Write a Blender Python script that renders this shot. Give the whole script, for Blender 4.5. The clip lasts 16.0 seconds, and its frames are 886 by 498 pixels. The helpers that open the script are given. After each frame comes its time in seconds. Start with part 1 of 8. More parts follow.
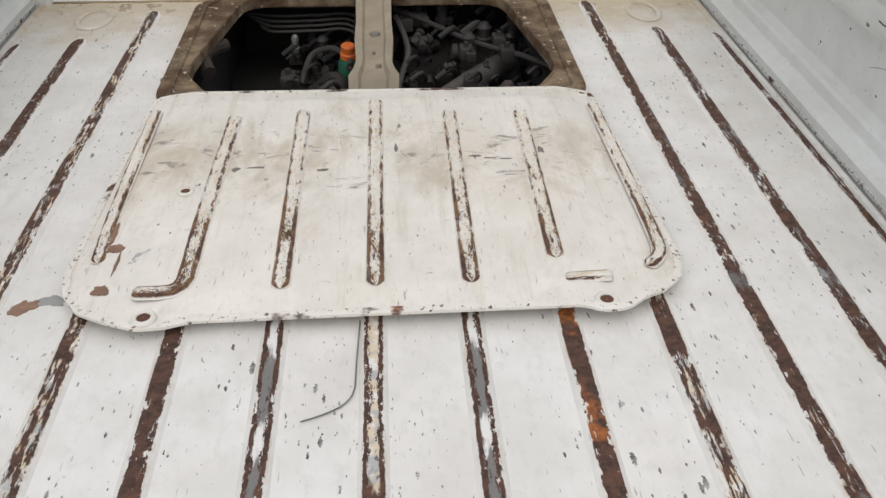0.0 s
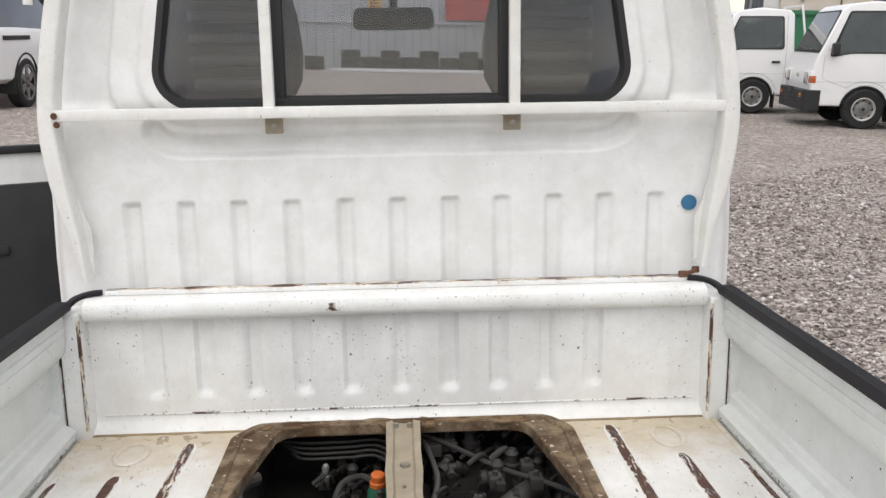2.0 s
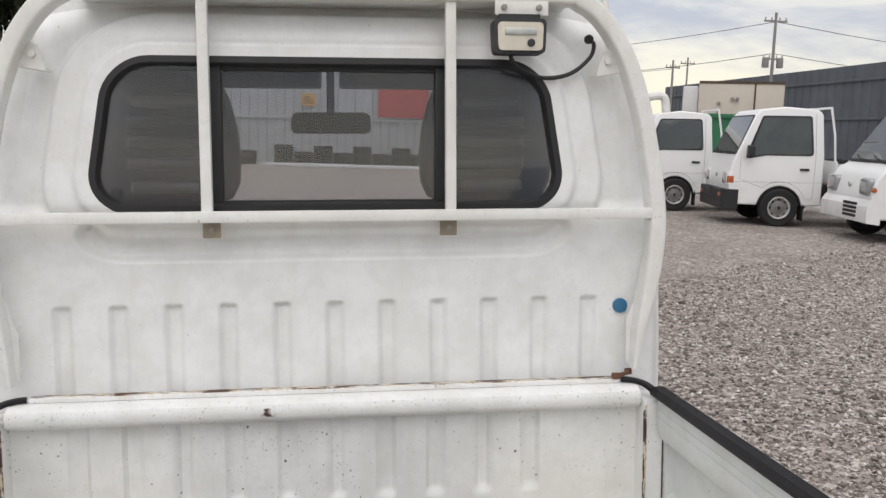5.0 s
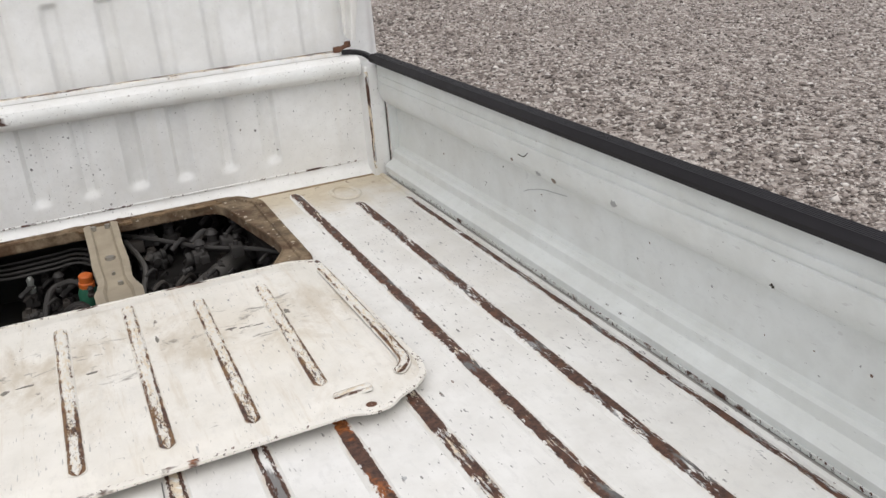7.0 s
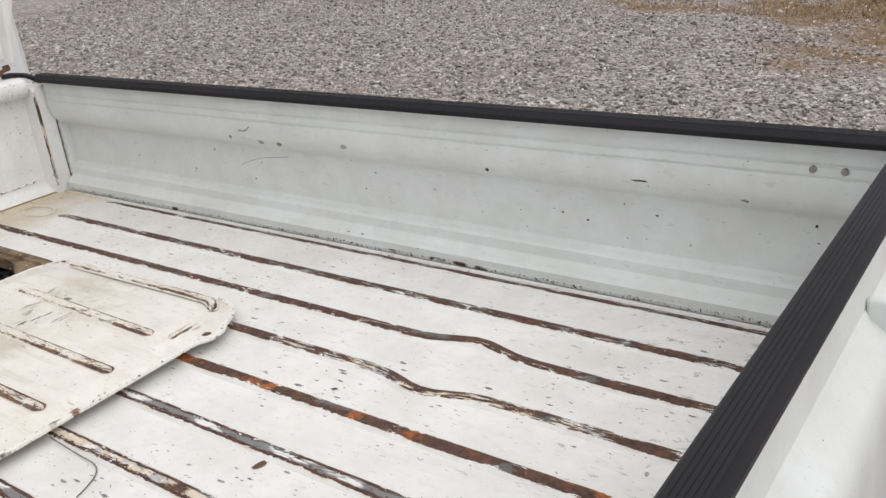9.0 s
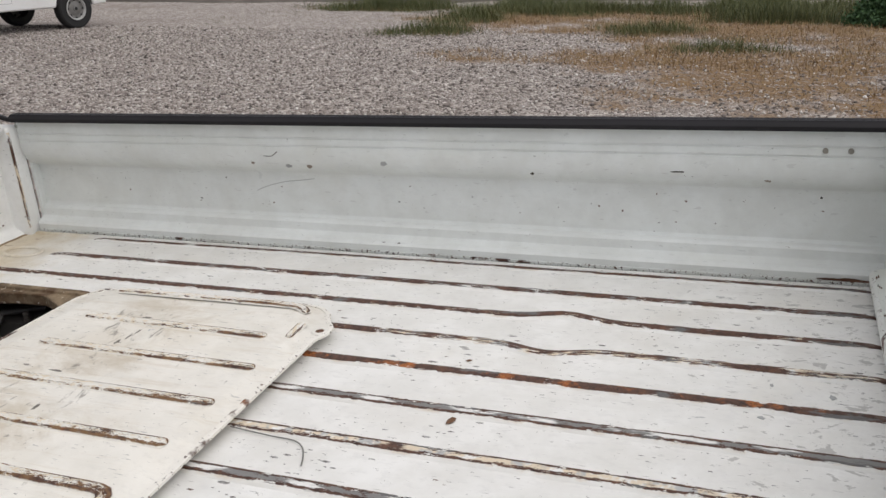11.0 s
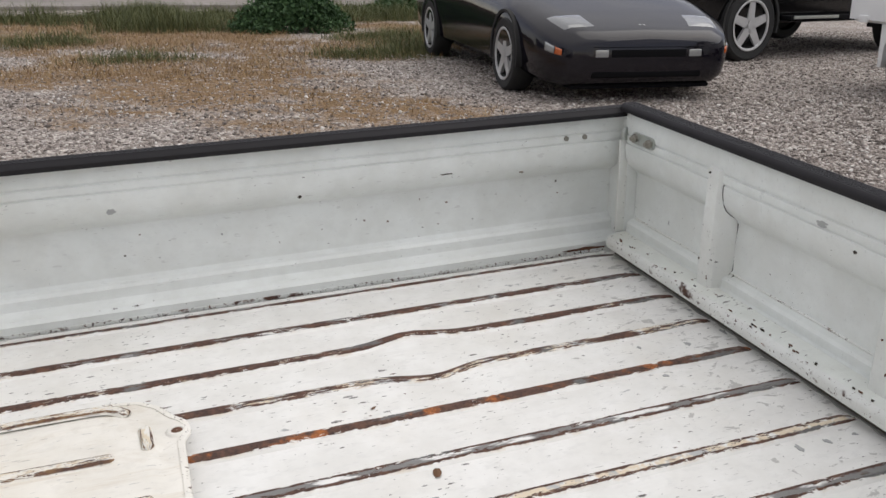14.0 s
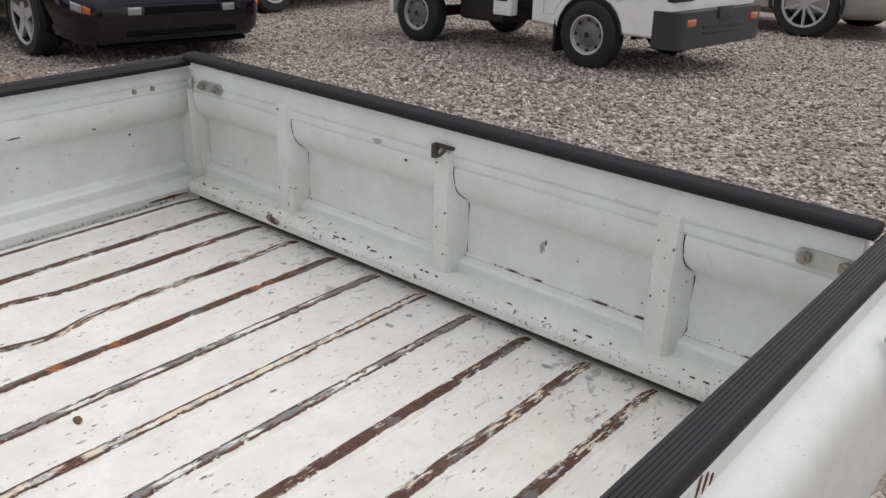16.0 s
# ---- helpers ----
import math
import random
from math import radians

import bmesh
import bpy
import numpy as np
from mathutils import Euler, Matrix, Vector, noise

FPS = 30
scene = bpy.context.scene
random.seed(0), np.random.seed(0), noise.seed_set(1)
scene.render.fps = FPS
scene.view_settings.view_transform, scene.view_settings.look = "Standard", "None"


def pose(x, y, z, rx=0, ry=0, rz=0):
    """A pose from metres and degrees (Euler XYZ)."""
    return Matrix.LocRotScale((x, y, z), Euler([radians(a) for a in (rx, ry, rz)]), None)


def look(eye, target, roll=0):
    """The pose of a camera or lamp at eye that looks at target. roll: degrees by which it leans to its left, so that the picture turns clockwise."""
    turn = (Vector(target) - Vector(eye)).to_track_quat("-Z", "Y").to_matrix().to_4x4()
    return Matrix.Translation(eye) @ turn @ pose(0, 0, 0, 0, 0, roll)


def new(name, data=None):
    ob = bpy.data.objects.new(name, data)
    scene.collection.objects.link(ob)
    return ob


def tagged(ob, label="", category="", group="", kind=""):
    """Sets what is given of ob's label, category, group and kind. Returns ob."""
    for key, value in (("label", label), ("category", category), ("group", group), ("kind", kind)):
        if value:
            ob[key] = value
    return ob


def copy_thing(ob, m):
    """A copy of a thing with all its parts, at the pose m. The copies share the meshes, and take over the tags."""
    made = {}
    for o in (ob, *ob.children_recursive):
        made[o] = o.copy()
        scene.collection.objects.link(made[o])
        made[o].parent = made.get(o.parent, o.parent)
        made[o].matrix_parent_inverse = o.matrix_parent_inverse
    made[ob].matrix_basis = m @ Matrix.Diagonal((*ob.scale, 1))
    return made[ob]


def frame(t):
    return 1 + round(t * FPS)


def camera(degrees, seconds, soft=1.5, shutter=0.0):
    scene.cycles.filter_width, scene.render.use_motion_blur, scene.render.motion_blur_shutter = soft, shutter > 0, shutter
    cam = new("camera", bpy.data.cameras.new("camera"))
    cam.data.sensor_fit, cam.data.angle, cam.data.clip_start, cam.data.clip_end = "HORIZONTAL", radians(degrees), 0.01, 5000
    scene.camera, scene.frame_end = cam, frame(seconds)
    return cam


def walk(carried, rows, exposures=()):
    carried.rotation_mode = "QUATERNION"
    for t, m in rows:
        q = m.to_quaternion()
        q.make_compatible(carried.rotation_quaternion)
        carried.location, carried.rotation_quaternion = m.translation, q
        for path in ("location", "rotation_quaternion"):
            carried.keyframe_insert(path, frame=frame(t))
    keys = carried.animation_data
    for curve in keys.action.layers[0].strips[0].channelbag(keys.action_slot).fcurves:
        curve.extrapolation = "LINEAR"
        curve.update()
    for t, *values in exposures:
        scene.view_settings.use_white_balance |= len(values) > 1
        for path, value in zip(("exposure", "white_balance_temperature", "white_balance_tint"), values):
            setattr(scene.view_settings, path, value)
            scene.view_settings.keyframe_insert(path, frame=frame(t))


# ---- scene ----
# The bed frame of the truck: x across, y towards the cab, z up from the bed floor.
# The truck stands nose-down and leans a little on the gravel.
TRUCK = pose(0, 0, 0.60, -2.29, -1.72, 0)

cam = camera(53.5, 16.0, soft=1.45)
PATH = [
    (0.0, look((0.024, 0.108, 0.644), (0.138, 1.731, -0.519), 0.59)),
    (0.5, look((0.015, 0.119, 0.671), (0.131, 1.875, -0.278), 0.56)),
    (1.0, look((0.011, 0.128, 0.702), (0.131, 1.976, -0.053), 0.35)),
    (1.5, look((0.011, 0.130, 0.730), (0.108, 2.044, 0.157), -0.25)),
    (2.0, look((0.002, 0.133, 0.755), (0.100, 2.089, 0.351), -0.80)),
    (2.5, look((-0.018, 0.132, 0.781), (0.100, 2.111, 0.523), -0.46)),
    (3.0, look((-0.000, 0.125, 0.793), (0.130, 2.116, 0.659), 0.12)),
    (3.2, look((0.003, 0.123, 0.794), (0.133, 2.116, 0.694), 0.30)),
    (5.3, look((-0.018, 0.118, 0.773), (0.291, 2.078, 0.519), -0.57)),
    (5.5, look((-0.025, 0.117, 0.760), (0.321, 2.058, 0.422), -0.88)),
    (6.0, look((-0.039, 0.092, 0.719), (0.371, 1.960, 0.134), -2.22)),
    (6.5, look((-0.021, 0.016, 0.693), (0.490, 1.815, -0.015), -3.57)),
    (7.0, look((-0.029, -0.105, 0.653), (0.695, 1.598, -0.106), -4.60)),
    (7.5, look((-0.065, -0.183, 0.641), (0.835, 1.406, -0.173), -5.70)),
    (8.0, look((-0.191, -0.173, 0.640), (1.005, 1.223, -0.146), -5.16)),
    (8.5, look((-0.367, -0.153, 0.649), (1.047, 1.024, -0.134), -5.49)),
    (9.0, look((-0.486, -0.183, 0.638), (0.983, 0.937, -0.127), -5.74)),
    (9.5, look((-0.604, -0.190, 0.638), (0.854, 0.939, -0.138), -6.81)),
    (10.0, look((-0.705, -0.129, 0.648), (0.818, 0.931, -0.099), -6.79)),
    (10.2, look((-0.765, -0.080, 0.650), (0.816, 0.912, -0.080), -6.40)),
    (12.5, look((-0.967, 0.592, 0.652), (0.894, 0.858, -0.028), -2.24)),
    (13.0, look((-0.917, 0.685, 0.658), (0.958, 0.791, -0.028), -2.56)),
    (13.5, look((-0.836, 0.759, 0.673), (1.033, 0.563, -0.012), -1.07)),
    (14.0, look((-0.795, 0.870, 0.664), (0.960, 0.241, -0.060), -0.60)),
    (14.5, look((-0.819, 0.998, 0.682), (0.749, 0.010, -0.070), -0.14)),
    (15.0, look((-0.848, 1.026, 0.684), (0.584, -0.156, -0.059), 0.62)),
    (15.5, look((-0.859, 1.003, 0.680), (0.425, -0.329, -0.080), 0.99)),
    (16.0, look((-0.887, 0.990, 0.674), (0.294, -0.409, -0.130), 1.50)),
]
EXPOSURES = [(0.0, -0.20, 6500, 10), (0.7, 0.02, 6500, 10), (1.5, 0.14, 6500, 10), (2.0, 0.27, 6500, 10), (2.5, 0.14, 6500, 10), (3.2, -0.02, 6500, 10), (5.5, 0.03, 6500, 10), (6.5, 0.08, 6500, 10), (7.5, -0.01, 6500, 10), (9.0, 0.05, 6500, 10), (10.0, -0.10, 6500, 10), (12.5, -0.06, 6500, 10), (14.0, 0.03, 6500, 10), (15.0, 0.0, 6500, 10), (16.0, 0.0, 6500, 10)]
walk(cam, [(t, TRUCK @ m) for t, m in PATH], EXPOSURES)


# ---- node helpers ----
def put(nt, socket, v):
    if isinstance(v, bpy.types.NodeSocket):
        nt.links.new(v, socket)
    elif isinstance(v, (tuple, list)) and len(v) == 3 and len(socket.default_value) == 4:
        socket.default_value = (*v, 1)
    else:
        socket.default_value = v


def coords(nt, which="Object"):
    return nt.nodes.new("ShaderNodeTexCoord").outputs[which]


def mapping(nt, vec, scale=(1, 1, 1), rot=(0, 0, 0), loc=(0, 0, 0)):
    n = nt.nodes.new("ShaderNodeMapping")
    put(nt, n.inputs["Vector"], vec)
    n.inputs["Scale"].default_value = scale
    n.inputs["Rotation"].default_value = rot
    n.inputs["Location"].default_value = loc
    return n.outputs[0]


def noise_fac(nt, vec, scale, detail=3.0, rough=0.55, distort=0.0):
    n = nt.nodes.new("ShaderNodeTexNoise")
    put(nt, n.inputs["Vector"], vec)
    n.inputs["Scale"].default_value = scale
    n.inputs["Detail"].default_value = detail
    n.inputs["Roughness"].default_value = rough
    n.inputs["Distortion"].default_value = distort
    return n.outputs[0]


def voronoi(nt, vec, scale, feature="F1"):
    n = nt.nodes.new("ShaderNodeTexVoronoi")
    n.feature = feature
    put(nt, n.inputs["Vector"], vec)
    n.inputs["Scale"].default_value = scale
    return n


def calc(nt, op, a, b=0.0, c=0.0, clamp=False):
    n = nt.nodes.new("ShaderNodeMath")
    n.operation = op
    n.use_clamp = clamp
    for i, v in enumerate((a, b, c)):
        put(nt, n.inputs[i], v)
    return n.outputs[0]


def step(nt, v, lo, hi):
    """0 below lo, 1 above hi, smooth between."""
    n = nt.nodes.new("ShaderNodeMapRange")
    n.interpolation_type = "SMOOTHSTEP"
    put(nt, n.inputs["Value"], v)
    n.inputs["From Min"].default_value = lo
    n.inputs["From Max"].default_value = hi
    return n.outputs[0]


def mix(nt, fac, a, b):
    n = nt.nodes.new("ShaderNodeMix")
    n.data_type = "RGBA"
    put(nt, n.inputs[0], fac)
    put(nt, n.inputs[6], a)
    put(nt, n.inputs[7], b)
    return n.outputs[2]


def ramp(nt, fac, stops):
    n = nt.nodes.new("ShaderNodeValToRGB")
    put(nt, n.inputs[0], fac)
    els = n.color_ramp.elements
    for i, (p, c) in enumerate(stops):
        e = els[i] if i < 2 else els.new(p)
        e.position, e.color = p, (*c, 1)
    return n.outputs[0]


def axes(nt, vec):
    n = nt.nodes.new("ShaderNodeSeparateXYZ")
    put(nt, n.inputs[0], vec)
    return n.outputs


def relief(nt, height, strength=0.3, distance=0.002):
    n = nt.nodes.new("ShaderNodeBump")
    n.inputs["Strength"].default_value = strength
    n.inputs["Distance"].default_value = distance
    put(nt, n.inputs["Height"], height)
    return n.outputs[0]


def material(name):
    m = bpy.data.materials.new(name)
    m.use_nodes = True
    return m, m.node_tree, m.node_tree.nodes["Principled BSDF"].inputs


def simple(name, color, rough=0.5, metal=0.0, vary=0.12, scale=30.0, bump=0.15, coat=0.0):
    """One colour broken up by two scales of noise, with fine relief."""
    m, nt, b = material(name)
    v = coords(nt)
    f = noise_fac(nt, v, scale, 4, 0.6)
    g = noise_fac(nt, v, scale * 0.13, 3, 0.5)
    low = tuple(c * (1 - vary) for c in color)
    high = tuple(min(1, c * (1 + vary)) for c in color)
    c = mix(nt, f, low, high)
    put(nt, b["Base Color"], mix(nt, calc(nt, "MULTIPLY", step(nt, g, 0.4, 0.75), vary * 2.5, clamp=True), c, tuple(x * 0.7 for x in color)))
    put(nt, b["Roughness"], calc(nt, "MULTIPLY_ADD", f, 0.2, rough - 0.1, True))
    put(nt, b["Metallic"], metal)
    put(nt, b["Coat Weight"], coat)
    if bump:
        put(nt, b["Normal"], relief(nt, f, bump, 0.001))
    return m


# ---- world and light ----
world = bpy.data.worlds.new("overcast_sky")
world.use_nodes = True
scene.world = world
wt = world.node_tree
sky = wt.nodes.new("ShaderNodeTexSky")
sky.sky_type = "NISHITA"
sky.sun_disc = False
sky.sun_elevation, sky.sun_rotation = radians(52), radians(196)
direction = coords(wt, "Generated")
dz = axes(wt, direction)[2]
flat = mapping(wt, direction, (1, 1, 3.2))
cloud = noise_fac(wt, flat, 3.2, 6, 0.6, 0.4)
cloud2 = noise_fac(wt, mapping(wt, direction, (1, 1, 5.0), loc=(3, 1, 0)), 7.0, 5, 0.6, 0.3)
mass = calc(wt, "ADD", calc(wt, "MULTIPLY", cloud, 0.7), calc(wt, "MULTIPLY", cloud2, 0.3))
grey = mix(wt, step(wt, mass, 0.40, 0.62), (0.39, 0.385, 0.45), (0.68, 0.645, 0.62))
warm = mix(wt, step(wt, mass, 0.42, 0.60), (0.49, 0.455, 0.465), (0.88, 0.775, 0.60))
clouds = mix(wt, step(wt, dz, 0.02, 0.24), warm, grey)
clouds = mix(wt, step(wt, dz, 0.28, 0.85), clouds, (1.05, 1.02, 0.995))   # an overcast sky is brightest overhead
n = wt.nodes.new("ShaderNodeMix")
n.data_type, n.blend_type = "RGBA", "ADD"
n.inputs[0].default_value = 0.04
wt.links.new(clouds, n.inputs[6])
wt.links.new(sky.outputs[0], n.inputs[7])
wt.links.new(n.outputs[2], wt.nodes["Background"].inputs[0])
wt.nodes["Background"].inputs[1].default_value = 0.95

sun = new("sun", bpy.data.lights.new("sun", "SUN"))
sun.data.energy, sun.data.angle, sun.data.color = 1.05, radians(70), (1.0, 0.955, 0.89)
sun.matrix_world = look((0, 0, 0), (0.16, 0.55, -0.74))


# ---- materials ----
def painted(nt, v, base, chips=0.5, dirt=0.3, scuff=0.3, stain=(0.46, 0.40, 0.30)):
    """Old white paint: colour, roughness and height. Chips, scratches, grey scuffs and soaked-in dirt."""
    big = noise_fac(nt, v, 2.3, 4, 0.6)
    mid = noise_fac(nt, v, 11.0, 5, 0.62)
    c = mix(nt, step(nt, mid, 0.30, 0.70), tuple(x * k for x, k in zip(base, (0.915, 0.91, 0.895))), tuple(min(1, x * 1.03) for x in base))
    fine = noise_fac(nt, mapping(nt, v, (1, 0.5, 1)), 75.0, 4, 0.7)
    c = mix(nt, calc(nt, "MULTIPLY", step(nt, fine, 0.50, 0.66), 0.16 + 0.22 * scuff), c, tuple(x * 0.80 for x in base))
    c = mix(nt, calc(nt, "MULTIPLY", step(nt, big, 0.45, 0.75), dirt, clamp=True), c, stain)
    # broad grey and cream clouding
    c = mix(nt, calc(nt, "MULTIPLY", step(nt, noise_fac(nt, mapping(nt, v, loc=(1, 6, 0)), 6.5, 5, 0.65), 0.50, 0.72), 0.30 * min(1, scuff + 0.2)), c, (0.60, 0.585, 0.555))
    c = mix(nt, calc(nt, "MULTIPLY", step(nt, noise_fac(nt, mapping(nt, v, loc=(8, 2, 0)), 4.0, 4, 0.6), 0.52, 0.75), 0.6 * dirt), c, (0.70, 0.63, 0.50))
    # rubbed lengthwise
    rub = noise_fac(nt, mapping(nt, v, (30, 1.6, 30)), 1.0, 5, 0.65)
    rubbed = calc(nt, "MULTIPLY", step(nt, rub, 0.52, 0.75), calc(nt, "MULTIPLY", step(nt, mid, 0.45, 0.65), 0.35 * scuff + 0.1))
    c = mix(nt, rubbed, c, (0.50, 0.48, 0.44))
    # grey scuffs where the top coat is gone
    patch = noise_fac(nt, mapping(nt, v, (1, 0.6, 1), (0, 0, 0.5)), 16.0, 6, 0.7, 0.6)
    gone = calc(nt, "MULTIPLY", step(nt, patch, 0.690 - 0.03 * scuff, 0.705 - 0.03 * scuff), min(1, scuff * 1.6), clamp=True)
    c = mix(nt, gone, c, (0.40, 0.41, 0.41))
    # short hair scratches in three directions
    hair = 0
    for k, (turn, off) in enumerate(((0.35, 1.0), (-0.65, 4.0), (1.25, 7.0))):
        h = noise_fac(nt, mapping(nt, v, (260, 34, 120), (0, 0, turn), (off, 0, 0)), 1.0, 2, 0.5)
        hair = calc(nt, "ADD", hair, step(nt, h, 0.715, 0.745)) if k else step(nt, h, 0.715, 0.745)
    c = mix(nt, calc(nt, "MULTIPLY", hair, min(1, 0.15 + 0.75 * scuff), clamp=True), c, (0.36, 0.355, 0.345))
    # ragged chips to primer and bare metal, in loose groups, in all directions
    group = step(nt, noise_fac(nt, v, 5.0, 3, 0.6), 0.36, 0.66)
    wob = calc(nt, "MULTIPLY_ADD", noise_fac(nt, v, 420, 3, 0.65), 0.30, -0.15)
    spot = 0
    size = 0.35 + 0.65 * min(1, chips)
    for k, (turn, off, sc, thin) in enumerate(((0.5, 2.0, 46, 0.34), (-0.7, 5.0, 62, 0.30), (1.4, 9.0, 84, 0.36), (0.1, 4.0, 110, 0.34), (-1.2, 1.0, 150, 0.42))):
        wv = mapping(nt, v, (1.0, thin, 0.8), (0, 0, turn), (off, off * 0.7, 0))
        cell = voronoi(nt, wv, sc)
        r = axes(nt, cell.outputs["Color"])
        there = step(nt, r[1], 0.88 - 0.40 * chips, 0.90 - 0.40 * chips)
        reach = calc(nt, "MULTIPLY", calc(nt, "MULTIPLY", calc(nt, "MULTIPLY_ADD", r[0], 0.75, 0.25), there), calc(nt, "MULTIPLY_ADD", group, 0.120 * size, 0.050 * size))
        hit = calc(nt, "LESS_THAN", calc(nt, "ADD", cell.outputs["Distance"], wob), reach)
        spot = calc(nt, "MAXIMUM", spot, hit) if k else hit
    deep = noise_fac(nt, v, 90, 3, 0.6)
    bare = mix(nt, step(nt, deep, 0.38, 0.62), (0.085, 0.076, 0.068), (0.33, 0.325, 0.315))
    bare = mix(nt, step(nt, noise_fac(nt, v, 23, 2, 0.5), 0.60, 0.66), bare, (0.14, 0.080, 0.050))
    c = mix(nt, spot, c, bare)
    height = calc(nt, "SUBTRACT", calc(nt, "MULTIPLY", mid, 0.4), calc(nt, "ADD", calc(nt, "MULTIPLY", spot, 0.5), calc(nt, "MULTIPLY", gone, 0.2)))
    rough = calc(nt, "MULTIPLY_ADD", mid, 0.25, 0.36)
    return c, rough, height


def rust_color(nt, v, orange=0.3):
    f = noise_fac(nt, v, 120, 6, 0.7)
    g = noise_fac(nt, v, 9, 4, 0.65)
    c = mix(nt, step(nt, f, 0.30, 0.70), (0.034, 0.018, 0.014), (0.125, 0.060, 0.040))
    c = mix(nt, step(nt, noise_fac(nt, mapping(nt, v, loc=(3, 8, 0)), 30, 5, 0.7), 0.50, 0.66), c, mix(nt, f, (0.075, 0.036, 0.024), (0.19, 0.090, 0.050)))
    c = mix(nt, step(nt, g, 0.64 - 0.1 * orange, 0.80 - 0.2 * orange), c, mix(nt, step(nt, f, 0.35, 0.65), (0.12, 0.042, 0.016), (0.40, 0.13, 0.032)))
    # grey where the rust is rubbed to bare steel
    p = noise_fac(nt, mapping(nt, v, (1.6, 0.5, 1), loc=(5, 2, 1)), 16, 5, 0.7)
    return mix(nt, step(nt, p, 0.57, 0.64), c, mix(nt, f, (0.06, 0.058, 0.058), (0.21, 0.205, 0.20)))


def paint_material(name, base, chips, dirt, scuff, stain=(0.46, 0.40, 0.30), front_dirt=False, coat=0.15, streak=0.0, smudge=False):
    m, nt, b = material(name)
    v = coords(nt)
    c, r, h = painted(nt, v, base, chips, dirt, scuff, stain)
    if front_dirt:
        # soil caught where the floor meets the front wall and round the hatch
        y = axes(nt, v)[1]
        soil = calc(nt, "MULTIPLY", step(nt, calc(nt, "ADD", y, calc(nt, "MULTIPLY", noise_fac(nt, v, 9, 4, 0.65), 0.36)), 1.82, 2.06), 0.85)
        c = mix(nt, soil, c, mix(nt, noise_fac(nt, v, 40, 4, 0.6), (0.42, 0.33, 0.20), (0.66, 0.57, 0.41)))
        crack = step(nt, noise_fac(nt, v, 26, 3, 0.6, 1.5), 0.60, 0.66)
        c = mix(nt, calc(nt, "MULTIPLY", crack, step(nt, y, 1.78, 1.94)), c, (0.24, 0.16, 0.09))
        # grey rubbed patches by the tailgate
        scrub = step(nt, calc(nt, "SUBTRACT", noise_fac(nt, mapping(nt, v, (1, 0.6, 1), (0, 0, 0.6), (4, 1, 0)), 46, 5, 0.7, 0.5), calc(nt, "MULTIPLY", y, 0.30)), 0.565, 0.58)
        c = mix(nt, calc(nt, "MULTIPLY", scrub, 0.8), c, (0.42, 0.41, 0.39))
    if smudge:
        # oily smears where the cover was handled, and ingrained brown grime
        x, y = axes(nt, v)[:2]
        grime = noise_fac(nt, mapping(nt, v, (9, 5, 1)), 1.0, 6, 0.7, 0.5)
        near = calc(nt, "SUBTRACT", 1.0, step(nt, calc(nt, "ABSOLUTE", calc(nt, "SUBTRACT", y, 1.20)), 0.02, 0.17))
        c = mix(nt, calc(nt, "MULTIPLY", step(nt, calc(nt, "MULTIPLY_ADD", near, 0.12, grime), 0.50, 0.78), 0.62), c, (0.44, 0.36, 0.25))
        smear = noise_fac(nt, mapping(nt, v, (16, 34, 1), (0, 0, 0.15), (3, 0, 0)), 1.0, 5, 0.7, 0.8)
        c = mix(nt, calc(nt, "MULTIPLY", step(nt, calc(nt, "MULTIPLY_ADD", near, 0.10, smear), 0.66, 0.76), 0.8), c, (0.20, 0.18, 0.15))
        pale = noise_fac(nt, mapping(nt, v, (40, 3, 1)), 1.0, 5, 0.7)
        c = mix(nt, calc(nt, "MULTIPLY", step(nt, pale, 0.52, 0.66), 0.35), c, (0.55, 0.47, 0.36))
    if streak:
        run = noise_fac(nt, mapping(nt, v, (26, 26, 0.9)), 1.0, 3, 0.6)
        c = mix(nt, calc(nt, "MULTIPLY", step(nt, run, 0.55, 0.75), streak), c, (0.58, 0.53, 0.42))
        dots = noise_fac(nt, v, 70, 1, 0.4)
        c = mix(nt, calc(nt, "MULTIPLY", step(nt, dots, 0.855, 0.865), 0.7), c, (0.24, 0.12, 0.07))
    put(nt, b["Base Color"], c)
    put(nt, b["Roughness"], r)
    put(nt, b["Coat Weight"], coat)
    put(nt, b["Coat Roughness"], 0.25)
    put(nt, b["Normal"], relief(nt, h, 0.35, 0.0015))
    return m


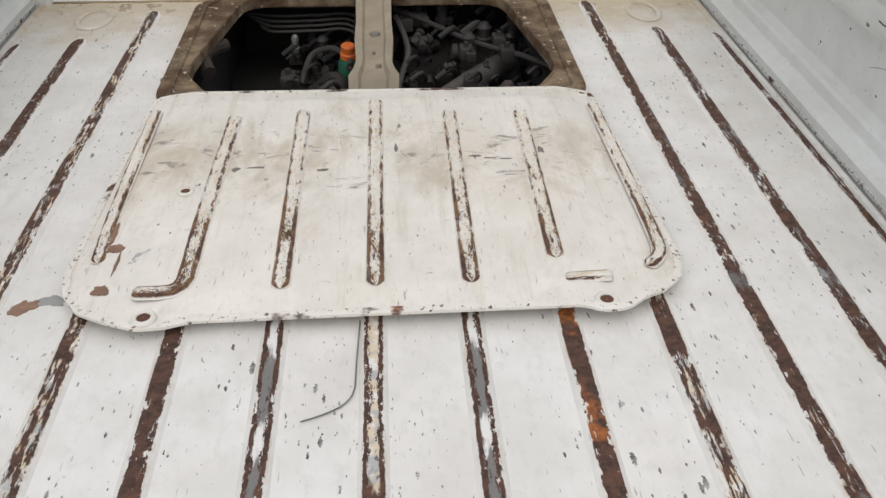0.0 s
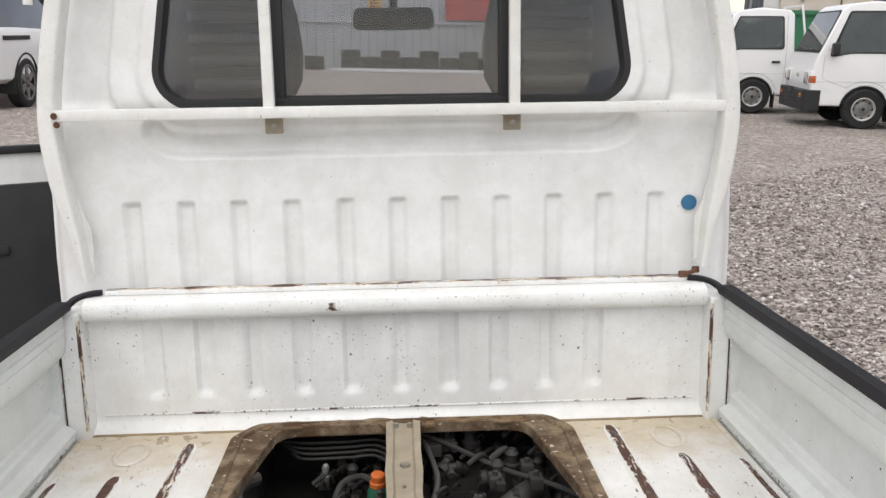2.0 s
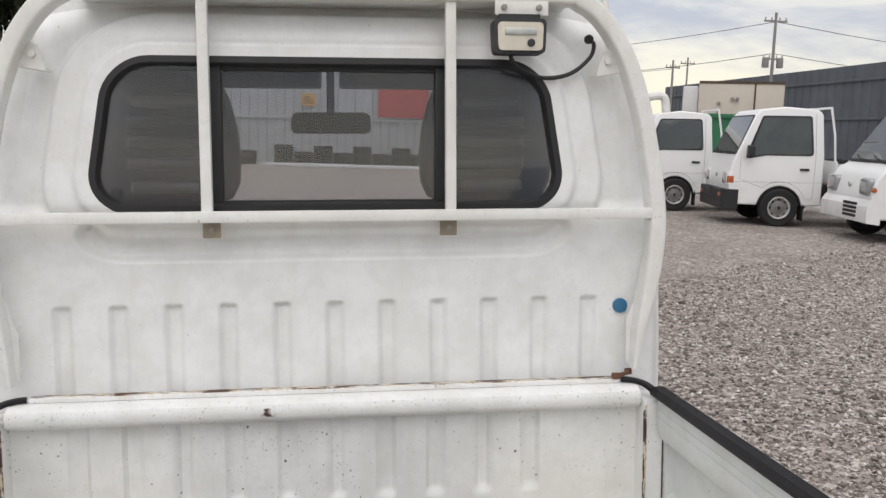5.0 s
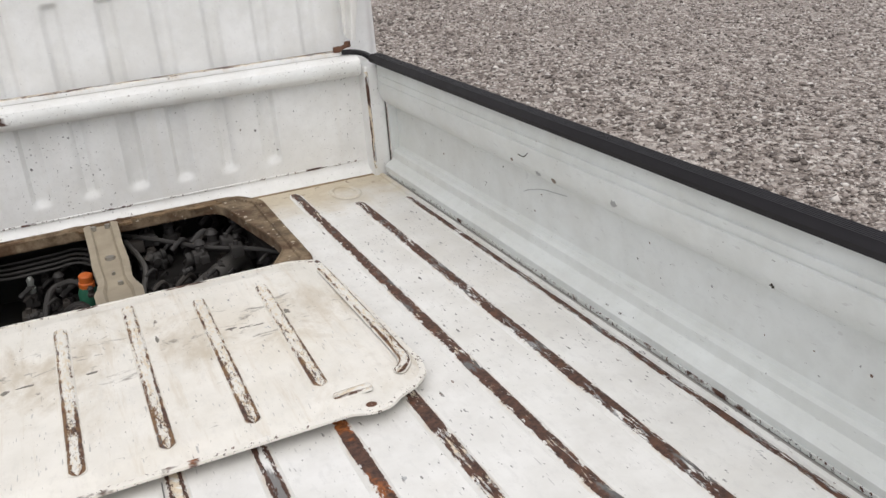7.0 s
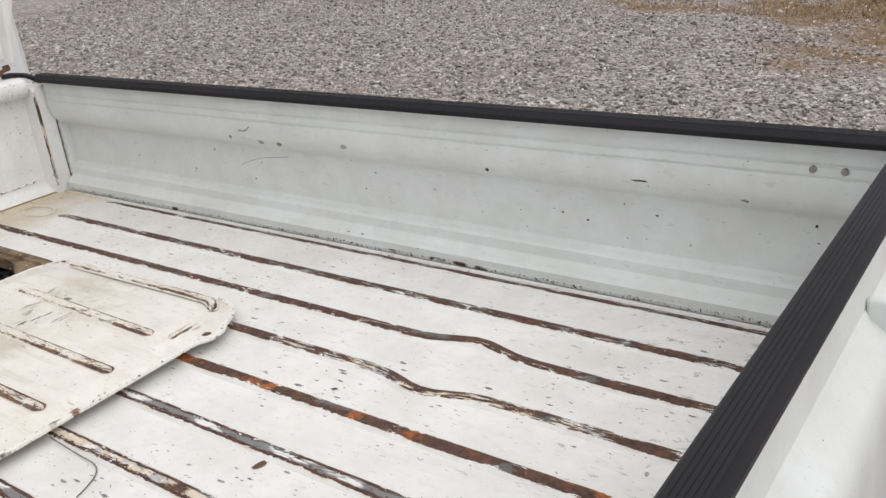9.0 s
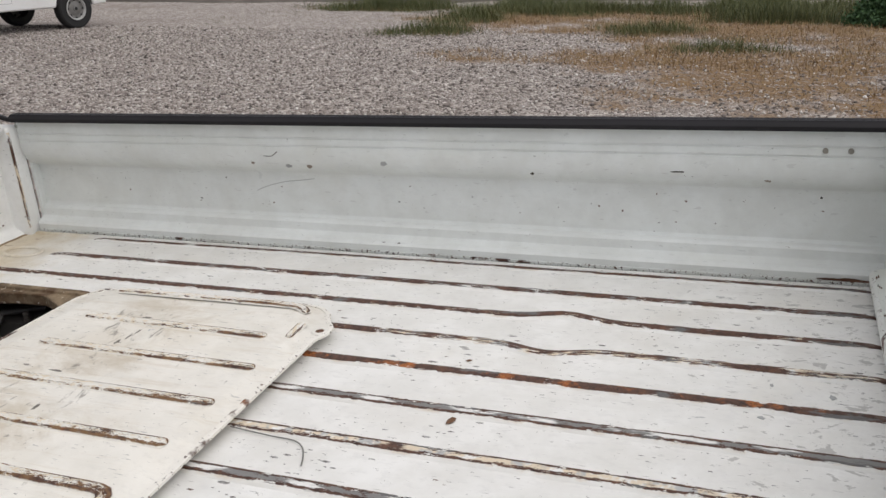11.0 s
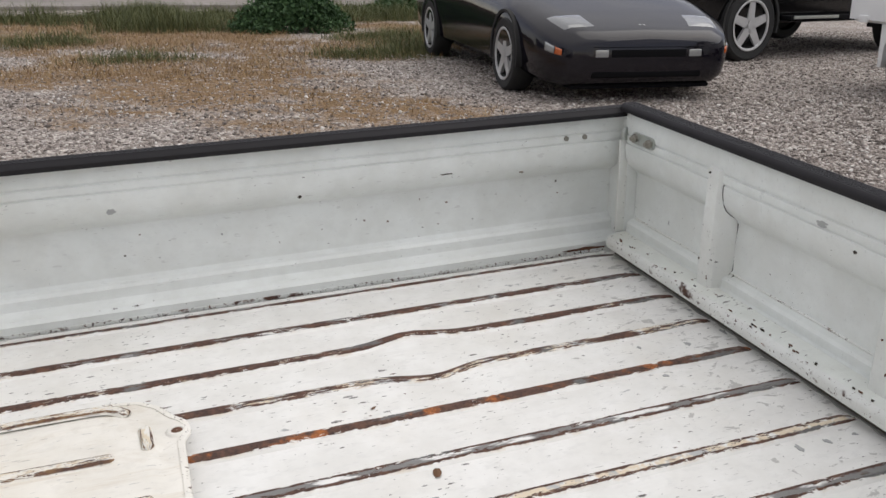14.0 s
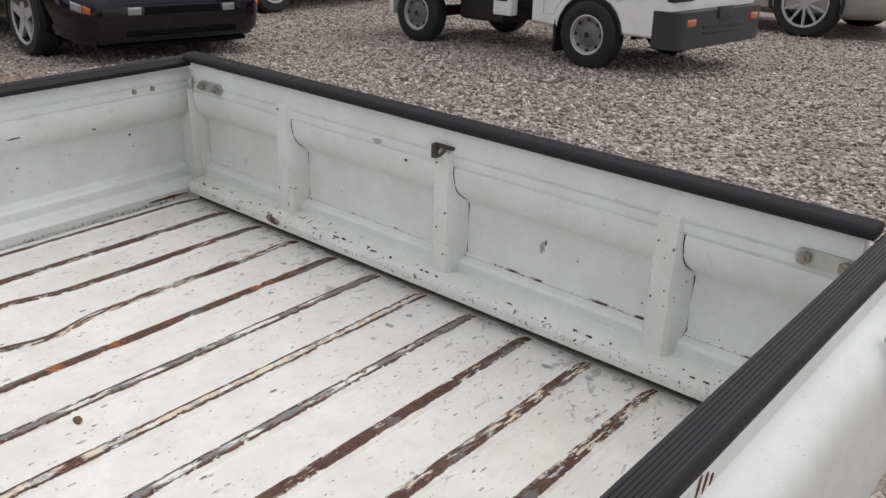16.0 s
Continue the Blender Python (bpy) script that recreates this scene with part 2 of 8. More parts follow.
def rib_material(name, base, kind, orange=0.3, keep=0.5, dirt=0.2, plain=False, crown_color=None):
    """Paint worn through to rust along a pressed rib; UV is metres across and along."""
    m, nt, b = material(name)
    v = coords(nt)
    uv = mapping(nt, coords(nt, "UV"))
    u = calc(nt, "ABSOLUTE", axes(nt, uv)[0])
    fine = noise_fac(nt, mapping(nt, uv, (420, 230, 1)), 1.0, 5, 0.7)
    slow = noise_fac(nt, mapping(nt, uv, (25, 9, 1), loc=(7, 0, 0)), 1.0, 4, 0.65)
    bite = noise_fac(nt, mapping(nt, uv, (170, 62, 1), loc=(4, 3, 0)), 1.0, 5, 0.7)
    w = calc(nt, "ADD", u, calc(nt, "MULTIPLY_ADD", fine, 0.0044, -0.0022))
    # here and there the paint still reaches in over the shoulder
    w = calc(nt, "ADD", w, calc(nt, "MULTIPLY", calc(nt, "MULTIPLY", step(nt, bite, 0.48, 0.66), step(nt, slow, 0.40, 0.62)), 0.009))
    w = calc(nt, "ADD", w, calc(nt, "MULTIPLY_ADD", slow, 0.005, -0.0025))
    worn = calc(nt, "SUBTRACT", 1.0, step(nt, w, 0.0097, 0.0104))
    flake = noise_fac(nt, mapping(nt, uv, (190, 26, 1), loc=(2, 5, 0)), 1.0, 6, 0.70)
    if plain:
        flake = noise_fac(nt, mapping(nt, v, loc=(2, 5, 0)), 150, 5, 0.7)
        slow = noise_fac(nt, mapping(nt, v, loc=(5, 1, 3)), 11, 4, 0.65)
    if kind == "edges":
        # the crown keeps its paint, the shoulders have lost it
        crown = calc(nt, "SUBTRACT", 1.0, step(nt, calc(nt, "ADD", w, calc(nt, "MULTIPLY_ADD", flake, 0.012, -0.006)), 0.0046, 0.0056))
        left = calc(nt, "MULTIPLY", crown, step(nt, slow, 0.36, 0.44))
    else:
        left = calc(nt, "MULTIPLY", step(nt, flake, 0.66 - 0.16 * keep, 0.675 - 0.16 * keep), step(nt, slow, 0.56 - 0.12 * keep, 0.62 - 0.12 * keep))
    c, r, h = painted(nt, v, base, 0.6, dirt, 0.3)
    # a tan stain bleeds out beside the rust
    bleed = calc(nt, "MULTIPLY", calc(nt, "SUBTRACT", 1.0, step(nt, w, 0.0104, 0.0145)), step(nt, noise_fac(nt, v, 26, 4, 0.65), 0.42, 0.66))
    c = mix(nt, calc(nt, "MULTIPLY", bleed, 0.0 if plain else 0.55), c, (0.58, 0.47, 0.34))
    old = mix(nt, step(nt, noise_fac(nt, v, 40, 4, 0.65), 0.50, 0.62), (0.70, 0.60, 0.46), base)
    old = mix(nt, step(nt, noise_fac(nt, mapping(nt, v, loc=(2, 2, 0)), 19, 4, 0.65), 0.52, 0.60), old, (0.46, 0.465, 0.46))
    if crown_color:
        old = mix(nt, step(nt, noise_fac(nt, mapping(nt, v, (1.5, 0.35, 1)), 16, 4, 0.65), 0.50, 0.56), crown_color, base)
    if plain:
        old = c
    rust = mix(nt, left, rust_color(nt, v, orange), old)
    put(nt, b["Base Color"], mix(nt, worn, c, rust))
    gone = calc(nt, "MULTIPLY", worn, calc(nt, "SUBTRACT", 1.0, left))
    put(nt, b["Roughness"], calc(nt, "MULTIPLY_ADD", gone, 0.3, 0.45))
    put(nt, b["Normal"], relief(nt, calc(nt, "SUBTRACT", calc(nt, "MULTIPLY", fine, 0.4), gone), 0.6, 0.001))
    return m


def bead_material(name, base, worn=0.0):
    """The cover's beads: cream undercoat showing through in flecks, brown along the shoulders, most at the rear ends."""
    m, nt, b = material(name)
    v = coords(nt)
    uv = mapping(nt, coords(nt, "UV"))
    u = calc(nt, "ABSOLUTE", axes(nt, uv)[0])
    rear = calc(nt, "SUBTRACT", 1.0, step(nt, axes(nt, v)[1], 0.90, 1.22))
    fine = noise_fac(nt, mapping(nt, uv, (420, 190, 1)), 1.0, 5, 0.75)
    slow = noise_fac(nt, mapping(nt, uv, (40, 11, 1), loc=(3, 1, 0)), 1.0, 4, 0.65)
    inside = calc(nt, "SUBTRACT", 1.0, step(nt, calc(nt, "ADD", u, calc(nt, "MULTIPLY_ADD", fine, 0.004, -0.002)), 0.0105, 0.0125))
    shoulder = calc(nt, "MULTIPLY", step(nt, u, 0.0040, 0.0085), inside)
    c, r, h = painted(nt, v, base, 0.6, 0.45, 0.5, (0.64, 0.56, 0.44))
    cream = calc(nt, "MULTIPLY", step(nt, calc(nt, "MULTIPLY_ADD", slow, 0.30, noise_fac(nt, mapping(nt, uv, (150, 60, 1), loc=(1, 8, 0)), 1.0, 6, 0.72)), 0.665, 0.70), inside)
    c = mix(nt, calc(nt, "MULTIPLY", cream, 0.9), c, mix(nt, fine, (0.62, 0.50, 0.34), (0.78, 0.70, 0.55)))
    level = calc(nt, "ADD", calc(nt, "MULTIPLY_ADD", slow, 0.50, calc(nt, "MULTIPLY", fine, 0.72)), calc(nt, "MULTIPLY_ADD", shoulder, 0.10, calc(nt, "MULTIPLY", rear, 0.10)))
    torn = noise_fac(nt, mapping(nt, uv, (210, 48, 1), loc=(6, 2, 0)), 1.0, 6, 0.72)
    level = calc(nt, "MAXIMUM", level, calc(nt, "ADD", calc(nt, "MULTIPLY_ADD", torn, 0.85, calc(nt, "MULTIPLY", slow, 0.40)), calc(nt, "MULTIPLY_ADD", shoulder, 0.10, calc(nt, "MULTIPLY_ADD", rear, 0.07, 0.008))))
    brown = calc(nt, "MULTIPLY", step(nt, level, 0.735 - worn, 0.765 - worn), inside)
    ochre = mix(nt, fine, (0.10, 0.050, 0.026), (0.30, 0.17, 0.075))
    c = mix(nt, brown, c, mix(nt, step(nt, noise_fac(nt, mapping(nt, uv, (60, 26, 1), loc=(9, 4, 0)), 1.0, 4, 0.7), 0.44, 0.58), rust_color(nt, v, 0.4), ochre))
    put(nt, b["Base Color"], c)
    put(nt, b["Roughness"], calc(nt, "MULTIPLY_ADD", brown, 0.3, 0.45))
    put(nt, b["Normal"], relief(nt, calc(nt, "SUBTRACT", calc(nt, "MULTIPLY", fine, 0.4), calc(nt, "MULTIPLY_ADD", cream, 0.4, brown)), 0.6, 0.001))
    return m


def glass_material(name, tint=(0.80, 0.84, 0.83), rough=0.02, dust=0.0):
    m = bpy.data.materials.new(name)
    m.use_nodes = True
    nt = m.node_tree
    nt.nodes.remove(nt.nodes["Principled BSDF"])
    clear, gloss, both, fres = (nt.nodes.new("ShaderNode" + k) for k in ("BsdfTransparent", "BsdfGlossy", "MixShader", "Fresnel"))
    clear.inputs[0].default_value = (*tint, 1)
    gloss.inputs["Roughness"].default_value = rough
    fres.inputs["IOR"].default_value = 1.5
    nt.links.new(fres.outputs[0], both.inputs[0])
    nt.links.new(clear.outputs[0], both.inputs[1])
    nt.links.new(gloss.outputs[0], both.inputs[2])
    out = both.outputs[0]
    if dust:
        film, veil = nt.nodes.new("ShaderNodeBsdfDiffuse"), nt.nodes.new("ShaderNodeMixShader")
        film.inputs[0].default_value = (0.50, 0.52, 0.58, 1)
        put(nt, veil.inputs[0], calc(nt, "MULTIPLY", noise_fac(nt, coords(nt), 9, 5, 0.6), dust * 2))
        nt.links.new(out, veil.inputs[1])
        nt.links.new(film.outputs[0], veil.inputs[2])
        out = veil.outputs[0]
    nt.links.new(out, nt.nodes["Material Output"].inputs[0])
    return m


BED_WHITE = (0.79, 0.785, 0.765)
COVER_WHITE = (0.80, 0.775, 0.72)
BED_PAINT = paint_material("worn_bed_paint", BED_WHITE, 1.25, 0.20, 0.80, front_dirt=True)
COVER_PAINT = paint_material("worn_cover_paint", COVER_WHITE, 0.6, 0.45, 0.75, (0.64, 0.56, 0.44), smudge=True)
GATE_PAINT = paint_material("gate_paint", (0.735, 0.762, 0.748), 0.16, 0.12, 0.14, (0.52, 0.50, 0.43), coat=0.3)
GATE_WORN = paint_material("worn_gate_paint", (0.745, 0.765, 0.745), 0.70, 0.22, 0.30, (0.52, 0.48, 0.39), coat=0.2)
WALL_PAINT = paint_material("front_wall_paint", (0.83, 0.835, 0.82), 0.82, 0.10, 0.20, streak=0.12)
CAB_PAINT = paint_material("cab_paint", (0.83, 0.835, 0.825), 0.05, 0.08, 0.04, (0.60, 0.58, 0.52), coat=0.35, streak=0.10)
FRAME_PAINT = paint_material("guard_paint", (0.80, 0.80, 0.775), 0.40, 0.18, 0.25, (0.58, 0.51, 0.40), coat=0.2, streak=0.2)
RIB_SOLID = rib_material("rib_rust", BED_WHITE, "solid", 0.15, 0.55)
RIB_GREY = rib_material("rib_rust_rubbed_grey", BED_WHITE, "solid", 0.1, 0.80, crown_color=(0.27, 0.27, 0.27))
RIB_ORANGE = rib_material("rib_orange_rust", BED_WHITE, "solid", 1.1, 0.30)
RIB_PATCHY = rib_material("rib_patchy_rust", BED_WHITE, "solid", 0.35, 0.95)
RIB_EDGES = rib_material("rib_edge_wear", BED_WHITE, "edges", 0.2)
RIB_EDGES_GREY = rib_material("rib_edge_wear_grey", BED_WHITE, "edges", 0.1, crown_color=(0.20, 0.195, 0.19))
BEAD_EDGES = bead_material("cover_bead_wear", COVER_WHITE)
BEAD_FAINT = bead_material("cover_bead_faint_wear", COVER_WHITE, -0.10)
RUST = simple("rusty_steel", (0.13, 0.06, 0.035), 0.85, 0.0, 0.5, 60, 0.5)
RUBBER = simple("black_rubber_edge", (0.012, 0.0105, 0.013), 0.58, 0.0, 0.5, 26, 0.5)
RUBBER.node_tree.nodes["Principled BSDF"].inputs["Specular IOR Level"].default_value = 0.32
SEAL = simple("black_window_rubber", (0.018, 0.018, 0.019), 0.55, 0.0, 0.25, 30, 0.15)
ZINC = simple("zinc_plate", (0.48, 0.50, 0.47), 0.38, 0.75, 0.2, 70, 0.2)
BOLT = simple("dull_bolt", (0.34, 0.32, 0.28), 0.5, 0.7, 0.3, 80, 0.3)
ENGINE_DARK = simple("oily_engine_metal", (0.04, 0.037, 0.035), 0.6, 0.3, 0.5, 28, 0.5)
ENGINE_GREY = simple("dusty_cast_alloy", (0.058, 0.050, 0.044), 0.62, 0.2, 0.35, 40, 0.5)
HOSE = simple("dusty_rubber_hose", (0.038, 0.035, 0.033), 0.7, 0.0, 0.4, 40, 0.3)
HOSE_GREY = simple("grey_air_pipe", (0.095, 0.09, 0.084), 0.6, 0.1, 0.25, 30, 0.3)
ORANGE = simple("orange_plastic", (0.68, 0.16, 0.03), 0.5, 0.0, 0.15, 50, 0.1)
GREEN_BOTTLE = simple("green_plastic", (0.03, 0.14, 0.085), 0.5, 0.0, 0.3, 40, 0.1)
BLUE_CAP = simple("blue_plastic", (0.035, 0.16, 0.30), 0.5, 0.0, 0.15, 90, 0.1)
PLASTIC = simple("dark_grey_plastic", (0.035, 0.035, 0.037), 0.6, 0.0, 0.25, 60, 0.25)
# paler copy of the seat colour: paints the highlights on the pad ribs
SEAT_RIB_LIT = simple("seat_rib_highlight", (0.20, 0.20, 0.205), 0.38, 0.0, 0.2, 60, 0.1)
SEAT = simple("grey_seat_cloth", (0.13, 0.13, 0.137), 0.45, 0.0, 0.2, 60, 0.1)
LAMP_LENS = simple("yellowed_lamp_lens", (0.66, 0.61, 0.50), 0.25, 0.0, 0.12, 40, 0.0, 0.5)
GLASS = glass_material("window_glass", (0.90, 0.905, 0.915), dust=0.02)
WIRE = simple("thin_dark_wire", (0.22, 0.215, 0.20), 0.5, 0.5, 0.3, 50, 0.1)

m, nt, b = material("soiled_hatch_frame")
v = coords(nt)
f = noise_fac(nt, v, 26, 6, 0.65)
c = mix(nt, step(nt, f, 0.3, 0.7), (0.075, 0.048, 0.026), (0.27, 0.20, 0.125))
c = mix(nt, step(nt, noise_fac(nt, v, 9, 5, 0.65), 0.46, 0.62), c, (0.085, 0.045, 0.021))
c = mix(nt, step(nt, noise_fac(nt, v, 60, 3, 0.6), 0.64, 0.68), c, (0.55, 0.48, 0.38))
put(nt, b["Base Color"], c)
put(nt, b["Roughness"], 0.85)
put(nt, b["Normal"], relief(nt, f, 0.6, 0.003))
HATCH_FRAME = m
SOIL = simple("brown_soil", (0.20, 0.13, 0.07), 0.95, 0.0, 0.45, 50, 0.6)
RUST_STAIN = simple("rusty_soil_stain", (0.27, 0.165, 0.115), 0.9, 0.0, 0.55, 90, 0.4)
SEALANT = simple("grey_sealant", (0.36, 0.35, 0.325), 0.8, 0.0, 0.25, 30, 0.3)
SCUFF = simple("grey_scuff", (0.36, 0.365, 0.36), 0.6, 0.0, 0.2, 60, 0.1)
SCUFF_BROWN = simple("brown_grey_scuff", (0.25, 0.205, 0.165), 0.7, 0.0, 0.4, 90, 0.2)
SMEAR = simple("oily_smear", (0.20, 0.185, 0.16), 0.7, 0.0, 0.4, 60, 0.2)
TAN_SOIL = simple("tan_soil", (0.33, 0.245, 0.15), 0.95, 0.0, 0.45, 50, 0.6)
SOIL_DARK = simple("dusty_dark_grime", (0.095, 0.080, 0.066), 0.95, 0.0, 0.5, 40, 0.5)
# dark brown for paint chips and for the painted shade beside the corner posts
GRIME_AND_SHADE = simple("grime_and_gap_shade", (0.045, 0.036, 0.027), 0.95, 0.0, 0.5, 40, 0.5)
HATCH_BRACE = simple("tan_brace_steel", (0.34, 0.29, 0.215), 0.75, 0.0, 0.38, 24, 0.5)


# ---- mesh helpers ----
def link_mesh(name, bm, mat, smooth=True):
    me = bpy.data.meshes.new(name)
    bmesh.ops.recalc_face_normals(bm, faces=bm.faces)
    bm.to_mesh(me)
    bm.free()
    me.materials.append(mat)
    if smooth:
        me.shade_smooth()
        me.set_sharp_from_angle(angle=radians(35))
    return new(name, me)


def part(name, bm, mat, parent, label="", smooth=True):
    ob = link_mesh(name, bm, mat, smooth)
    ob.parent = parent
    if label:
        tagged(ob, label)
    return ob


def thing(name, m, label, category, group="", kind=""):
    ob = new(name)
    ob.empty_display_size = 0.1
    ob.matrix_world = m
    return tagged(ob, label, category, group, kind)


def box(bm, x0, x1, y0, y1, z0, z1, bevel=0.0, m=None, seg=2):
    verts = bmesh.ops.create_cube(bm, size=1)["verts"]
    for v in verts:
        v.co = Vector(((x0 + x1) / 2 + v.co.x * (x1 - x0), (y0 + y1) / 2 + v.co.y * (y1 - y0), (z0 + z1) / 2 + v.co.z * (z1 - z0)))
    if bevel:
        edges = list({e for v in verts for e in v.link_edges})
        out = bmesh.ops.bevel(bm, geom=edges, offset=bevel, segments=seg, affect="EDGES", profile=0.6)
        verts = list({v for f in out["faces"] for v in f.verts} | {v for v in verts if v.is_valid})
    if m is not None:
        bmesh.ops.transform(bm, matrix=m, verts=verts)
    return bm


def cyl(bm, centre, axis, radius, length, seg=16, r2=None, bevel=0.0):
    """A closed cylinder or cone with its middle at centre."""
    q = Vector((0, 0, 1)).rotation_difference(Vector(axis)).to_matrix().to_4x4()
    out = bmesh.ops.create_cone(bm, cap_ends=True, segments=seg, radius1=radius, radius2=radius if r2 is None else r2, depth=length)
    verts = out["verts"]
    if bevel:
        edges = [e for e in {e for v in verts for e in v.link_edges} if any(len(f.verts) > 4 for f in e.link_faces)]
        got = bmesh.ops.bevel(bm, geom=edges, offset=bevel, segments=2, affect="EDGES", profile=0.6)
        verts = list({v for f in got["faces"] for v in f.verts} | {v for v in verts if v.is_valid})
    bmesh.ops.transform(bm, matrix=Matrix.Translation(centre) @ q, verts=verts)
    return bm


def spline(points, n=8, closed=False):
    """A smooth line through the points."""
    p = [Vector(q) for q in points]
    out, count = [], len(p)
    for i in range(count if closed else count - 1):
        a, b, c, d = (p[k % count] if closed else p[max(0, min(count - 1, k))] for k in (i - 1, i, i + 1, i + 2))
        for k in range(n):
            t = k / n
            out.append(0.5 * (2 * b + (c - a) * t + (2 * a - 5 * b + 4 * c - d) * t * t + (3 * b - a - 3 * c + d) * t**3))
    return out if closed else out + [p[-1]]


def sweep(bm, line, section, up=(0, 0, 1), closed_line=False, closed_section=True, caps=True, uv=False):
    """Carry a flat section (points of across, up) along a line."""
    line = [Vector(p) for p in line]
    n, k = len(line), len(section)
    rings, run = [], 0.0
    layer = bm.loops.layers.uv.verify() if uv else None
    dist = []
    for i, p in enumerate(line):
        a = line[(i - 1) % n] if closed_line or i else line[0]
        b = line[(i + 1) % n] if closed_line or i < n - 1 else line[-1]
        ahead = (b - a).normalized()
        side = ahead.cross(Vector(up)).normalized()
        top = side.cross(ahead)
        if i:
            run += (p - line[i - 1]).length
        dist.append(run)
        rings.append([bm.verts.new(p + side * s[0] + top * s[1]) for s in section])
    for i in range(n if closed_line else n - 1):
        r, q = rings[i], rings[(i + 1) % n]
        for j in range(k if closed_section else k - 1):
            j2 = (j + 1) % k
            f = bm.faces.new((r[j], r[j2], q[j2], q[j]))
            if uv:
                d0, d1 = dist[i], dist[(i + 1) % n]
                for loop, (s, d) in zip(f.loops, ((section[j], d0), (section[j2], d0), (section[j2], d1), (section[j], d1))):
                    loop[layer].uv = (s[0], d)
    if caps and closed_section and not closed_line:
        bm.faces.new(rings[0])
        bm.faces.new(rings[-1][::-1])
    return bm


def tube(bm, points, radius, seg=8, n=6, smooth=True):
    circle = [(radius * math.cos(2 * math.pi * i / seg), radius * math.sin(2 * math.pi * i / seg)) for i in range(seg)]
    line = spline(points, n) if smooth and len(points) > 2 else [Vector(p) for p in points]
    d = line[-1] - line[0]
    up = (0, 0, 1) if abs(d.normalized().z) < 0.9 else (0, 1, 0)
    return sweep(bm, line, circle, up)


def prism(bm, outline, axis, lo, hi):
    """A flat closed outline (pairs) drawn out along an axis from lo to hi."""
    def at(p, h):
        return (h, p[0], p[1]) if axis == "x" else (p[0], h, p[1]) if axis == "y" else (p[0], p[1], h)
    a = [bm.verts.new(at(p, lo)) for p in outline]
    b = [bm.verts.new(at(p, hi)) for p in outline]
    n = len(a)
    for i in range(n):
        bm.faces.new((a[i], a[(i + 1) % n], b[(i + 1) % n], b[i]))
    bm.faces.new(a[::-1])
    bm.faces.new(b)
    return bm


def lathe(bm, profile, centre, axis, seg=24):
    """Turn a profile of (radius, along) round an axis."""
    q = Vector((0, 0, 1)).rotation_difference(Vector(axis)).to_matrix()
    rings = []
    for r, h in profile:
        rings.append([bm.verts.new(Vector(centre) + q @ Vector((r * math.cos(2 * math.pi * i / seg), r * math.sin(2 * math.pi * i / seg), h))) for i in range(seg)])
    for a, b in zip(rings, rings[1:]):
        for i in range(seg):
            bm.faces.new((a[i], a[(i + 1) % seg], b[(i + 1) % seg], b[i]))
    return bm


def rounded(points, radius, seg=5):
    """A closed outline with its corners rounded."""
    out, n = [], len(points)
    for i in range(n):
        p, a, c = (Vector(points[k % n]).to_2d() for k in (i, i - 1, i + 1))
        u, w = (a - p).normalized(), (c - p).normalized()
        r = radius[i] if isinstance(radius, (list, tuple)) else radius
        half = math.acos(max(-1, min(1, u.dot(w)))) / 2
        d = min(r / max(0.05, math.tan(half)), (a - p).length * 0.48, (c - p).length * 0.48)
        s, e = p + u * d, p + w * d
        for k in range(seg + 1):
            t = k / seg
            q = (1 - t) ** 2 * s + 2 * t * (1 - t) * p + t * t * e
            out.append((q.x, q.y))
    return out


def rect(w, h, r=0.003, seg=2):
    return rounded([(-w / 2, -h / 2), (w / 2, -h / 2), (w / 2, h / 2), (-w / 2, h / 2)], r, seg)


# ---- the truck: bed ----
truck = thing("pickup_truck", TRUCK, "old white kei pickup truck with a worn rusty empty bed", "truck")
S = 0.1095          # spacing of the floor ribs
FRONT, TAIL = 1.945, -0.034
HATCH = [(-0.356, 1.415), (0.358, 1.415), (0.358, 1.86), (0.315, 1.932), (-0.312, 1.932), (-0.356, 1.86)]
OPENING = [(-0.265, 1.432), (0.268, 1.432), (0.317, 1.52), (0.317, 1.585), (0.262, 1.902), (-0.262, 1.902), (-0.317, 1.585), (-0.317, 1.52)]

bm = bmesh.new()
loops = []
for outline in ([(-0.676, TAIL), (0.676, TAIL), (0.676, FRONT), (-0.676, FRONT)], rounded(HATCH, 0.05, 4)):
    vs = [bm.verts.new((x, y, 0)) for x, y in outline]
    loops += [bm.edges.new((vs[i], vs[(i + 1) % len(vs)])) for i in range(len(vs))]
bmesh.ops.triangle_fill(bm, use_beauty=True, edges=loops)
out = bmesh.ops.extrude_face_region(bm, geom=list(bm.faces))
bmesh.ops.translate(bm, vec=(0, 0, -0.004), verts=[e for e in out["geom"] if isinstance(e, bmesh.types.BMVert)])
floor_part = part("bed_floor", bm, BED_PAINT, truck, "white ribbed steel bed floor, scratched and rusting", smooth=False)


def bulge(y, size):
    return size * math.exp(-(((y - 0.487) / 0.056) ** 2))


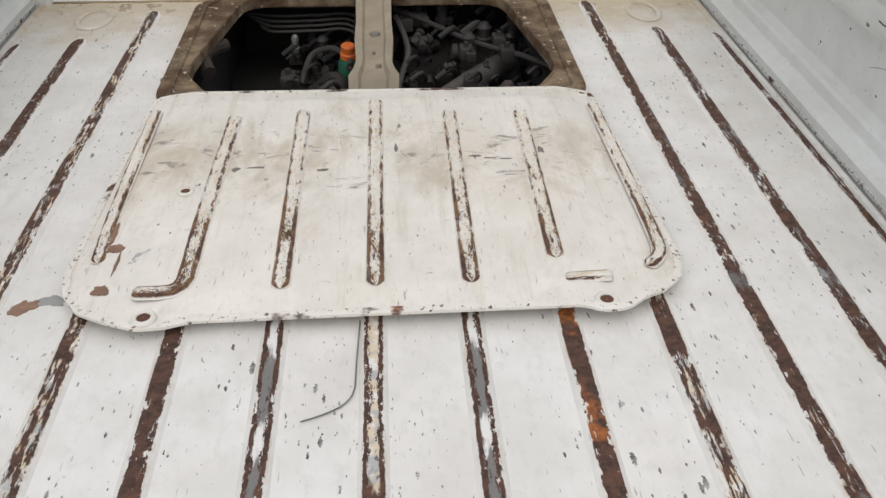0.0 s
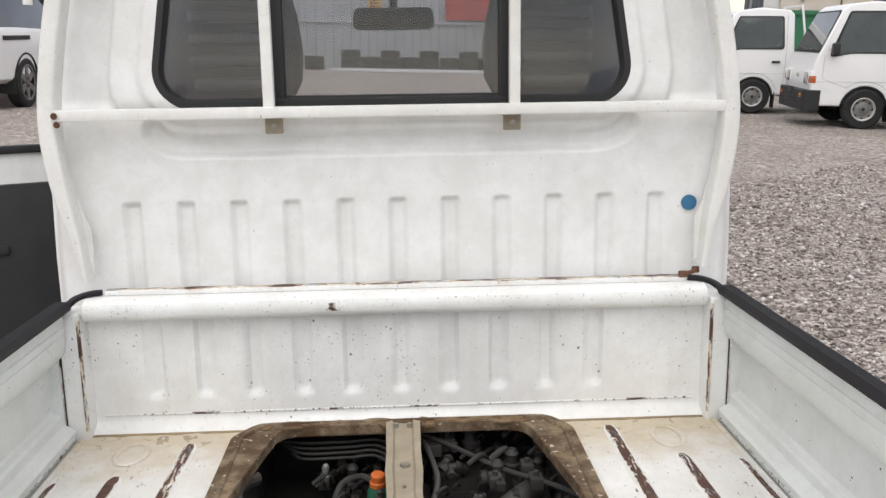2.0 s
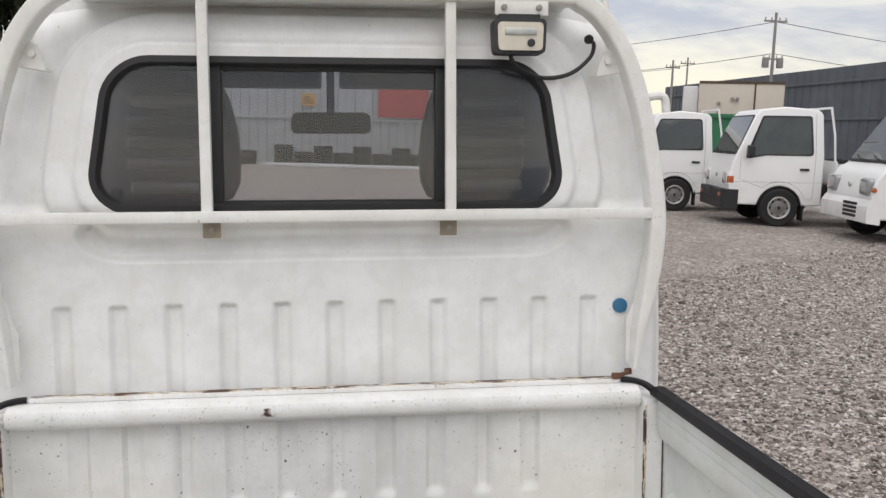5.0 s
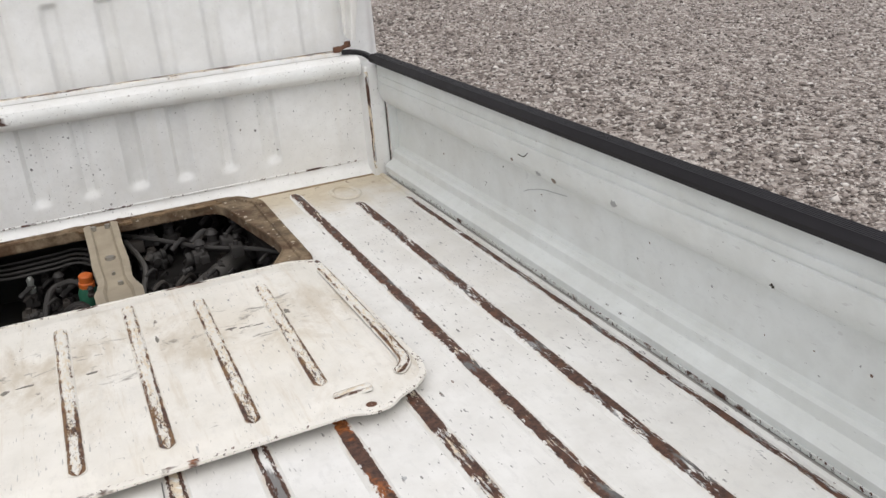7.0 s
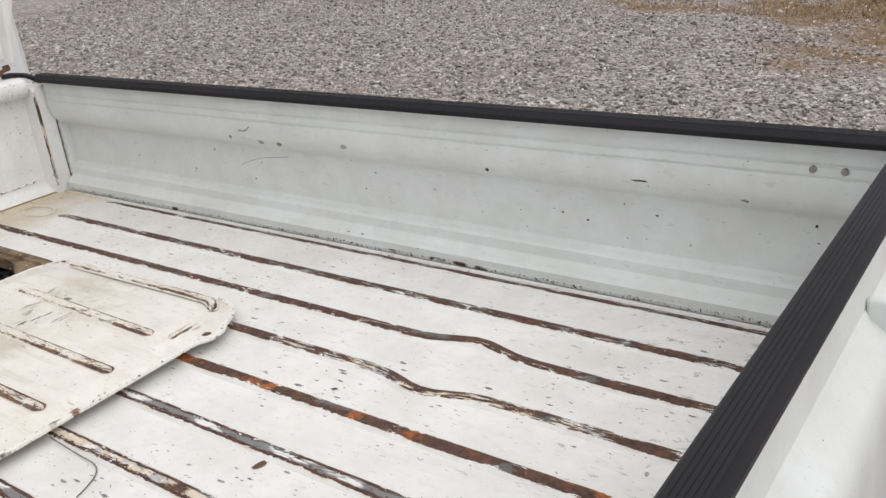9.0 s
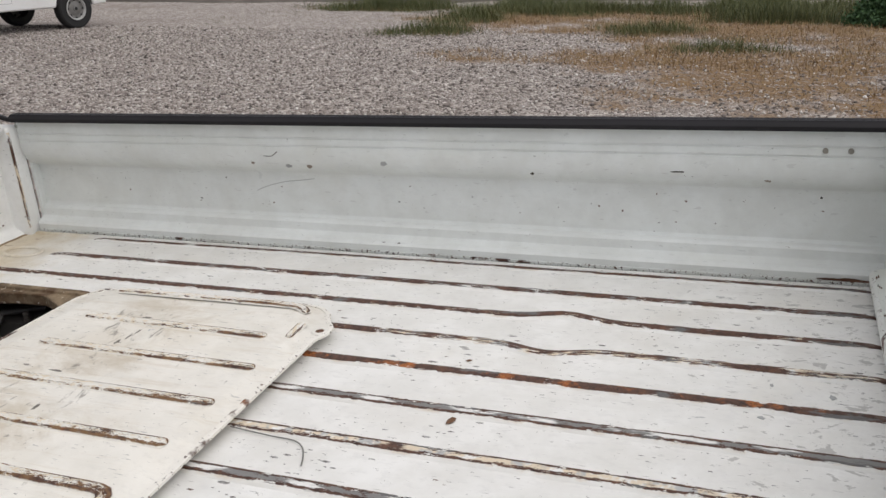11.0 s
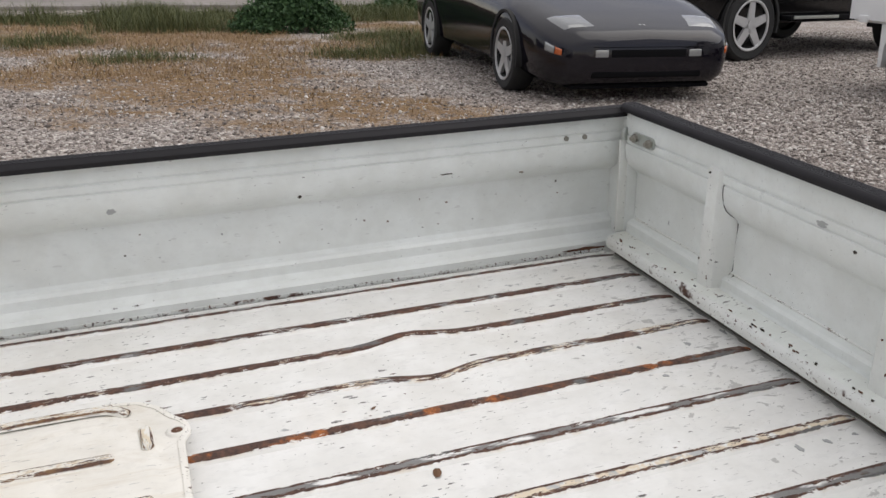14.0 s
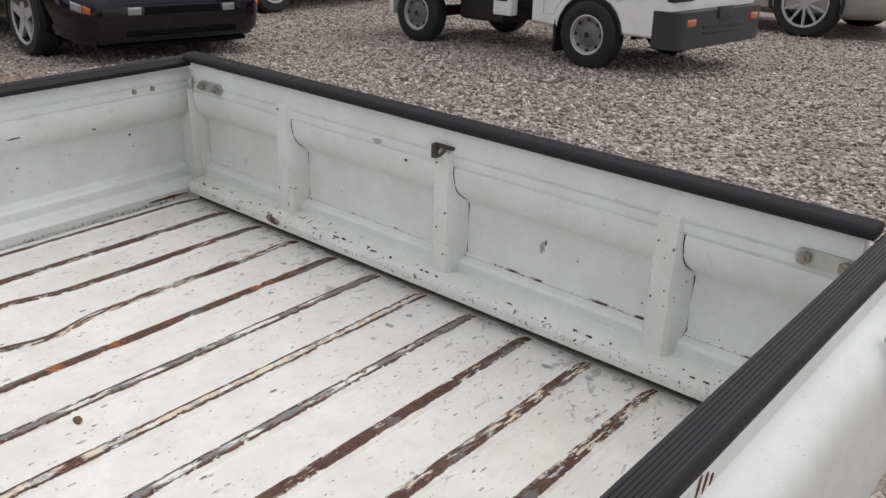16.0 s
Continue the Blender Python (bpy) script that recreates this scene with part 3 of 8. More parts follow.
def rib(k, x, y0, y1, mat, width=1.0, bend=0.0):
    """A pressed rib that fades out at both ends."""
    section = [(-0.0165, -0.0012), (-0.013, 0.0022), (-0.0095, 0.0044), (-0.004, 0.005), (0.004, 0.005), (0.0095, 0.0044), (0.013, 0.0022), (0.0165, -0.0012)]
    bm = bmesh.new()
    layer = bm.loops.layers.uv.verify()
    steps = 70
    rings = []
    for i in range(steps + 1):
        y = y0 + (y1 - y0) * i / steps
        end = min(i, steps - i)
        grow = (0.15, 0.75, 1.0)[min(end, 2)]
        if end == 0:
            y += 0.022 if i == 0 else -0.022
            y += -0.018 if i == 0 else 0.018
        ring = []
        for u, h in section:
            across = u * width * (0.55 if end == 0 else 1.0)
            ring.append((bm.verts.new((across + bulge(y, bend), y, h * grow)), u, y + k * 3.7))
        rings.append(ring)
    for a, b in zip(rings, rings[1:]):
        for j in range(len(section) - 1):
            four = (a[j], a[j + 1], b[j + 1], b[j])
            f = bm.faces.new([q[0] for q in four])
            for loop, q in zip(f.loops, four):
                loop[layer].uv = (q[1], q[2])
    ob = part("rib", bm, mat, floor_part)
    ob.location.x = x
    return ob


RIBS = [(1, 1.735, RIB_GREY, 0), (2, 1.885, RIB_SOLID, 0.022), (3, 1.41, RIB_PATCHY, -0.021), (4, 1.41, RIB_ORANGE, 0), (5, 1.41, RIB_EDGES_GREY, 0),
        (6, 1.41, RIB_EDGES, 0), (7, 1.41, RIB_EDGES_GREY, 0), (8, 1.41, RIB_SOLID, 0), (9, 1.41, RIB_PATCHY, 0), (10, 1.86, RIB_PATCHY, 0), (11, 1.72, RIB_SOLID, 0)]
for k, y1, mat, bend in RIBS:
    rib(k, (6 - k) * S, -0.019, y1, mat, 1.0, bend)
for k, x in ((13, 0.656), (14, -0.656)):
    rib(k, x, -0.024, 1.70, RIB_GREY, 0.55)

# pressed oval rings by the front corners and the cove along the front wall
for x in (-0.548, 0.548):
    bm = bmesh.new()
    ring = [(x + 0.030 * math.cos(a), 1.815 + 0.050 * math.sin(a), 0.001) for a in np.linspace(0, 2 * math.pi, 28)[:-1]]
    sweep(bm, ring, [(-0.006, 0), (-0.002, 0.003), (0.002, 0.003), (0.006, 0)], closed_line=True, closed_section=False)
    part("pressed_ring", bm, BED_PAINT, floor_part)
for s in (-1, 1):
    bm = bmesh.new()
    prism(bm, [(s * 0.664, 0.0), (s * 0.666, 0.005), (s * 0.674, 0.005), (s * 0.6755, -0.012), (s * 0.664, -0.012)], "y", -0.01, 1.89)
    part("drain_lip", bm, BED_PAINT, floor_part)
    bm = bmesh.new()
    box(bm, min(s * 0.676, s * 0.6845), max(s * 0.676, s * 0.6845), -0.01, 1.885, -0.010, 0.001)
    part("side_gap", bm, SEALANT, floor_part, "grey dusty gap along the side gate")

# hatch frame, brace and the bay below
bm = bmesh.new()
loops = []
for outline, r in ((HATCH, 0.05), (OPENING, 0.06)):
    pts = rounded(outline, r, 5)
    vs = [bm.verts.new((x, y, 0.010)) for x, y in pts]
    loops += [bm.edges.new((vs[i], vs[(i + 1) % len(vs)])) for i in range(len(vs))]
bmesh.ops.triangle_fill(bm, use_beauty=True, edges=loops)
out = bmesh.ops.extrude_face_region(bm, geom=list(bm.faces))
bmesh.ops.translate(bm, vec=(0, 0, -0.022), verts=[e for e in out["geom"] if isinstance(e, bmesh.types.BMVert)])
hatch = part("hatch_frame", bm, HATCH_FRAME, truck, "soiled brown steel rim round the open engine hatch", smooth=False)
bm = bmesh.new()
inner = [(x, y, 0.011) for x, y in rounded(OPENING, 0.06, 5)]
sweep(bm, inner, [(-0.002, -0.02), (0.001, -0.02), (0.002, 0.0), (0.0, 0.002), (-0.002, 0.0)], closed_line=True)
part("hatch_lip", bm, HATCH_FRAME, hatch, "soiled raised lip")
bm = bmesh.new()
gutter = [(x * 0.94, 1.66 + (y - 1.66) * 0.95, 0.0105) for x, y in rounded(HATCH, 0.03, 4)]
sweep(bm, gutter, [(-0.006, -0.002), (-0.003, 0.004), (0.003, 0.004), (0.006, -0.002)], closed_line=True)
part("gutter_bead", bm, HATCH_FRAME, hatch)

bm = bmesh.new()
brace = []
for y, w, z in ((1.90, 0.036, 0.016), (1.86, 0.036, 0.012), (1.80, 0.035, -0.004), (1.72, 0.037, -0.010), (1.66, 0.034, -0.012), (1.62, 0.033, -0.012), (1.59, 0.037, -0.012), (1.56, 0.045, -0.012), (1.50, 0.043, -0.008), (1.44, 0.041, 0.004)):
    brace.append([bm.verts.new((x, y, z + h)) for x, h in ((-w, -0.022), (-w, 0), (-w * 0.62, 0.004), (-w * 0.5, -0.004), (w * 0.5, -0.004), (w * 0.62, 0.004), (w, 0), (w, -0.022))])
for a, b in zip(brace, brace[1:]):
    for j in range(7):
        bm.faces.new((a[j], a[j + 1], b[j + 1], b[j]))
brace_part = part("hatch_brace", bm, HATCH_BRACE, truck, "tan pressed-steel brace across the hatch")
for x, y, z, r in ((-0.016, 1.885, 0.014, 0.007), (0.014, 1.885, 0.014, 0.007), (0.002, 1.745, -0.012, 0.012), (0.008, 1.60, -0.014, 0.006), (0.0, 1.66, -0.015, 0.004)):
    bm = bmesh.new()
    cyl(bm, (x, y, z), (0, 0, 1), r, 0.010, 8, r * 0.8)
    part("bolt", bm, BOLT, brace_part)

bay = None
for x0, x1, y0, y1, z0, z1 in ((-0.42, -0.40, 1.36, 2.18, -0.46, -0.012), (0.40, 0.42, 1.36, 2.18, -0.46, -0.012), (-0.42, 0.42, 1.34, 1.36, -0.46, -0.012), (-0.42, 0.42, 2.18, 2.20, -0.46, -0.03), (-0.42, 0.42, 1.96, 2.20, -0.03, -0.012), (-0.42, 0.42, 1.34, 2.20, -0.48, -0.46)):
    bm = bmesh.new()
    box(bm, x0, x1, y0, y1, z0, z1)
    if bay is None:
        bay = part("engine_bay", bm, ENGINE_DARK, truck, "dark oily engine bay under the hatch", smooth=False)
    else:
        part("bay_panel", bm, ENGINE_DARK, bay, smooth=False)

# engine under the hatch
rnd = random.Random(5)
bm = bmesh.new()
box(bm, -0.16, 0.34, 1.50, 2.02, -0.44, -0.20, 0.03)
engine = part("engine", bm, ENGINE_DARK, truck, "dark dusty engine with hoses and castings")
for dims in ((0.06, 0.36, 1.86, 2.10, -0.30, -0.13, 0.02), (-0.12, 0.06, 1.78, 1.96, -0.30, -0.15, 0.02), (-0.36, -0.14, 1.90, 2.14, -0.36, -0.20, 0.03)):
    bm = bmesh.new()
    box(bm, *dims)
    part("block", bm, ENGINE_DARK, engine)
for i in range(210):
    x, y = rnd.uniform(-0.19, 0.35), rnd.uniform(1.60, 2.08)
    z = -0.20 + 0.13 * rnd.random() + 0.05 * (x > 0.05)
    z = min(z, -0.05)
    bm = bmesh.new()
    r = rnd.uniform(0.005, 0.017)
    axis = rnd.choice(((0, 0, 1), (1, 0, 0.2), (0, 1, 0.3), (0.5, 0.5, 0.6)))
    kind = i % 3
    if kind == 0:
        lathe(bm, [(0.0, -r * 1.3), (r, -r * 1.3), (r * 1.05, -r * 0.6), (r * 0.7, -r * 0.4), (r * 0.7, r * 0.6), (r * 0.95, r * 0.8), (r * 0.5, r * 1.4), (0.0, r * 1.4)], (x, y, z), axis, 12)
    elif kind == 1:
        box(bm, x - r, x + r, y - r * 1.4, y + r * 1.4, z - r, z + r * 0.8, r * 0.25)
        cyl(bm, (x, y, z + r), (0, 0, 1), r * 0.4, r, 8)
    else:
        tube(bm, [(x, y, z), (x + r * 2, y + r, z + r), (x + r * 3, y + r * 3, z - r), (x + r * 2.5, y + r * 5, z - r * 3)], r * 0.42, 8)
    part(("bracket", "casting", "small_hose")[kind] if kind else "fitting", bm, rnd.choice((ENGINE_GREY, ENGINE_DARK, ENGINE_DARK, HOSE, HOSE)), engine)
for k, (dx, dz) in enumerate(((0, 0), (0.004, 0.014), (0.0, 0.027), (-0.01, 0.040))):
    bm = bmesh.new()
    tube(bm, [(-0.31 + 0.02 * k, 1.975 + dx, -0.045 - dz * 0.5), (-0.22, 1.955 - 0.012 * k, -0.050 - dz * 0.5), (-0.12, 1.945 - 0.012 * k, -0.046 - dz * 0.5), (-0.05, 1.945 - 0.014 * k, -0.046 - dz * 0.5), (0.02, 1.90 - 0.02 * k, -0.07 - dz)], 0.0033, 8)
    part("hose", bm, HOSE, engine, "thin dusty rubber hose")
bm = bmesh.new()
tube(bm, [(0.035, 1.955, -0.035), (0.10, 1.895, -0.040), (0.20, 1.795, -0.050), (0.30, 1.70, -0.046), (0.38, 1.60, -0.05)], 0.0055, 8)
part("control_cable", bm, HOSE, engine)
bm = bmesh.new()
tube(bm, [(0.045, 1.93, -0.045), (0.062, 1.84, -0.055), (0.066, 1.76, -0.06), (0.048, 1.68, -0.08), (0.03, 1.58, -0.12)], 0.006, 8)
part("rubber_hose", bm, HOSE_GREY, engine)
bm = bmesh.new()
tube(bm, [(0.06, 1.54, -0.12), (0.12, 1.625, -0.105), (0.173, 1.69, -0.10), (0.245, 1.78, -0.10), (0.275, 1.82, -0.11), (0.29, 1.84, -0.16)], 0.023, 14)
part("air_pipe", bm, HOSE_GREY, engine, "fat grey air pipe")
bm = bmesh.new()
tube(bm, [(-0.10, 1.66, -0.13), (-0.075, 1.71, -0.11), (-0.085, 1.77, -0.12), (-0.12, 1.82, -0.16)], 0.020, 12)
for q in range(6):
    cyl(bm, (-0.098 + 0.004 * q, 1.665 + 0.012 * q, -0.128 + 0.003 * q), (0.3, 0.9, 0.1), 0.026, 0.006, 14)
part("ribbed_pipe", bm, HOSE, engine)
bm = bmesh.new()
tube(bm, [(-0.20, 1.60, -0.20), (-0.12, 1.63, -0.18), (-0.03, 1.61, -0.17), (0.06, 1.62, -0.19)], 0.026, 12)
part("intake_pipe", bm, HOSE_GREY, engine)
bm = bmesh.new()
tube(bm, [(-0.15, 1.76, -0.12), (-0.13, 1.82, -0.085), (-0.09, 1.845, -0.08), (-0.06, 1.83, -0.09)], 0.007, 8)
part("rubber_hose", bm, HOSE, engine)
bm = bmesh.new()
lathe(bm, [(0, -0.05), (0.020, -0.05), (0.021, 0.0), (0.017, 0.012), (0.0, 0.012)], (-0.056, 1.815, -0.100), (0.05, -0.1, 1), 14)
bottle = part("oil_filler", bm, GREEN_BOTTLE, engine, "dark green filler neck")
bm = bmesh.new()
lathe(bm, [(0, 0.0), (0.0165, 0.0), (0.0165, 0.010), (0.0145, 0.012), (0.0150, 0.026), (0.012, 0.029), (0, 0.029)], (-0.0555, 1.814, -0.087), (0.05, -0.1, 1), 14)
part("filler_cap", bm, ORANGE, bottle, "bright orange filler cap")
bm = bmesh.new()
lathe(bm, [(0, 0), (0.009, 0), (0.010, 0.012), (0.006, 0.015), (0.008, 0.03), (0.005, 0.036), (0, 0.036)], (-0.166, 1.845, -0.085), (0.1, -0.1, 1), 10)
part("sensor", bm, ZINC, engine, "bright metal sensor")
bm = bmesh.new()
tube(bm, [(-0.30, 1.62, -0.03), (-0.315, 1.66, -0.02), (-0.31, 1.71, -0.022), (-0.29, 1.75, -0.03)], 0.014, 10)
part("silver_duct", bm, ENGINE_GREY, engine)

# ---- gates ----
INNER = [(0.684, -0.004), (0.682, 0.022), (0.688, 0.029), (0.699, 0.034), (0.705, 0.039), (0.7065, 0.056), (0.711, 0.061), (0.720, 0.064), (0.7235, 0.070), (0.7245, 0.158),
         (0.722, 0.1645), (0.714, 0.170), (0.703, 0.177), (0.693, 0.187), (0.687, 0.201), (0.6845, 0.219), (0.6845, 0.2325), (0.687, 0.2338), (0.687, 0.2362), (0.6845, 0.2375), (0.6845, 0.2495), (0.687, 0.2508), (0.687, 0.2532), (0.6845, 0.2545), (0.6845, 0.292)]
OUTER = [(0.699, 0.292), (0.7025, 0.284), (0.7035, 0.262), (0.7065, 0.2575), (0.711, 0.254), (0.728, 0.240), (0.736, 0.229), (0.741, 0.212), (0.743, 0.19), (0.744, 0.12), (0.743, 0.05), (0.738, 0.01), (0.730, -0.03), (0.700, -0.03), (0.690, -0.012)]


def edge_cap(centre, w=0.036, lo=0.283, hi=0.3005, n=6):
    """Outline of the ribbed rubber along a gate's top."""
    out = [(centre - w / 2, lo), (centre - w / 2 - 0.001, lo + 0.008), (centre - w / 2 + 0.002, hi - 0.005), (centre - w / 2 + 0.006, hi - 0.0012)]
    pitch = (w - 0.012) / n
    for i in range(n):
        x = centre - w / 2 + 0.006 + pitch * i
        out += [(x + pitch * 0.10, hi), (x + pitch * 0.55, hi), (x + pitch * 0.65, hi - 0.0008), (x + pitch * 0.98, hi - 0.0008)]
    out += [(centre + w / 2 - 0.005, hi - 0.0012), (centre + w / 2 - 0.001, hi - 0.006), (centre + w / 2, lo + 0.006), (centre + w / 2 - 0.001, lo)]
    return out


def side_gate(s):
    bm = bmesh.new()
    prism(bm, [(s * x, z) for x, z in INNER + OUTER], "y", -0.046, 1.892)
    gate = part("side_gate", bm, GATE_PAINT, truck, "greenish-white pressed-steel side gate, lightly scuffed")
    gate.data.set_sharp_from_angle(angle=radians(24))
    bm = bmesh.new()
    prism(bm, [(s * x, z) for x, z in edge_cap(0.686)], "y", -0.052, 1.894)
    part("rubber_edge", bm, RUBBER, gate, "black ribbed rubber edge strip")
    bm = bmesh.new()
    prism(bm, [(s * 0.658, 0.0), (s * 0.658, 0.20), (s * 0.664, 0.225), (s * 0.664, 0.276), (s * 0.735, 0.276), (s * 0.735, 0.0)], "y", -0.080, -0.040)
    part("corner_flange", bm, GATE_PAINT, gate, smooth=False)
    bm = bmesh.new()
    box(bm, min(s * 0.660, s * 0.666), max(s * 0.660, s * 0.666), -0.042, -0.022, 0.048, 0.238, 0.002)
    part("corner_fold", bm, GATE_WORN, gate)
    bm = bmesh.new()
    prism(bm, [(s * 0.704, 0.0), (s * 0.704, 0.262), (s * 0.735, 0.262), (s * 0.735, 0.0)], "y", 1.889, 1.8975)
    part("front_flange", bm, GATE_PAINT, gate, smooth=False)
    for y in (0.11, 0.95, 1.75):
        bm = bmesh.new()
        tube(bm, [(s * 0.728, y, 0.252), (s * 0.740, y, 0.250), (s * 0.750, y, 0.232), (s * 0.752, y, 0.212)], 0.008, 10)
        part("rope_hook", bm, GATE_PAINT, gate)
    for y in (0.045, 0.085):
        bm = bmesh.new()
        cyl(bm, (s * 0.6855, y, 0.246), (1, 0, 0), 0.005, 0.008, 10, bevel=0.001)
        part("rivet", bm, BOLT, gate)
    return gate


for s in (1, -1):
    side_gate(s)

TAIL_IN = [(-0.056, -0.006), (-0.052, 0.017), (-0.005, 0.0205), (-0.001, 0.025), (-0.001, 0.038), (-0.003, 0.043), (-0.016, 0.047), (-0.043, 0.049), (-0.0455, 0.053), (-0.046, 0.066), (-0.050, 0.071), (-0.059, 0.075), (-0.0615, 0.082),
           (-0.062, 0.166), (-0.059, 0.173), (-0.051, 0.180), (-0.041, 0.189), (-0.034, 0.203), (-0.031, 0.220), (-0.031, 0.2325), (-0.0335, 0.2338), (-0.0335, 0.2362), (-0.031, 0.2375), (-0.031, 0.2495), (-0.0335, 0.2508), (-0.0335, 0.2532), (-0.031, 0.2545), (-0.031, 0.303)]
TAIL_OUT = [(-0.050, 0.303), (-0.0545, 0.290), (-0.0575, 0.250), (-0.0615, 0.245), (-0.064, 0.241), (-0.084, 0.226), (-0.0915, 0.216), (-0.095, 0.202), (-0.0965, 0.18), (-0.0965, 0.03), (-0.093, 0.010), (-0.082, -0.012), (-0.064, -0.014)]
SILL_PAINT = paint_material("chipped_sill_paint", (0.74, 0.765, 0.73), 1.2, 0.22, 0.2, (0.55, 0.50, 0.40), coat=0.2)
bm = bmesh.new()
prism(bm, TAIL_IN + TAIL_OUT, "x", -0.657, 0.657)
tailgate = part("tailgate", bm, GATE_PAINT, truck, "closed greenish-white tailgate with three stiffening posts")
tailgate.data.set_sharp_from_angle(angle=radians(24))
bm = bmesh.new()
sill_line = [(-0.65 + 1.30 * i / 80, 0.0, 0.0) for i in range(81)]
sweep(bm, sill_line, [(0.004, 0.0198), (0.0, 0.0225), (-0.0006, 0.034), (0.0006, 0.041), (0.005, 0.0460), (0.016, 0.0490), (0.040, 0.0508), (0.040, 0.047), (0.012, 0.040)])
part("sill_plate", bm, SILL_PAINT, tailgate, "chipped white sill along the tailgate's foot")
EDGE_CHIPS = rib_material("edge_chips", (0.76, 0.775, 0.755), "solid", 0.2, 1.75, plain=True)
FOOT_CHIPS = rib_material("foot_chips", (0.70, 0.72, 0.70), "solid", 0.1, 1.5, plain=True)
bm = bmesh.new()
sweep(bm, [(-0.65 + 1.30 * i / 80, 0.0008, 0.0372) for i in range(81)], [(0.0008, -0.012), (-0.0006, -0.003), (0.0004, 0.0042), (0.005, 0.0092), (0.004, 0.004), (0.002, -0.012)], uv=True)
part("worn_edge", bm, EDGE_CHIPS, tailgate, "edge chipped to rust")
bm = bmesh.new()
sweep(bm, [(-0.645 + 1.29 * i / 80, -0.0598, 0.0768) for i in range(81)], [(-0.0012, -0.0012), (-0.0016, 0.0010), (0.0006, 0.0022), (0.001, -0.001)], uv=True)
part("panel_fold", bm, EDGE_CHIPS, tailgate, "lower fold with fine rust chips")
bm = bmesh.new()
prism(bm, edge_cap(-0.0390, 0.037, 0.2955, 0.311, 6), "x", -0.667, 0.667)
part("rubber_edge", bm, RUBBER, tailgate, "black ribbed rubber edge strip")
bm = bmesh.new()
box(bm, -0.662, 0.662, -0.050, -0.024, -0.010, 0.014, 0.003)
part("gap_seal", bm, SOIL_DARK, truck, "grime packed in the gap at the floor's rear edge")


def gate_post(x):
    """A folded post with a bellied side flange."""
    bm = bmesh.new()
    w = 0.018
    rows = [(0.049, -0.023), (0.058, -0.0235), (0.15, -0.0245), (0.22, -0.0255), (0.256, -0.0265), (0.262, -0.034)]
    rings = []
    for z, y in rows:
        back = -0.064 if z < 0.16 else -0.048
        rings.append([bm.verts.new(p) for p in ((x - w - 0.012, back, z), (x - w - 0.002, y - 0.006, z), (x - w + 0.004, y, z), (x + w - 0.004, y, z), (x + w + 0.002, y - 0.006, z), (x + w + 0.012, back, z))])
    for a, b in zip(rings, rings[1:]):
        for j in range(5):
            bm.faces.new((a[j], a[j + 1], b[j + 1], b[j]))
    bm.faces.new(rings[0][::-1])
    bm.faces.new(rings[-1])
    post = part("gate_post", bm, GATE_WORN, tailgate)
    post.data.set_sharp_from_angle(angle=radians(24))
    # dark open seam along the flange
    bm = bmesh.new()
    tube(bm, [(x - w - 0.0035, -0.0318, 0.234), (x - w - 0.0035, -0.0318, 0.218), (x - w - 0.005, -0.040, 0.191), (x - w - 0.0105, -0.058, 0.1745), (x - w - 0.0125, -0.0625, 0.165), (x - w - 0.0125, -0.0625, 0.090), (x - w - 0.010, -0.059, 0.076), (x - w - 0.004, -0.044, 0.056)], 0.0013, 5)
    part("seam", bm, SEAL, post)
    return post


for x in (0.371, -0.022, -0.419):
    gate_post(x)
for s, x in ((1, 0.592), (-1, -0.620)):
    bm = bmesh.new()
    prism(bm, rounded([(x - 0.036, 0.241), (x + 0.036, 0.241), (x + 0.036, 0.263), (x - 0.036, 0.263)], 0.010, 4), "y", -0.0315, -0.027)
    latch = part("latch_plate", bm, ZINC, tailgate, "zinc latch plate with two bolts")
    for dx in (-0.024, 0.024):
        bm = bmesh.new()
        cyl(bm, (x + dx, -0.024, 0.252), (0, 1, 0), 0.0085, 0.008, 6, bevel=0.001)
        cyl(bm, (x + dx, -0.019, 0.252), (0, 1, 0), 0.004, 0.008, 8)
        part("bolt", bm, BOLT, latch)
    bm = bmesh.new()
    cyl(bm, (s * 0.655, -0.030, 0.252), (1, 0.5, 0), 0.013, 0.006, 14, bevel=0.001)
    part("latch_washer", bm, ZINC, tailgate)
bm = bmesh.new()
box(bm, -0.044, -0.004, -0.036, -0.024, 0.262, 0.267, 0.001)
box(bm, -0.014, -0.004, -0.033, -0.020, 0.244, 0.267, 0.001)
tube(bm, [(-0.034, -0.022, 0.266), (-0.034, -0.014, 0.260), (-0.024, -0.014, 0.252), (-0.014, -0.020, 0.254)], 0.0028, 6)
part("chain_hook", bm, ENGINE_GREY, tailgate, "small dark steel hook")
for x in (0.298, ):
    bm = bmesh.new()
    box(bm, x - 0.0065, x + 0.0065, -0.092, -0.058, 0.222, 0.262, 0.006, seg=4)
    part("rope_hook", bm, GATE_PAINT, tailgate)

# ---- front wall of the bed ----
def smooth(v, a, b):
    t = max(0.0, min(1.0, (v - a) / (b - a)))
    return t * t * (3 - 2 * t)


def sheet(nx, nz, place, keep=None):
    """A fine sheet over the unit square; place(u, v) gives a point."""
    bm = bmesh.new()
    rows = [[bm.verts.new(place(i / nx, j / nz)) for i in range(nx + 1)] for j in range(nz + 1)]
    for j in range(nz):
        for i in range(nx):
            quad = (rows[j][i], rows[j][i + 1], rows[j + 1][i + 1], rows[j + 1][i])
            if keep is None or keep(sum((v.co for v in quad), Vector()) / 4):
                bm.faces.new(quad)
    for v in [v for v in bm.verts if not v.link_faces]:
        bm.verts.remove(v)
    return bm


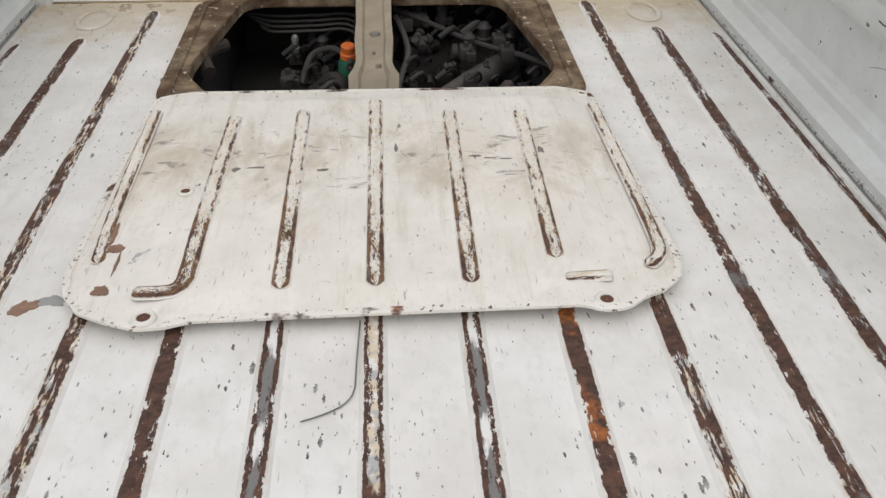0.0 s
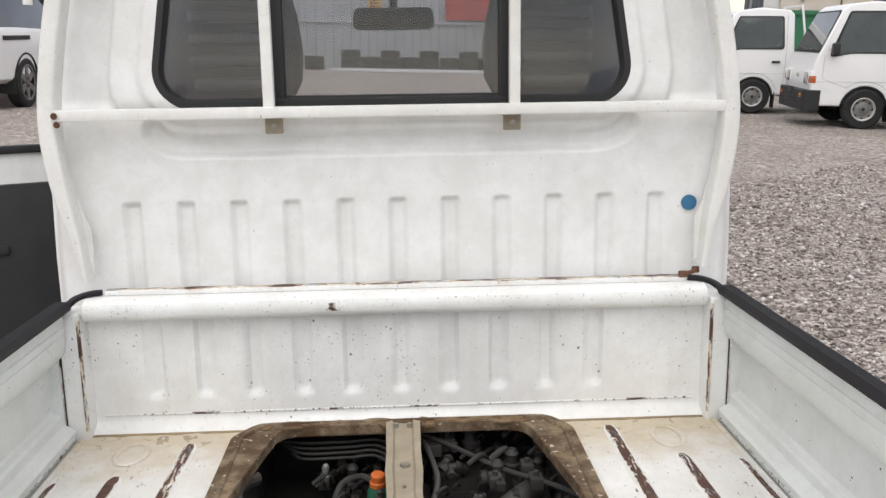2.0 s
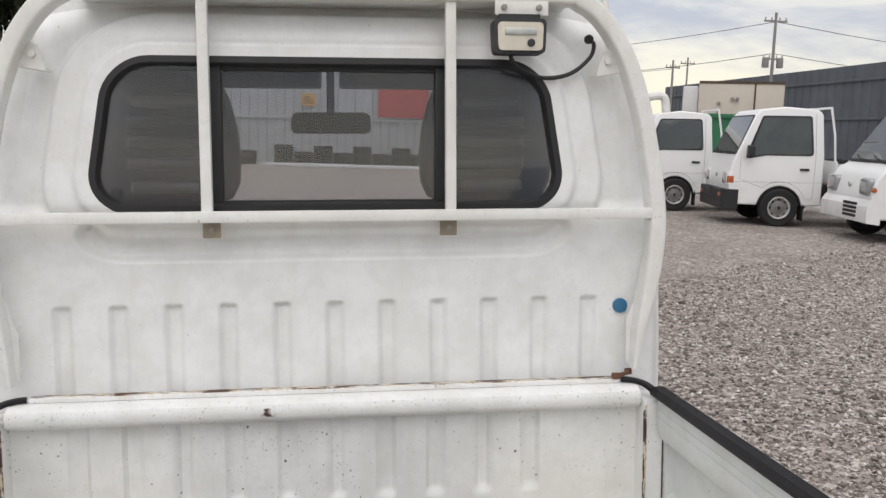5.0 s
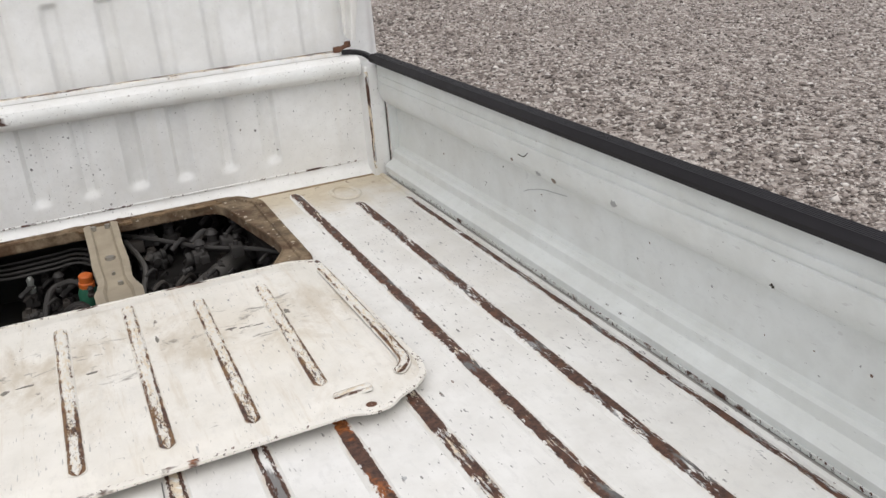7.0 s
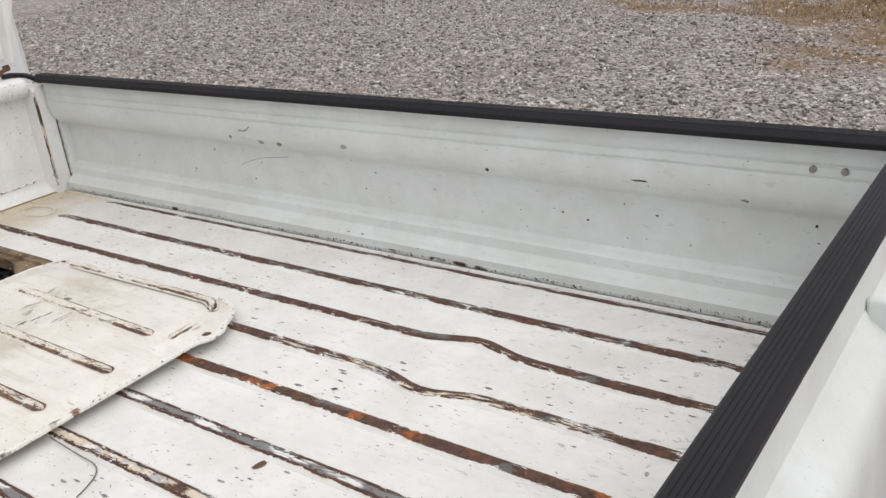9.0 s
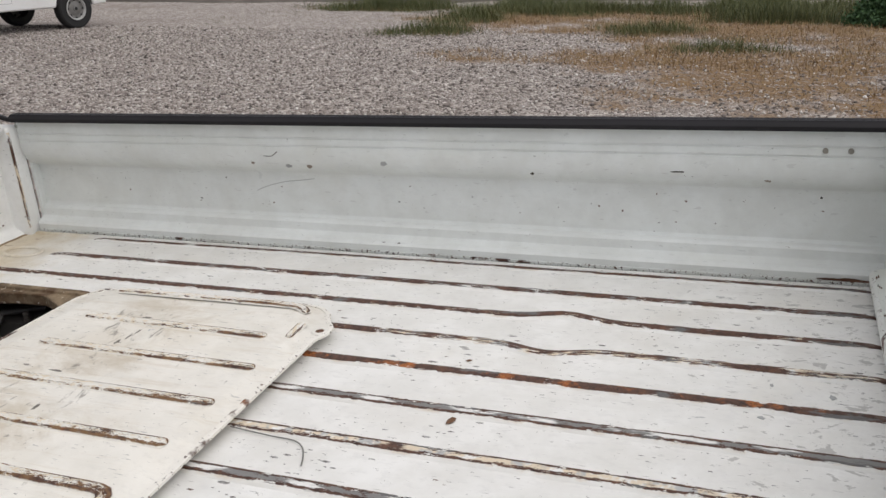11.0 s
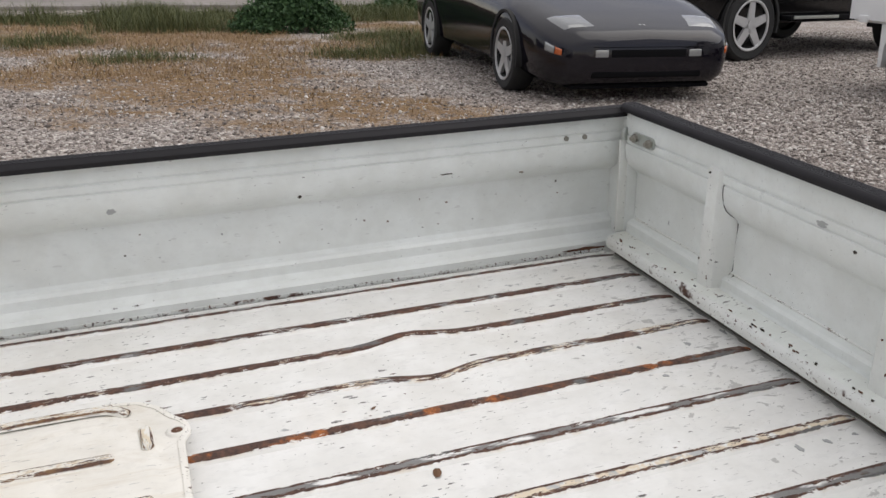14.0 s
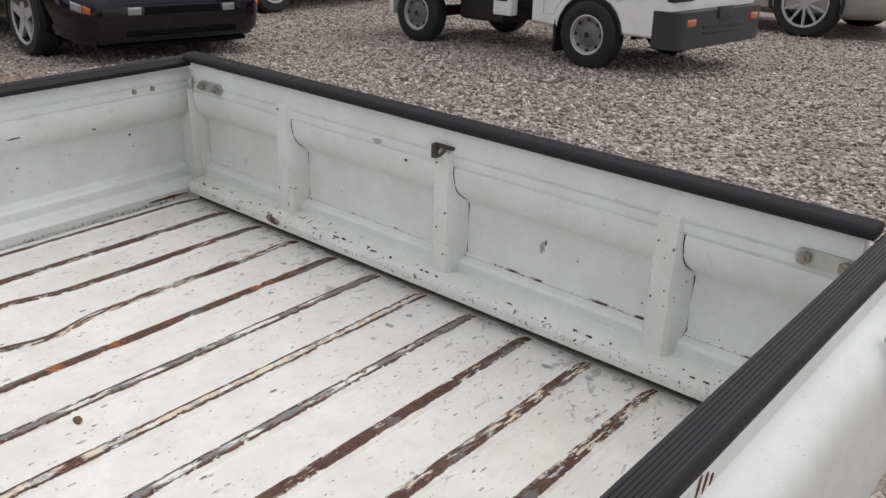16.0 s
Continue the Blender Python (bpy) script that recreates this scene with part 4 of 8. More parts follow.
def front_wall(u, v):
    x, z = -0.672 + 1.344 * u, -0.002 + 0.262 * v
    y = FRONT - 0.03 * (1 - smooth(z, 0.0, 0.028)) ** 2
    for k in range(-5, 5):
        d = abs(x - 0.1045 * k)
        y += 0.0115 * (1 - smooth(d, 0.011, 0.0205)) * smooth(z, 0.064, 0.082) * (1 - smooth(z, 0.245, 0.26))
    return (x, y, z)


wall = part("front_wall", sheet(150, 30, front_wall), WALL_PAINT, truck, "white pressed front wall of the bed, chipped")
bm = bmesh.new()
prism(bm, [(1.952, 0.246), (1.926, 0.248), (1.909, 0.254), (1.901, 0.264), (1.900, 0.278), (1.906, 0.289), (1.920, 0.295), (1.950, 0.298), (1.972, 0.298), (1.972, 0.246)], "x", -0.650, 0.650)
ledge = part("ledge", bm, WALL_PAINT, wall, "rolled white ledge with chipped paint")
LEDGE_CHIPS = rib_material("ledge_chips", (0.78, 0.785, 0.77), "solid", 0.2, 1.25)
bm = bmesh.new()
sweep(bm, [(-0.648 + 1.296 * i / 80, 1.9006, 0.276) for i in range(81)], [(-0.0003, -0.012), (0.0009, -0.006), (0.0010, 0.004), (-0.0035, 0.012), (-0.005, 0.006)], uv=True)
part("worn_edge", bm, rib_material("ledge_face_chips", (0.77, 0.78, 0.76), "solid", 0.1, 1.95, plain=True), wall, "edge chipped to primer")
bm = bmesh.new()
sweep(bm, [(-0.615 + 1.23 * i / 60, 1.957, 0.2985) for i in range(61)], [(-0.013, 0.0), (-0.012, 0.0075), (-0.009, 0.010), (0.009, 0.010), (0.012, 0.0075), (0.013, 0.0)], uv=True)
part("ledge_lip", bm, LEDGE_CHIPS, wall, "white lip with rusty chips")
bm = bmesh.new()
sweep(bm, [(-0.640 + 1.28 * i / 80, 1.9443, 0.033) for i in range(81)], [(0.0006, -0.0022), (0.0014, 0.0), (0.0006, 0.0022), (-0.001, 0.0022), (-0.001, -0.0022)], uv=True)
part("wall_fold", bm, rib_material("wall_fold_chips", (0.82, 0.825, 0.81), "solid", 0.2, 1.55, plain=True), wall, "lower fold chipped in short dashes")
for s in (-1, 1):
    bm = bmesh.new()
    box(bm, min(s * 0.656, s * 0.700), max(s * 0.656, s * 0.700), 1.896, 1.975, -0.012, 0.272, 0.008, seg=3)
    post = part("corner_post", bm, WALL_PAINT, truck, "white corner post with chipped inner edge")
    bm = bmesh.new()
    sweep(bm, [(s * 0.6585, 1.8945, 0.02 + 0.24 * i / 30) for i in range(31)], [(-0.004, -0.001), (-0.003, 0.001), (0.003, 0.001), (0.004, -0.001)], up=(0, -1, 0), uv=True)
    part("rusty_edge", bm, LEDGE_CHIPS, post)
    # solid dark strip stands in for the shade between post and gate
    bm = bmesh.new()
    box(bm, min(s * 0.7005, s * 0.7035), max(s * 0.7005, s * 0.7035), 1.902, 1.97, 0.0, 0.262)
    part("gap_shade_strip", bm, GRIME_AND_SHADE, post, "dark strip for the shade in the gap between post and gate")
    bm = bmesh.new()
    cyl(bm, (s * 0.692, 1.892, 0.270), (0, 1, 0.3), 0.0085, 0.010, 14, bevel=0.002)
    part("bolt", bm, ZINC, post)
    bm = bmesh.new()
    sweep(bm, spline([(s * 0.700, 1.900, 0.283), (s * 0.684, 1.908, 0.286), (s * 0.668, 1.926, 0.298), (s * 0.646, 1.945, 0.303), (s * 0.622, 1.952, 0.304)], 5), rect(0.018, 0.010, 0.003))
    part("rubber_corner", bm, RUBBER, post, "black rubber corner strip")
bm = bmesh.new()
cyl(bm, (0.637, 1.948, 0.322), (0, 0.3, 1), 0.008, 0.014, 6, bevel=0.002)
cyl(bm, (0.622, 1.945, 0.316), (1, 0, 0.3), 0.005, 0.03, 8)
box(bm, 0.600, 0.618, 1.940, 1.952, 0.306, 0.320, 0.003)
part("rusty_bolt", bm, RUST, truck, "rusty bolt on the bed corner")

# ---- cab ----
def half_width(z):
    return float(np.interp(z, (0.25, 0.36, 0.50, 0.60, 0.70, 0.78, 0.86, 0.93, 0.99, 1.05, 1.12), (0.742, 0.742, 0.738, 0.732, 0.724, 0.715, 0.702, 0.686, 0.668, 0.645, 0.610)))


def window_gap(x, z, grow=0.0):
    """Distance outside the rear window's rubber."""
    w = 0.497 - 0.05 * (z - 0.69) / 0.30 + grow
    r, h, zc = 0.085 + grow, 0.155 + grow, 0.838
    qx, qz = abs(x) - (w - r), abs(z - zc) - (h - r)
    return math.hypot(max(qx, 0), max(qz, 0)) + min(max(qx, qz), 0) - r


def to_line(x, z, pts):
    best = 9
    for (ax, az), (bx, bz) in zip(pts, pts[1:]):
        dx, dz = bx - ax, bz - az
        t = max(0, min(1, ((x - ax) * dx + (z - az) * dz) / (dx * dx + dz * dz)))
        best = min(best, math.hypot(x - ax - t * dx, z - az - t * dz))
    return best


CAB_Y = 1.985
LONG = [(-0.500, 0.632), (-0.485, 0.617), (-0.46, 0.606), (-0.43, 0.602), (0.42, 0.604), (0.45, 0.608), (0.475, 0.619), (0.49, 0.634)]


def cab_back(u, v):
    z = 0.255 + 0.865 * v
    x = (2 * u - 1) * half_width(z)
    y = CAB_Y
    edge = half_width(z) - abs(x)
    y += 0.055 * (1 - smooth(edge, 0.0, 0.055)) ** 2 + 0.020 * (1 - smooth(edge, 0.0, 0.14)) * smooth(z, 0.62, 0.75)
    y += 0.06 * smooth(z, 1.01, 1.13) ** 2
    for k in range(-5, 6):
        d = abs(x - 0.1112 * k)
        if d < 0.03:
            y += 0.0135 * (1 - smooth(d, 0.012, 0.0195)) * (1 - smooth(z, 0.478, 0.488))
    y += 0.021 * (1 - smooth(to_line(x, z, LONG), 0.012, 0.028))
    d = window_gap(x, z)
    y -= 0.015 * (1 - smooth(d, 0.024, 0.040))
    y -= 0.009 * (1 - smooth(d, 0.088, 0.106)) * smooth(z, 0.66, 0.70)
    y += 0.016 * smooth(d, 0.088, 0.102) * smooth(z, 0.66, 0.70)
    return (x, y, z)


bm = sheet(300, 230, cab_back, lambda c: window_gap(c.x, c.z) > -0.006)
cab = part("cab", bm, CAB_PAINT, truck, "white cab back panel with pressed ribs and rear window")
cab.data.set_sharp_from_angle(angle=radians(179))

outline, n = [], 300
for i in range(n):
    a = 2 * math.pi * i / n
    lo, hi = 0.0, 0.9
    for _ in range(30):
        mid = (lo + hi) / 2
        lo, hi = (mid, hi) if window_gap(mid * math.cos(a), 0.838 + mid * math.sin(a)) < -0.005 else (lo, mid)
    outline.append((lo * math.cos(a), CAB_Y - 0.013, 0.838 + lo * math.sin(a)))
bm = bmesh.new()
sweep(bm, outline, [(-0.0105, -0.016), (0.0105, -0.016), (0.011, 0.006), (0.007, 0.011), (-0.006, 0.012), (-0.010, 0.006)], up=(0, -1, 0), closed_line=True)
rear_window = part("rear_window", bm, SEAL, cab, "black rubber rear window seal")
for x in (-0.236, 0.226):
    bm = bmesh.new()
    box(bm, x - 0.011, x + 0.011, CAB_Y - 0.010, CAB_Y + 0.012, 0.690, 0.988, 0.003)
    part("window_divider", bm, SEAL, rear_window)
bm = bmesh.new()
box(bm, -0.225, 0.215, CAB_Y - 0.004, CAB_Y + 0.008, 0.693, 0.703, 0.002)
part("slider_rail", bm, SEAL, rear_window)
bm = bmesh.new()
box(bm, -0.225, 0.215, CAB_Y - 0.004, CAB_Y + 0.008, 0.968, 0.982, 0.002)
part("slider_rail", bm, SEAL, rear_window)
for x0, x1, dy in ((-0.49, -0.236, 0.0), (-0.236, 0.226, 0.006), (0.226, 0.49, 0.0)):
    bm = bmesh.new()
    pts = [o for o in outline if x0 <= o[0] <= x1]
    top = max(p[2] for p in pts)
    if x0 < -0.4 or x1 > 0.4:
        mid = x1 if x0 < -0.4 else x0
        ring = sorted(pts, key=lambda p: math.atan2(p[2] - 0.838, (p[0] - (-0.36 if x0 < -0.4 else 0.36))))
        flat = [(p[0], p[2]) for p in ring]
        flat += [(mid, 0.684), (mid, 0.992)]
        cx = sum(p[0] for p in flat) / len(flat)
        flat.sort(key=lambda p: math.atan2(p[1] - 0.838, p[0] - cx))
    else:
        flat = [(x0, 0.69), (x1, 0.69), (x1, 0.99), (x0, 0.99)]
    prism(bm, flat, "y", CAB_Y + dy - 0.002, CAB_Y + dy + 0.001)
    pane = part("window_pane", bm, GLASS, rear_window, smooth=False)
    pane.visible_shadow = False
bm = bmesh.new()
for r in (0.011, 0.007):
    sweep(bm, [(-0.437 + r * math.cos(a), CAB_Y - 0.004, 0.717 + r * math.sin(a)) for a in np.linspace(0, 2 * math.pi, 25)[:-1]], [(-0.0008, 0), (0.0008, 0), (0.0008, 0.0008), (-0.0008, 0.0008)], up=(0, -1, 0), closed_line=True)
box(bm, -0.441, -0.433, CAB_Y - 0.005, CAB_Y - 0.004, 0.7155, 0.7185)
part("round_sticker", bm, PLASTIC, rear_window, "small round safety mark")

# cab shell: roof, pillars, nose, floor
bm = bmesh.new()
top = [(-0.612, 1.085), (-0.585, 1.112), (-0.53, 1.128), (-0.30, 1.142), (0, 1.147), (0.30, 1.142), (0.53, 1.128), (0.585, 1.112), (0.612, 1.085)]
prism(bm, top + [(x * 0.95, z - 0.035) for x, z in top[::-1]], "y", 2.04, 2.74)
part("roof", bm, CAB_PAINT, cab)
# overhang hidden behind the guard's top bar, added to shade the cab back
bm = bmesh.new()
prism(bm, rounded([(1.958, 1.110), (2.06, 1.108), (2.06, 1.135), (1.975, 1.126)], 0.006, 3), "x", -0.50, 0.50)
part("roof_shade_overhang", bm, CAB_PAINT, cab)
bm = bmesh.new()
prism(bm, [(x * 0.93, z - 0.040) for x, z in top] + [(x * 0.92, z - 0.075) for x, z in top[::-1]], "y", 2.07, 2.74)
part("headlining", bm, SEAT, cab, "dark grey headlining")
for s in (-1, 1):
    bm = bmesh.new()
    sweep(bm, [(s * 0.655, 2.05, 0.62), (s * 0.615, 2.05, 1.06)], rect(0.08, 0.05, 0.01))
    part("upper_pillar", bm, CAB_PAINT, cab)
    bm = bmesh.new()
    box(bm, min(s * 0.64, s * 0.730), max(s * 0.64, s * 0.730), 2.045, 2.09, -0.20, 0.63, 0.01)
    part("rear_pillar", bm, CAB_PAINT, cab)
    bm = bmesh.new()
    sweep(bm, [(s * 0.665, 3.10, 0.56), (s * 0.635, 2.92, 0.86), (s * 0.59, 2.73, 1.075)], rect(0.05, 0.05, 0.012))
    part("front_pillar", bm, CAB_PAINT, cab)
    bm = bmesh.new()
    box(bm, min(s * 0.66, s * 0.70), max(s * 0.66, s * 0.70), 2.0, 3.1, -0.22, -0.10, 0.01)
    part("sill", bm, CAB_PAINT, cab)
bm = bmesh.new()
prism(bm, rounded([(3.06, -0.25), (3.24, -0.25), (3.26, 0.10), (3.20, 0.50), (3.12, 0.58), (3.06, 0.58)], 0.03, 3), "x", -0.69, 0.69)
part("nose", bm, CAB_PAINT, cab)
bm = bmesh.new()
prism(bm, rounded([(2.80, 0.30), (3.06, 0.25), (3.06, 0.56), (2.90, 0.555), (2.80, 0.50)], 0.03, 3), "x", -0.66, 0.66)
part("dashboard", bm, PLASTIC, cab, "dark dashboard")
bm = bmesh.new()
box(bm, -0.66, 0.66, 2.21, 3.06, -0.24, -0.20)
part("cab_floor", bm, PLASTIC, cab)
bm = bmesh.new()
box(bm, -0.66, 0.66, 2.022, 2.030, 0.0, 0.66)
part("inner_panel", bm, PLASTIC, cab)
bm = bmesh.new()
prism(bm, [(2.742, 1.09), (3.10, 0.575), (3.106, 0.579), (2.748, 1.094)], "x", -0.60, 0.60)
screen = part("windscreen", bm, GLASS, cab, smooth=False)
screen.visible_shadow = False
bm = bmesh.new()
box(bm, 0.712, 0.738, 2.08, 3.02, -0.20, 0.575, 0.012)
door = part("door", bm, CAB_PAINT, cab, "closed white cab door")
bm = bmesh.new()
sweep(bm, [(0.718, 2.10, 0.57), (0.655, 2.10, 1.04), (0.630, 2.62, 1.06), (0.690, 3.0, 0.62)], rect(0.03, 0.03, 0.006))
part("window_frame", bm, CAB_PAINT, door)

for x in (-0.395, 0.390):
    bm = bmesh.new()
    rings = []
    for z, hw, d in ((0.672, 0.07, 0.02), (0.678, 0.12, 0.035), (0.695, 0.150, 0.047), (0.73, 0.168, 0.055), (0.80, 0.172, 0.058), (0.87, 0.164, 0.056), (0.93, 0.150, 0.052), (0.975, 0.128, 0.045), (1.000, 0.095, 0.035), (1.008, 0.05, 0.02)):
        rings.append([bm.verts.new((x + hw * math.copysign(abs(math.cos(a)) ** 0.55, math.cos(a)), 2.36 + d * math.copysign(abs(math.sin(a)) ** 0.7, math.sin(a)), z)) for a in np.linspace(0, 2 * math.pi, 33)[:-1]])
    for p, q in zip(rings, rings[1:]):
        for i in range(32):
            bm.faces.new((p[i], p[(i + 1) % 32], q[(i + 1) % 32], q[i]))
    bm.faces.new(rings[0][::-1])
    bm.faces.new(rings[-1])
    pad = part("head_restraint", bm, SEAT, cab, "grey seat head pad with ribbed back")
    for k, z in enumerate((0.725, 0.78, 0.832, 0.882, 0.930)):
        bm = bmesh.new()
        hw = 0.088 - 0.010 * (k == 4) - 0.006 * (k == 0)
        box(bm, x - hw, x + hw, 2.285, 2.325, z - 0.017, z + 0.012, 0.0145, seg=4)
        part("pad_rib", bm, SEAT_RIB_LIT, pad)
    bm = bmesh.new()
    box(bm, x - 0.22, x + 0.22, 2.30, 2.42, 0.05, 0.645, 0.04, seg=3)
    box(bm, x - 0.22, x + 0.22, 2.38, 2.85, 0.02, 0.16, 0.04, seg=3)
    for dx in (-0.06, 0.06):
        cyl(bm, (x + dx, 2.35, 0.68), (0, 0, 1), 0.008, 0.08, 10)
    part("seat", bm, SEAT, cab, "dark grey cab seat")
    for dx in (-0.100, ):
        bm = bmesh.new()
        box(bm, x + (0.13 if x > 0 else -0.15), x + (0.15 if x > 0 else -0.13), 2.04, 2.06, 0.50, 0.99, 0.004)
        part("belt_post", bm, PLASTIC, cab)
bm = bmesh.new()
prism(bm, rounded([(-0.122, 0.868), (0.122, 0.868), (0.118, 0.932), (-0.118, 0.932)], 0.02, 4), "y", 2.84, 2.87)
mirror = part("rear_view_mirror", bm, PLASTIC, cab, "black rear-view mirror")
for x0, x1 in ((-0.58, -0.025), (0.025, 0.58)):
    bm = bmesh.new()
    box(bm, x0, x1, 2.70, 2.725, 0.992, 1.095, 0.01)
    part("sun_visor", bm, SEAT, cab, "grey sun visor")
bm = bmesh.new()
box(bm, -0.012, 0.012, 2.80, 2.86, 0.925, 1.06, 0.005)
part("mirror_stalk", bm, PLASTIC, mirror)

# the cab's left door stands wide open
bm = bmesh.new()
box(bm, 0.0, 0.92, -0.030, 0.0, -0.20, 0.535, 0.012)
open_door = part("open_door", bm, CAB_PAINT, cab, "white cab door standing wide open")
open_door.matrix_local = Matrix.Translation((-0.70, 3.00, 0)) @ Matrix.Rotation(radians(-152), 4, "Z")
for name, mat, dims, label in (("door_card", PLASTIC, (0.05, 0.88, 0.0, 0.022, -0.14, 0.438), "black door card"), ("belt_seal", SEAL, (0.03, 0.90, -0.03, 0.012, 0.526, 0.549), "black belt seal"), ("door_handle", PLASTIC, (0.52, 0.60, 0.022, 0.036, 0.235, 0.262), "black inner handle")):
    bm = bmesh.new()
    box(bm, *dims, 0.005)
    part(name, bm, mat, open_door, label)
for mat, r, off in ((CAB_PAINT, 0.036, 0.0), (SEAL, 0.018, 0.026)):
    bm = bmesh.new()
    sweep(bm, [(0.90, -0.012 + off * 0.3, 0.54), (0.88, -0.012 + off * 0.3, 1.035 - off), (0.40, -0.012 + off * 0.3, 1.055 - off), (0.04 + off, -0.012 + off * 0.3, 0.58)], rect(0.03, r, 0.004), up=(0, 1, 0))
    part("door_window_frame", bm, mat, open_door)

# ---- guard frame behind the cab ----
ARM = [(0.652, 1.938, 0.335), (0.659, 1.934, 0.42), (0.674, 1.930, 0.52), (0.686, 1.930, 0.62), (0.6835, 1.930, 0.70), (0.668, 1.930, 0.80), (0.648, 1.930, 0.895), (0.622, 1.930, 0.975), (0.592, 1.930, 1.035), (0.556, 1.930, 1.082), (0.515, 1.930, 1.110), (0.470, 1.930, 1.120)]
arch = spline([(-x, y, z) for x, y, z in ARM] + [(-0.2, 1.930, 1.121), (0.2, 1.930, 1.121)] + ARM[::-1], 4)
bm = bmesh.new()
sweep(bm, [p + Vector((0, 0.004, 0)) for p in arch], rect(0.034, 0.050, 0.007, 3), up=(0, -1, 0))
for v in bm.verts:
    if v.co.z < 0.56:
        # the feet narrow towards their inner edge
        k = 1 - 0.62 * smooth(0.56 - v.co.z, 0.0, 0.225)
        mid = float(np.interp(v.co.z, [p[2] for p in ARM[:5]], [p[0] for p in ARM[:5]])) - 0.012
        v.co.x = math.copysign(mid + (abs(v.co.x) - mid) * k, v.co.x)
guard = part("guard_frame", bm, FRAME_PAINT, truck, "white steel guard frame behind the cab")
bm = bmesh.new()
sweep(bm, [(-0.672, 1.925, 0.672), (0.672, 1.925, 0.672)], rect(0.030, 0.0225, 0.003))
part("cross_bar", bm, FRAME_PAINT, guard, "white cross bar with rust spots")
for x in (-0.252, 0.241):
    bm = bmesh.new()
    sweep(bm, [(x, 1.928, 0.680), (x, 1.928, 1.108)], rect(0.022, 0.022, 0.003), up=(0, 1, 0))
    part("upright_bar", bm, FRAME_PAINT, guard)
for x in (-0.246, 0.238):
    bm = bmesh.new()
    box(bm, x - 0.018, x + 0.018, 1.940, 1.946, 0.628, 0.662, 0.002)
    box(bm, x - 0.018, x + 0.018, 1.940, 1.990, 0.657, 0.662, 0.001)
    bracket = part("bracket", bm, HATCH_BRACE, guard, "drab mounting bracket")
    bm = bmesh.new()
    cyl(bm, (x, 1.937, 0.644), (0, 1, 0), 0.007, 0.010, 6, bevel=0.001)
    part("bolt", bm, BOLT, bracket)
bm = bmesh.new()
sweep(bm, [(-0.463, 1.928, 1.1435), (0.452, 1.928, 1.1445)], rect(0.040, 0.015, 0.004))
part("rubber_rest", bm, RUBBER, guard, "black rubber load rest")
for s in (-1, 1):
    bm = bmesh.new()
    tube(bm, [(s * 0.572, 1.93, 1.085), (s * 0.560, 1.93, 1.130), (s * 0.545, 1.93, 1.164), (s * 0.520, 1.93, 1.168), (s * 0.500, 1.93, 1.163), (s * 0.488, 1.93, 1.140), (s * 0.480, 1.93, 1.115)], 0.007, 8, 4)
    part("rope_loop", bm, FRAME_PAINT, guard, "chipped white rope loop")
    bm = bmesh.new()
    tube(bm, [(s * 0.655, 1.935, 0.915), (s * 0.690, 1.935, 0.920), (s * 0.703, 1.935, 0.912), (s * 0.706, 1.935, 0.885)], 0.009, 10, 5)
    part("rope_hook", bm, FRAME_PAINT, guard)
    bm = bmesh.new()
    prism(bm, [(s * 0.612, 1.028), (s * 0.568, 1.010), (s * 0.555, 0.965), (s * 0.615, 0.975)], "y", 1.944, 1.949)
    prism(bm, [(s * 0.555, 0.965), (s * 0.615, 0.975), (s * 0.615, 0.970), (s * 0.555, 0.960)], "y", 1.944, 1.990)
    cyl(bm, (s * 0.578, 1.942, 0.992), (0, 1, 0), 0.008, 0.010, 8, bevel=0.002)
    part("side_bracket", bm, FRAME_PAINT, guard)
    bm = bmesh.new()
    prism(bm, [(s * 0.662, 0.53), (s * 0.646, 0.47), (s * 0.632, 0.44), (s * 0.634, 0.345), (s * 0.640, 0.345), (s * 0.652, 0.44)], "y", 1.952, 1.957)
    part("foot_plate", bm, FRAME_PAINT, guard)
for x, z in ((-0.668, 0.672), (-0.664, 0.655)):
    bm = bmesh.new()
    cyl(bm, (x, 1.9085, z), (0, 1, 0), 0.007, 0.004, 7, 0.005)
    part("rust_spot", bm, RUST, guard)

# work lamp and cable
bm = bmesh.new()
box(bm, 0.328, 0.438, 1.898, 1.904, 1.076, 1.105, 0.002)
lamp = part("work_lamp", bm, FRAME_PAINT, truck, "small rectangular work lamp on a white plate")
for x in (0.346, 0.418):
    bm = bmesh.new()
    cyl(bm, (x, 1.896, 1.091), (0, 1, 0), 0.0065, 0.008, 8, bevel=0.001)
    part("bolt", bm, BOLT, lamp)
bm = bmesh.new()
prism(bm, rounded([(0.325, 0.998), (0.429, 0.998), (0.432, 1.068), (0.322, 1.068)], 0.012, 4), "y", 1.885, 1.925)
box(bm, 0.335, 0.420, 1.895, 1.905, 1.060, 1.078)
housing = part("lamp_housing", bm, PLASTIC, lamp, "black lamp housing")
bm = bmesh.new()
prism(bm, rounded([(0.332, 1.004), (0.422, 1.004), (0.424, 1.060), (0.330, 1.060)], 0.010, 4), "y", 1.879, 1.888)
lens = part("lens", bm, LAMP_LENS, housing, "yellowed clear lens")
bm = bmesh.new()
box(bm, 0.345, 0.410, 1.876, 1.880, 1.034, 1.048, 0.002)
part("bulb_tube", bm, ZINC, lamp)
bm = bmesh.new()
cyl(bm, (0.398, 1.877, 1.019), (0, 1, 0), 0.008, 0.006, 12, bevel=0.002)
part("lens_screw", bm, PLASTIC, lamp)
bm = bmesh.new()
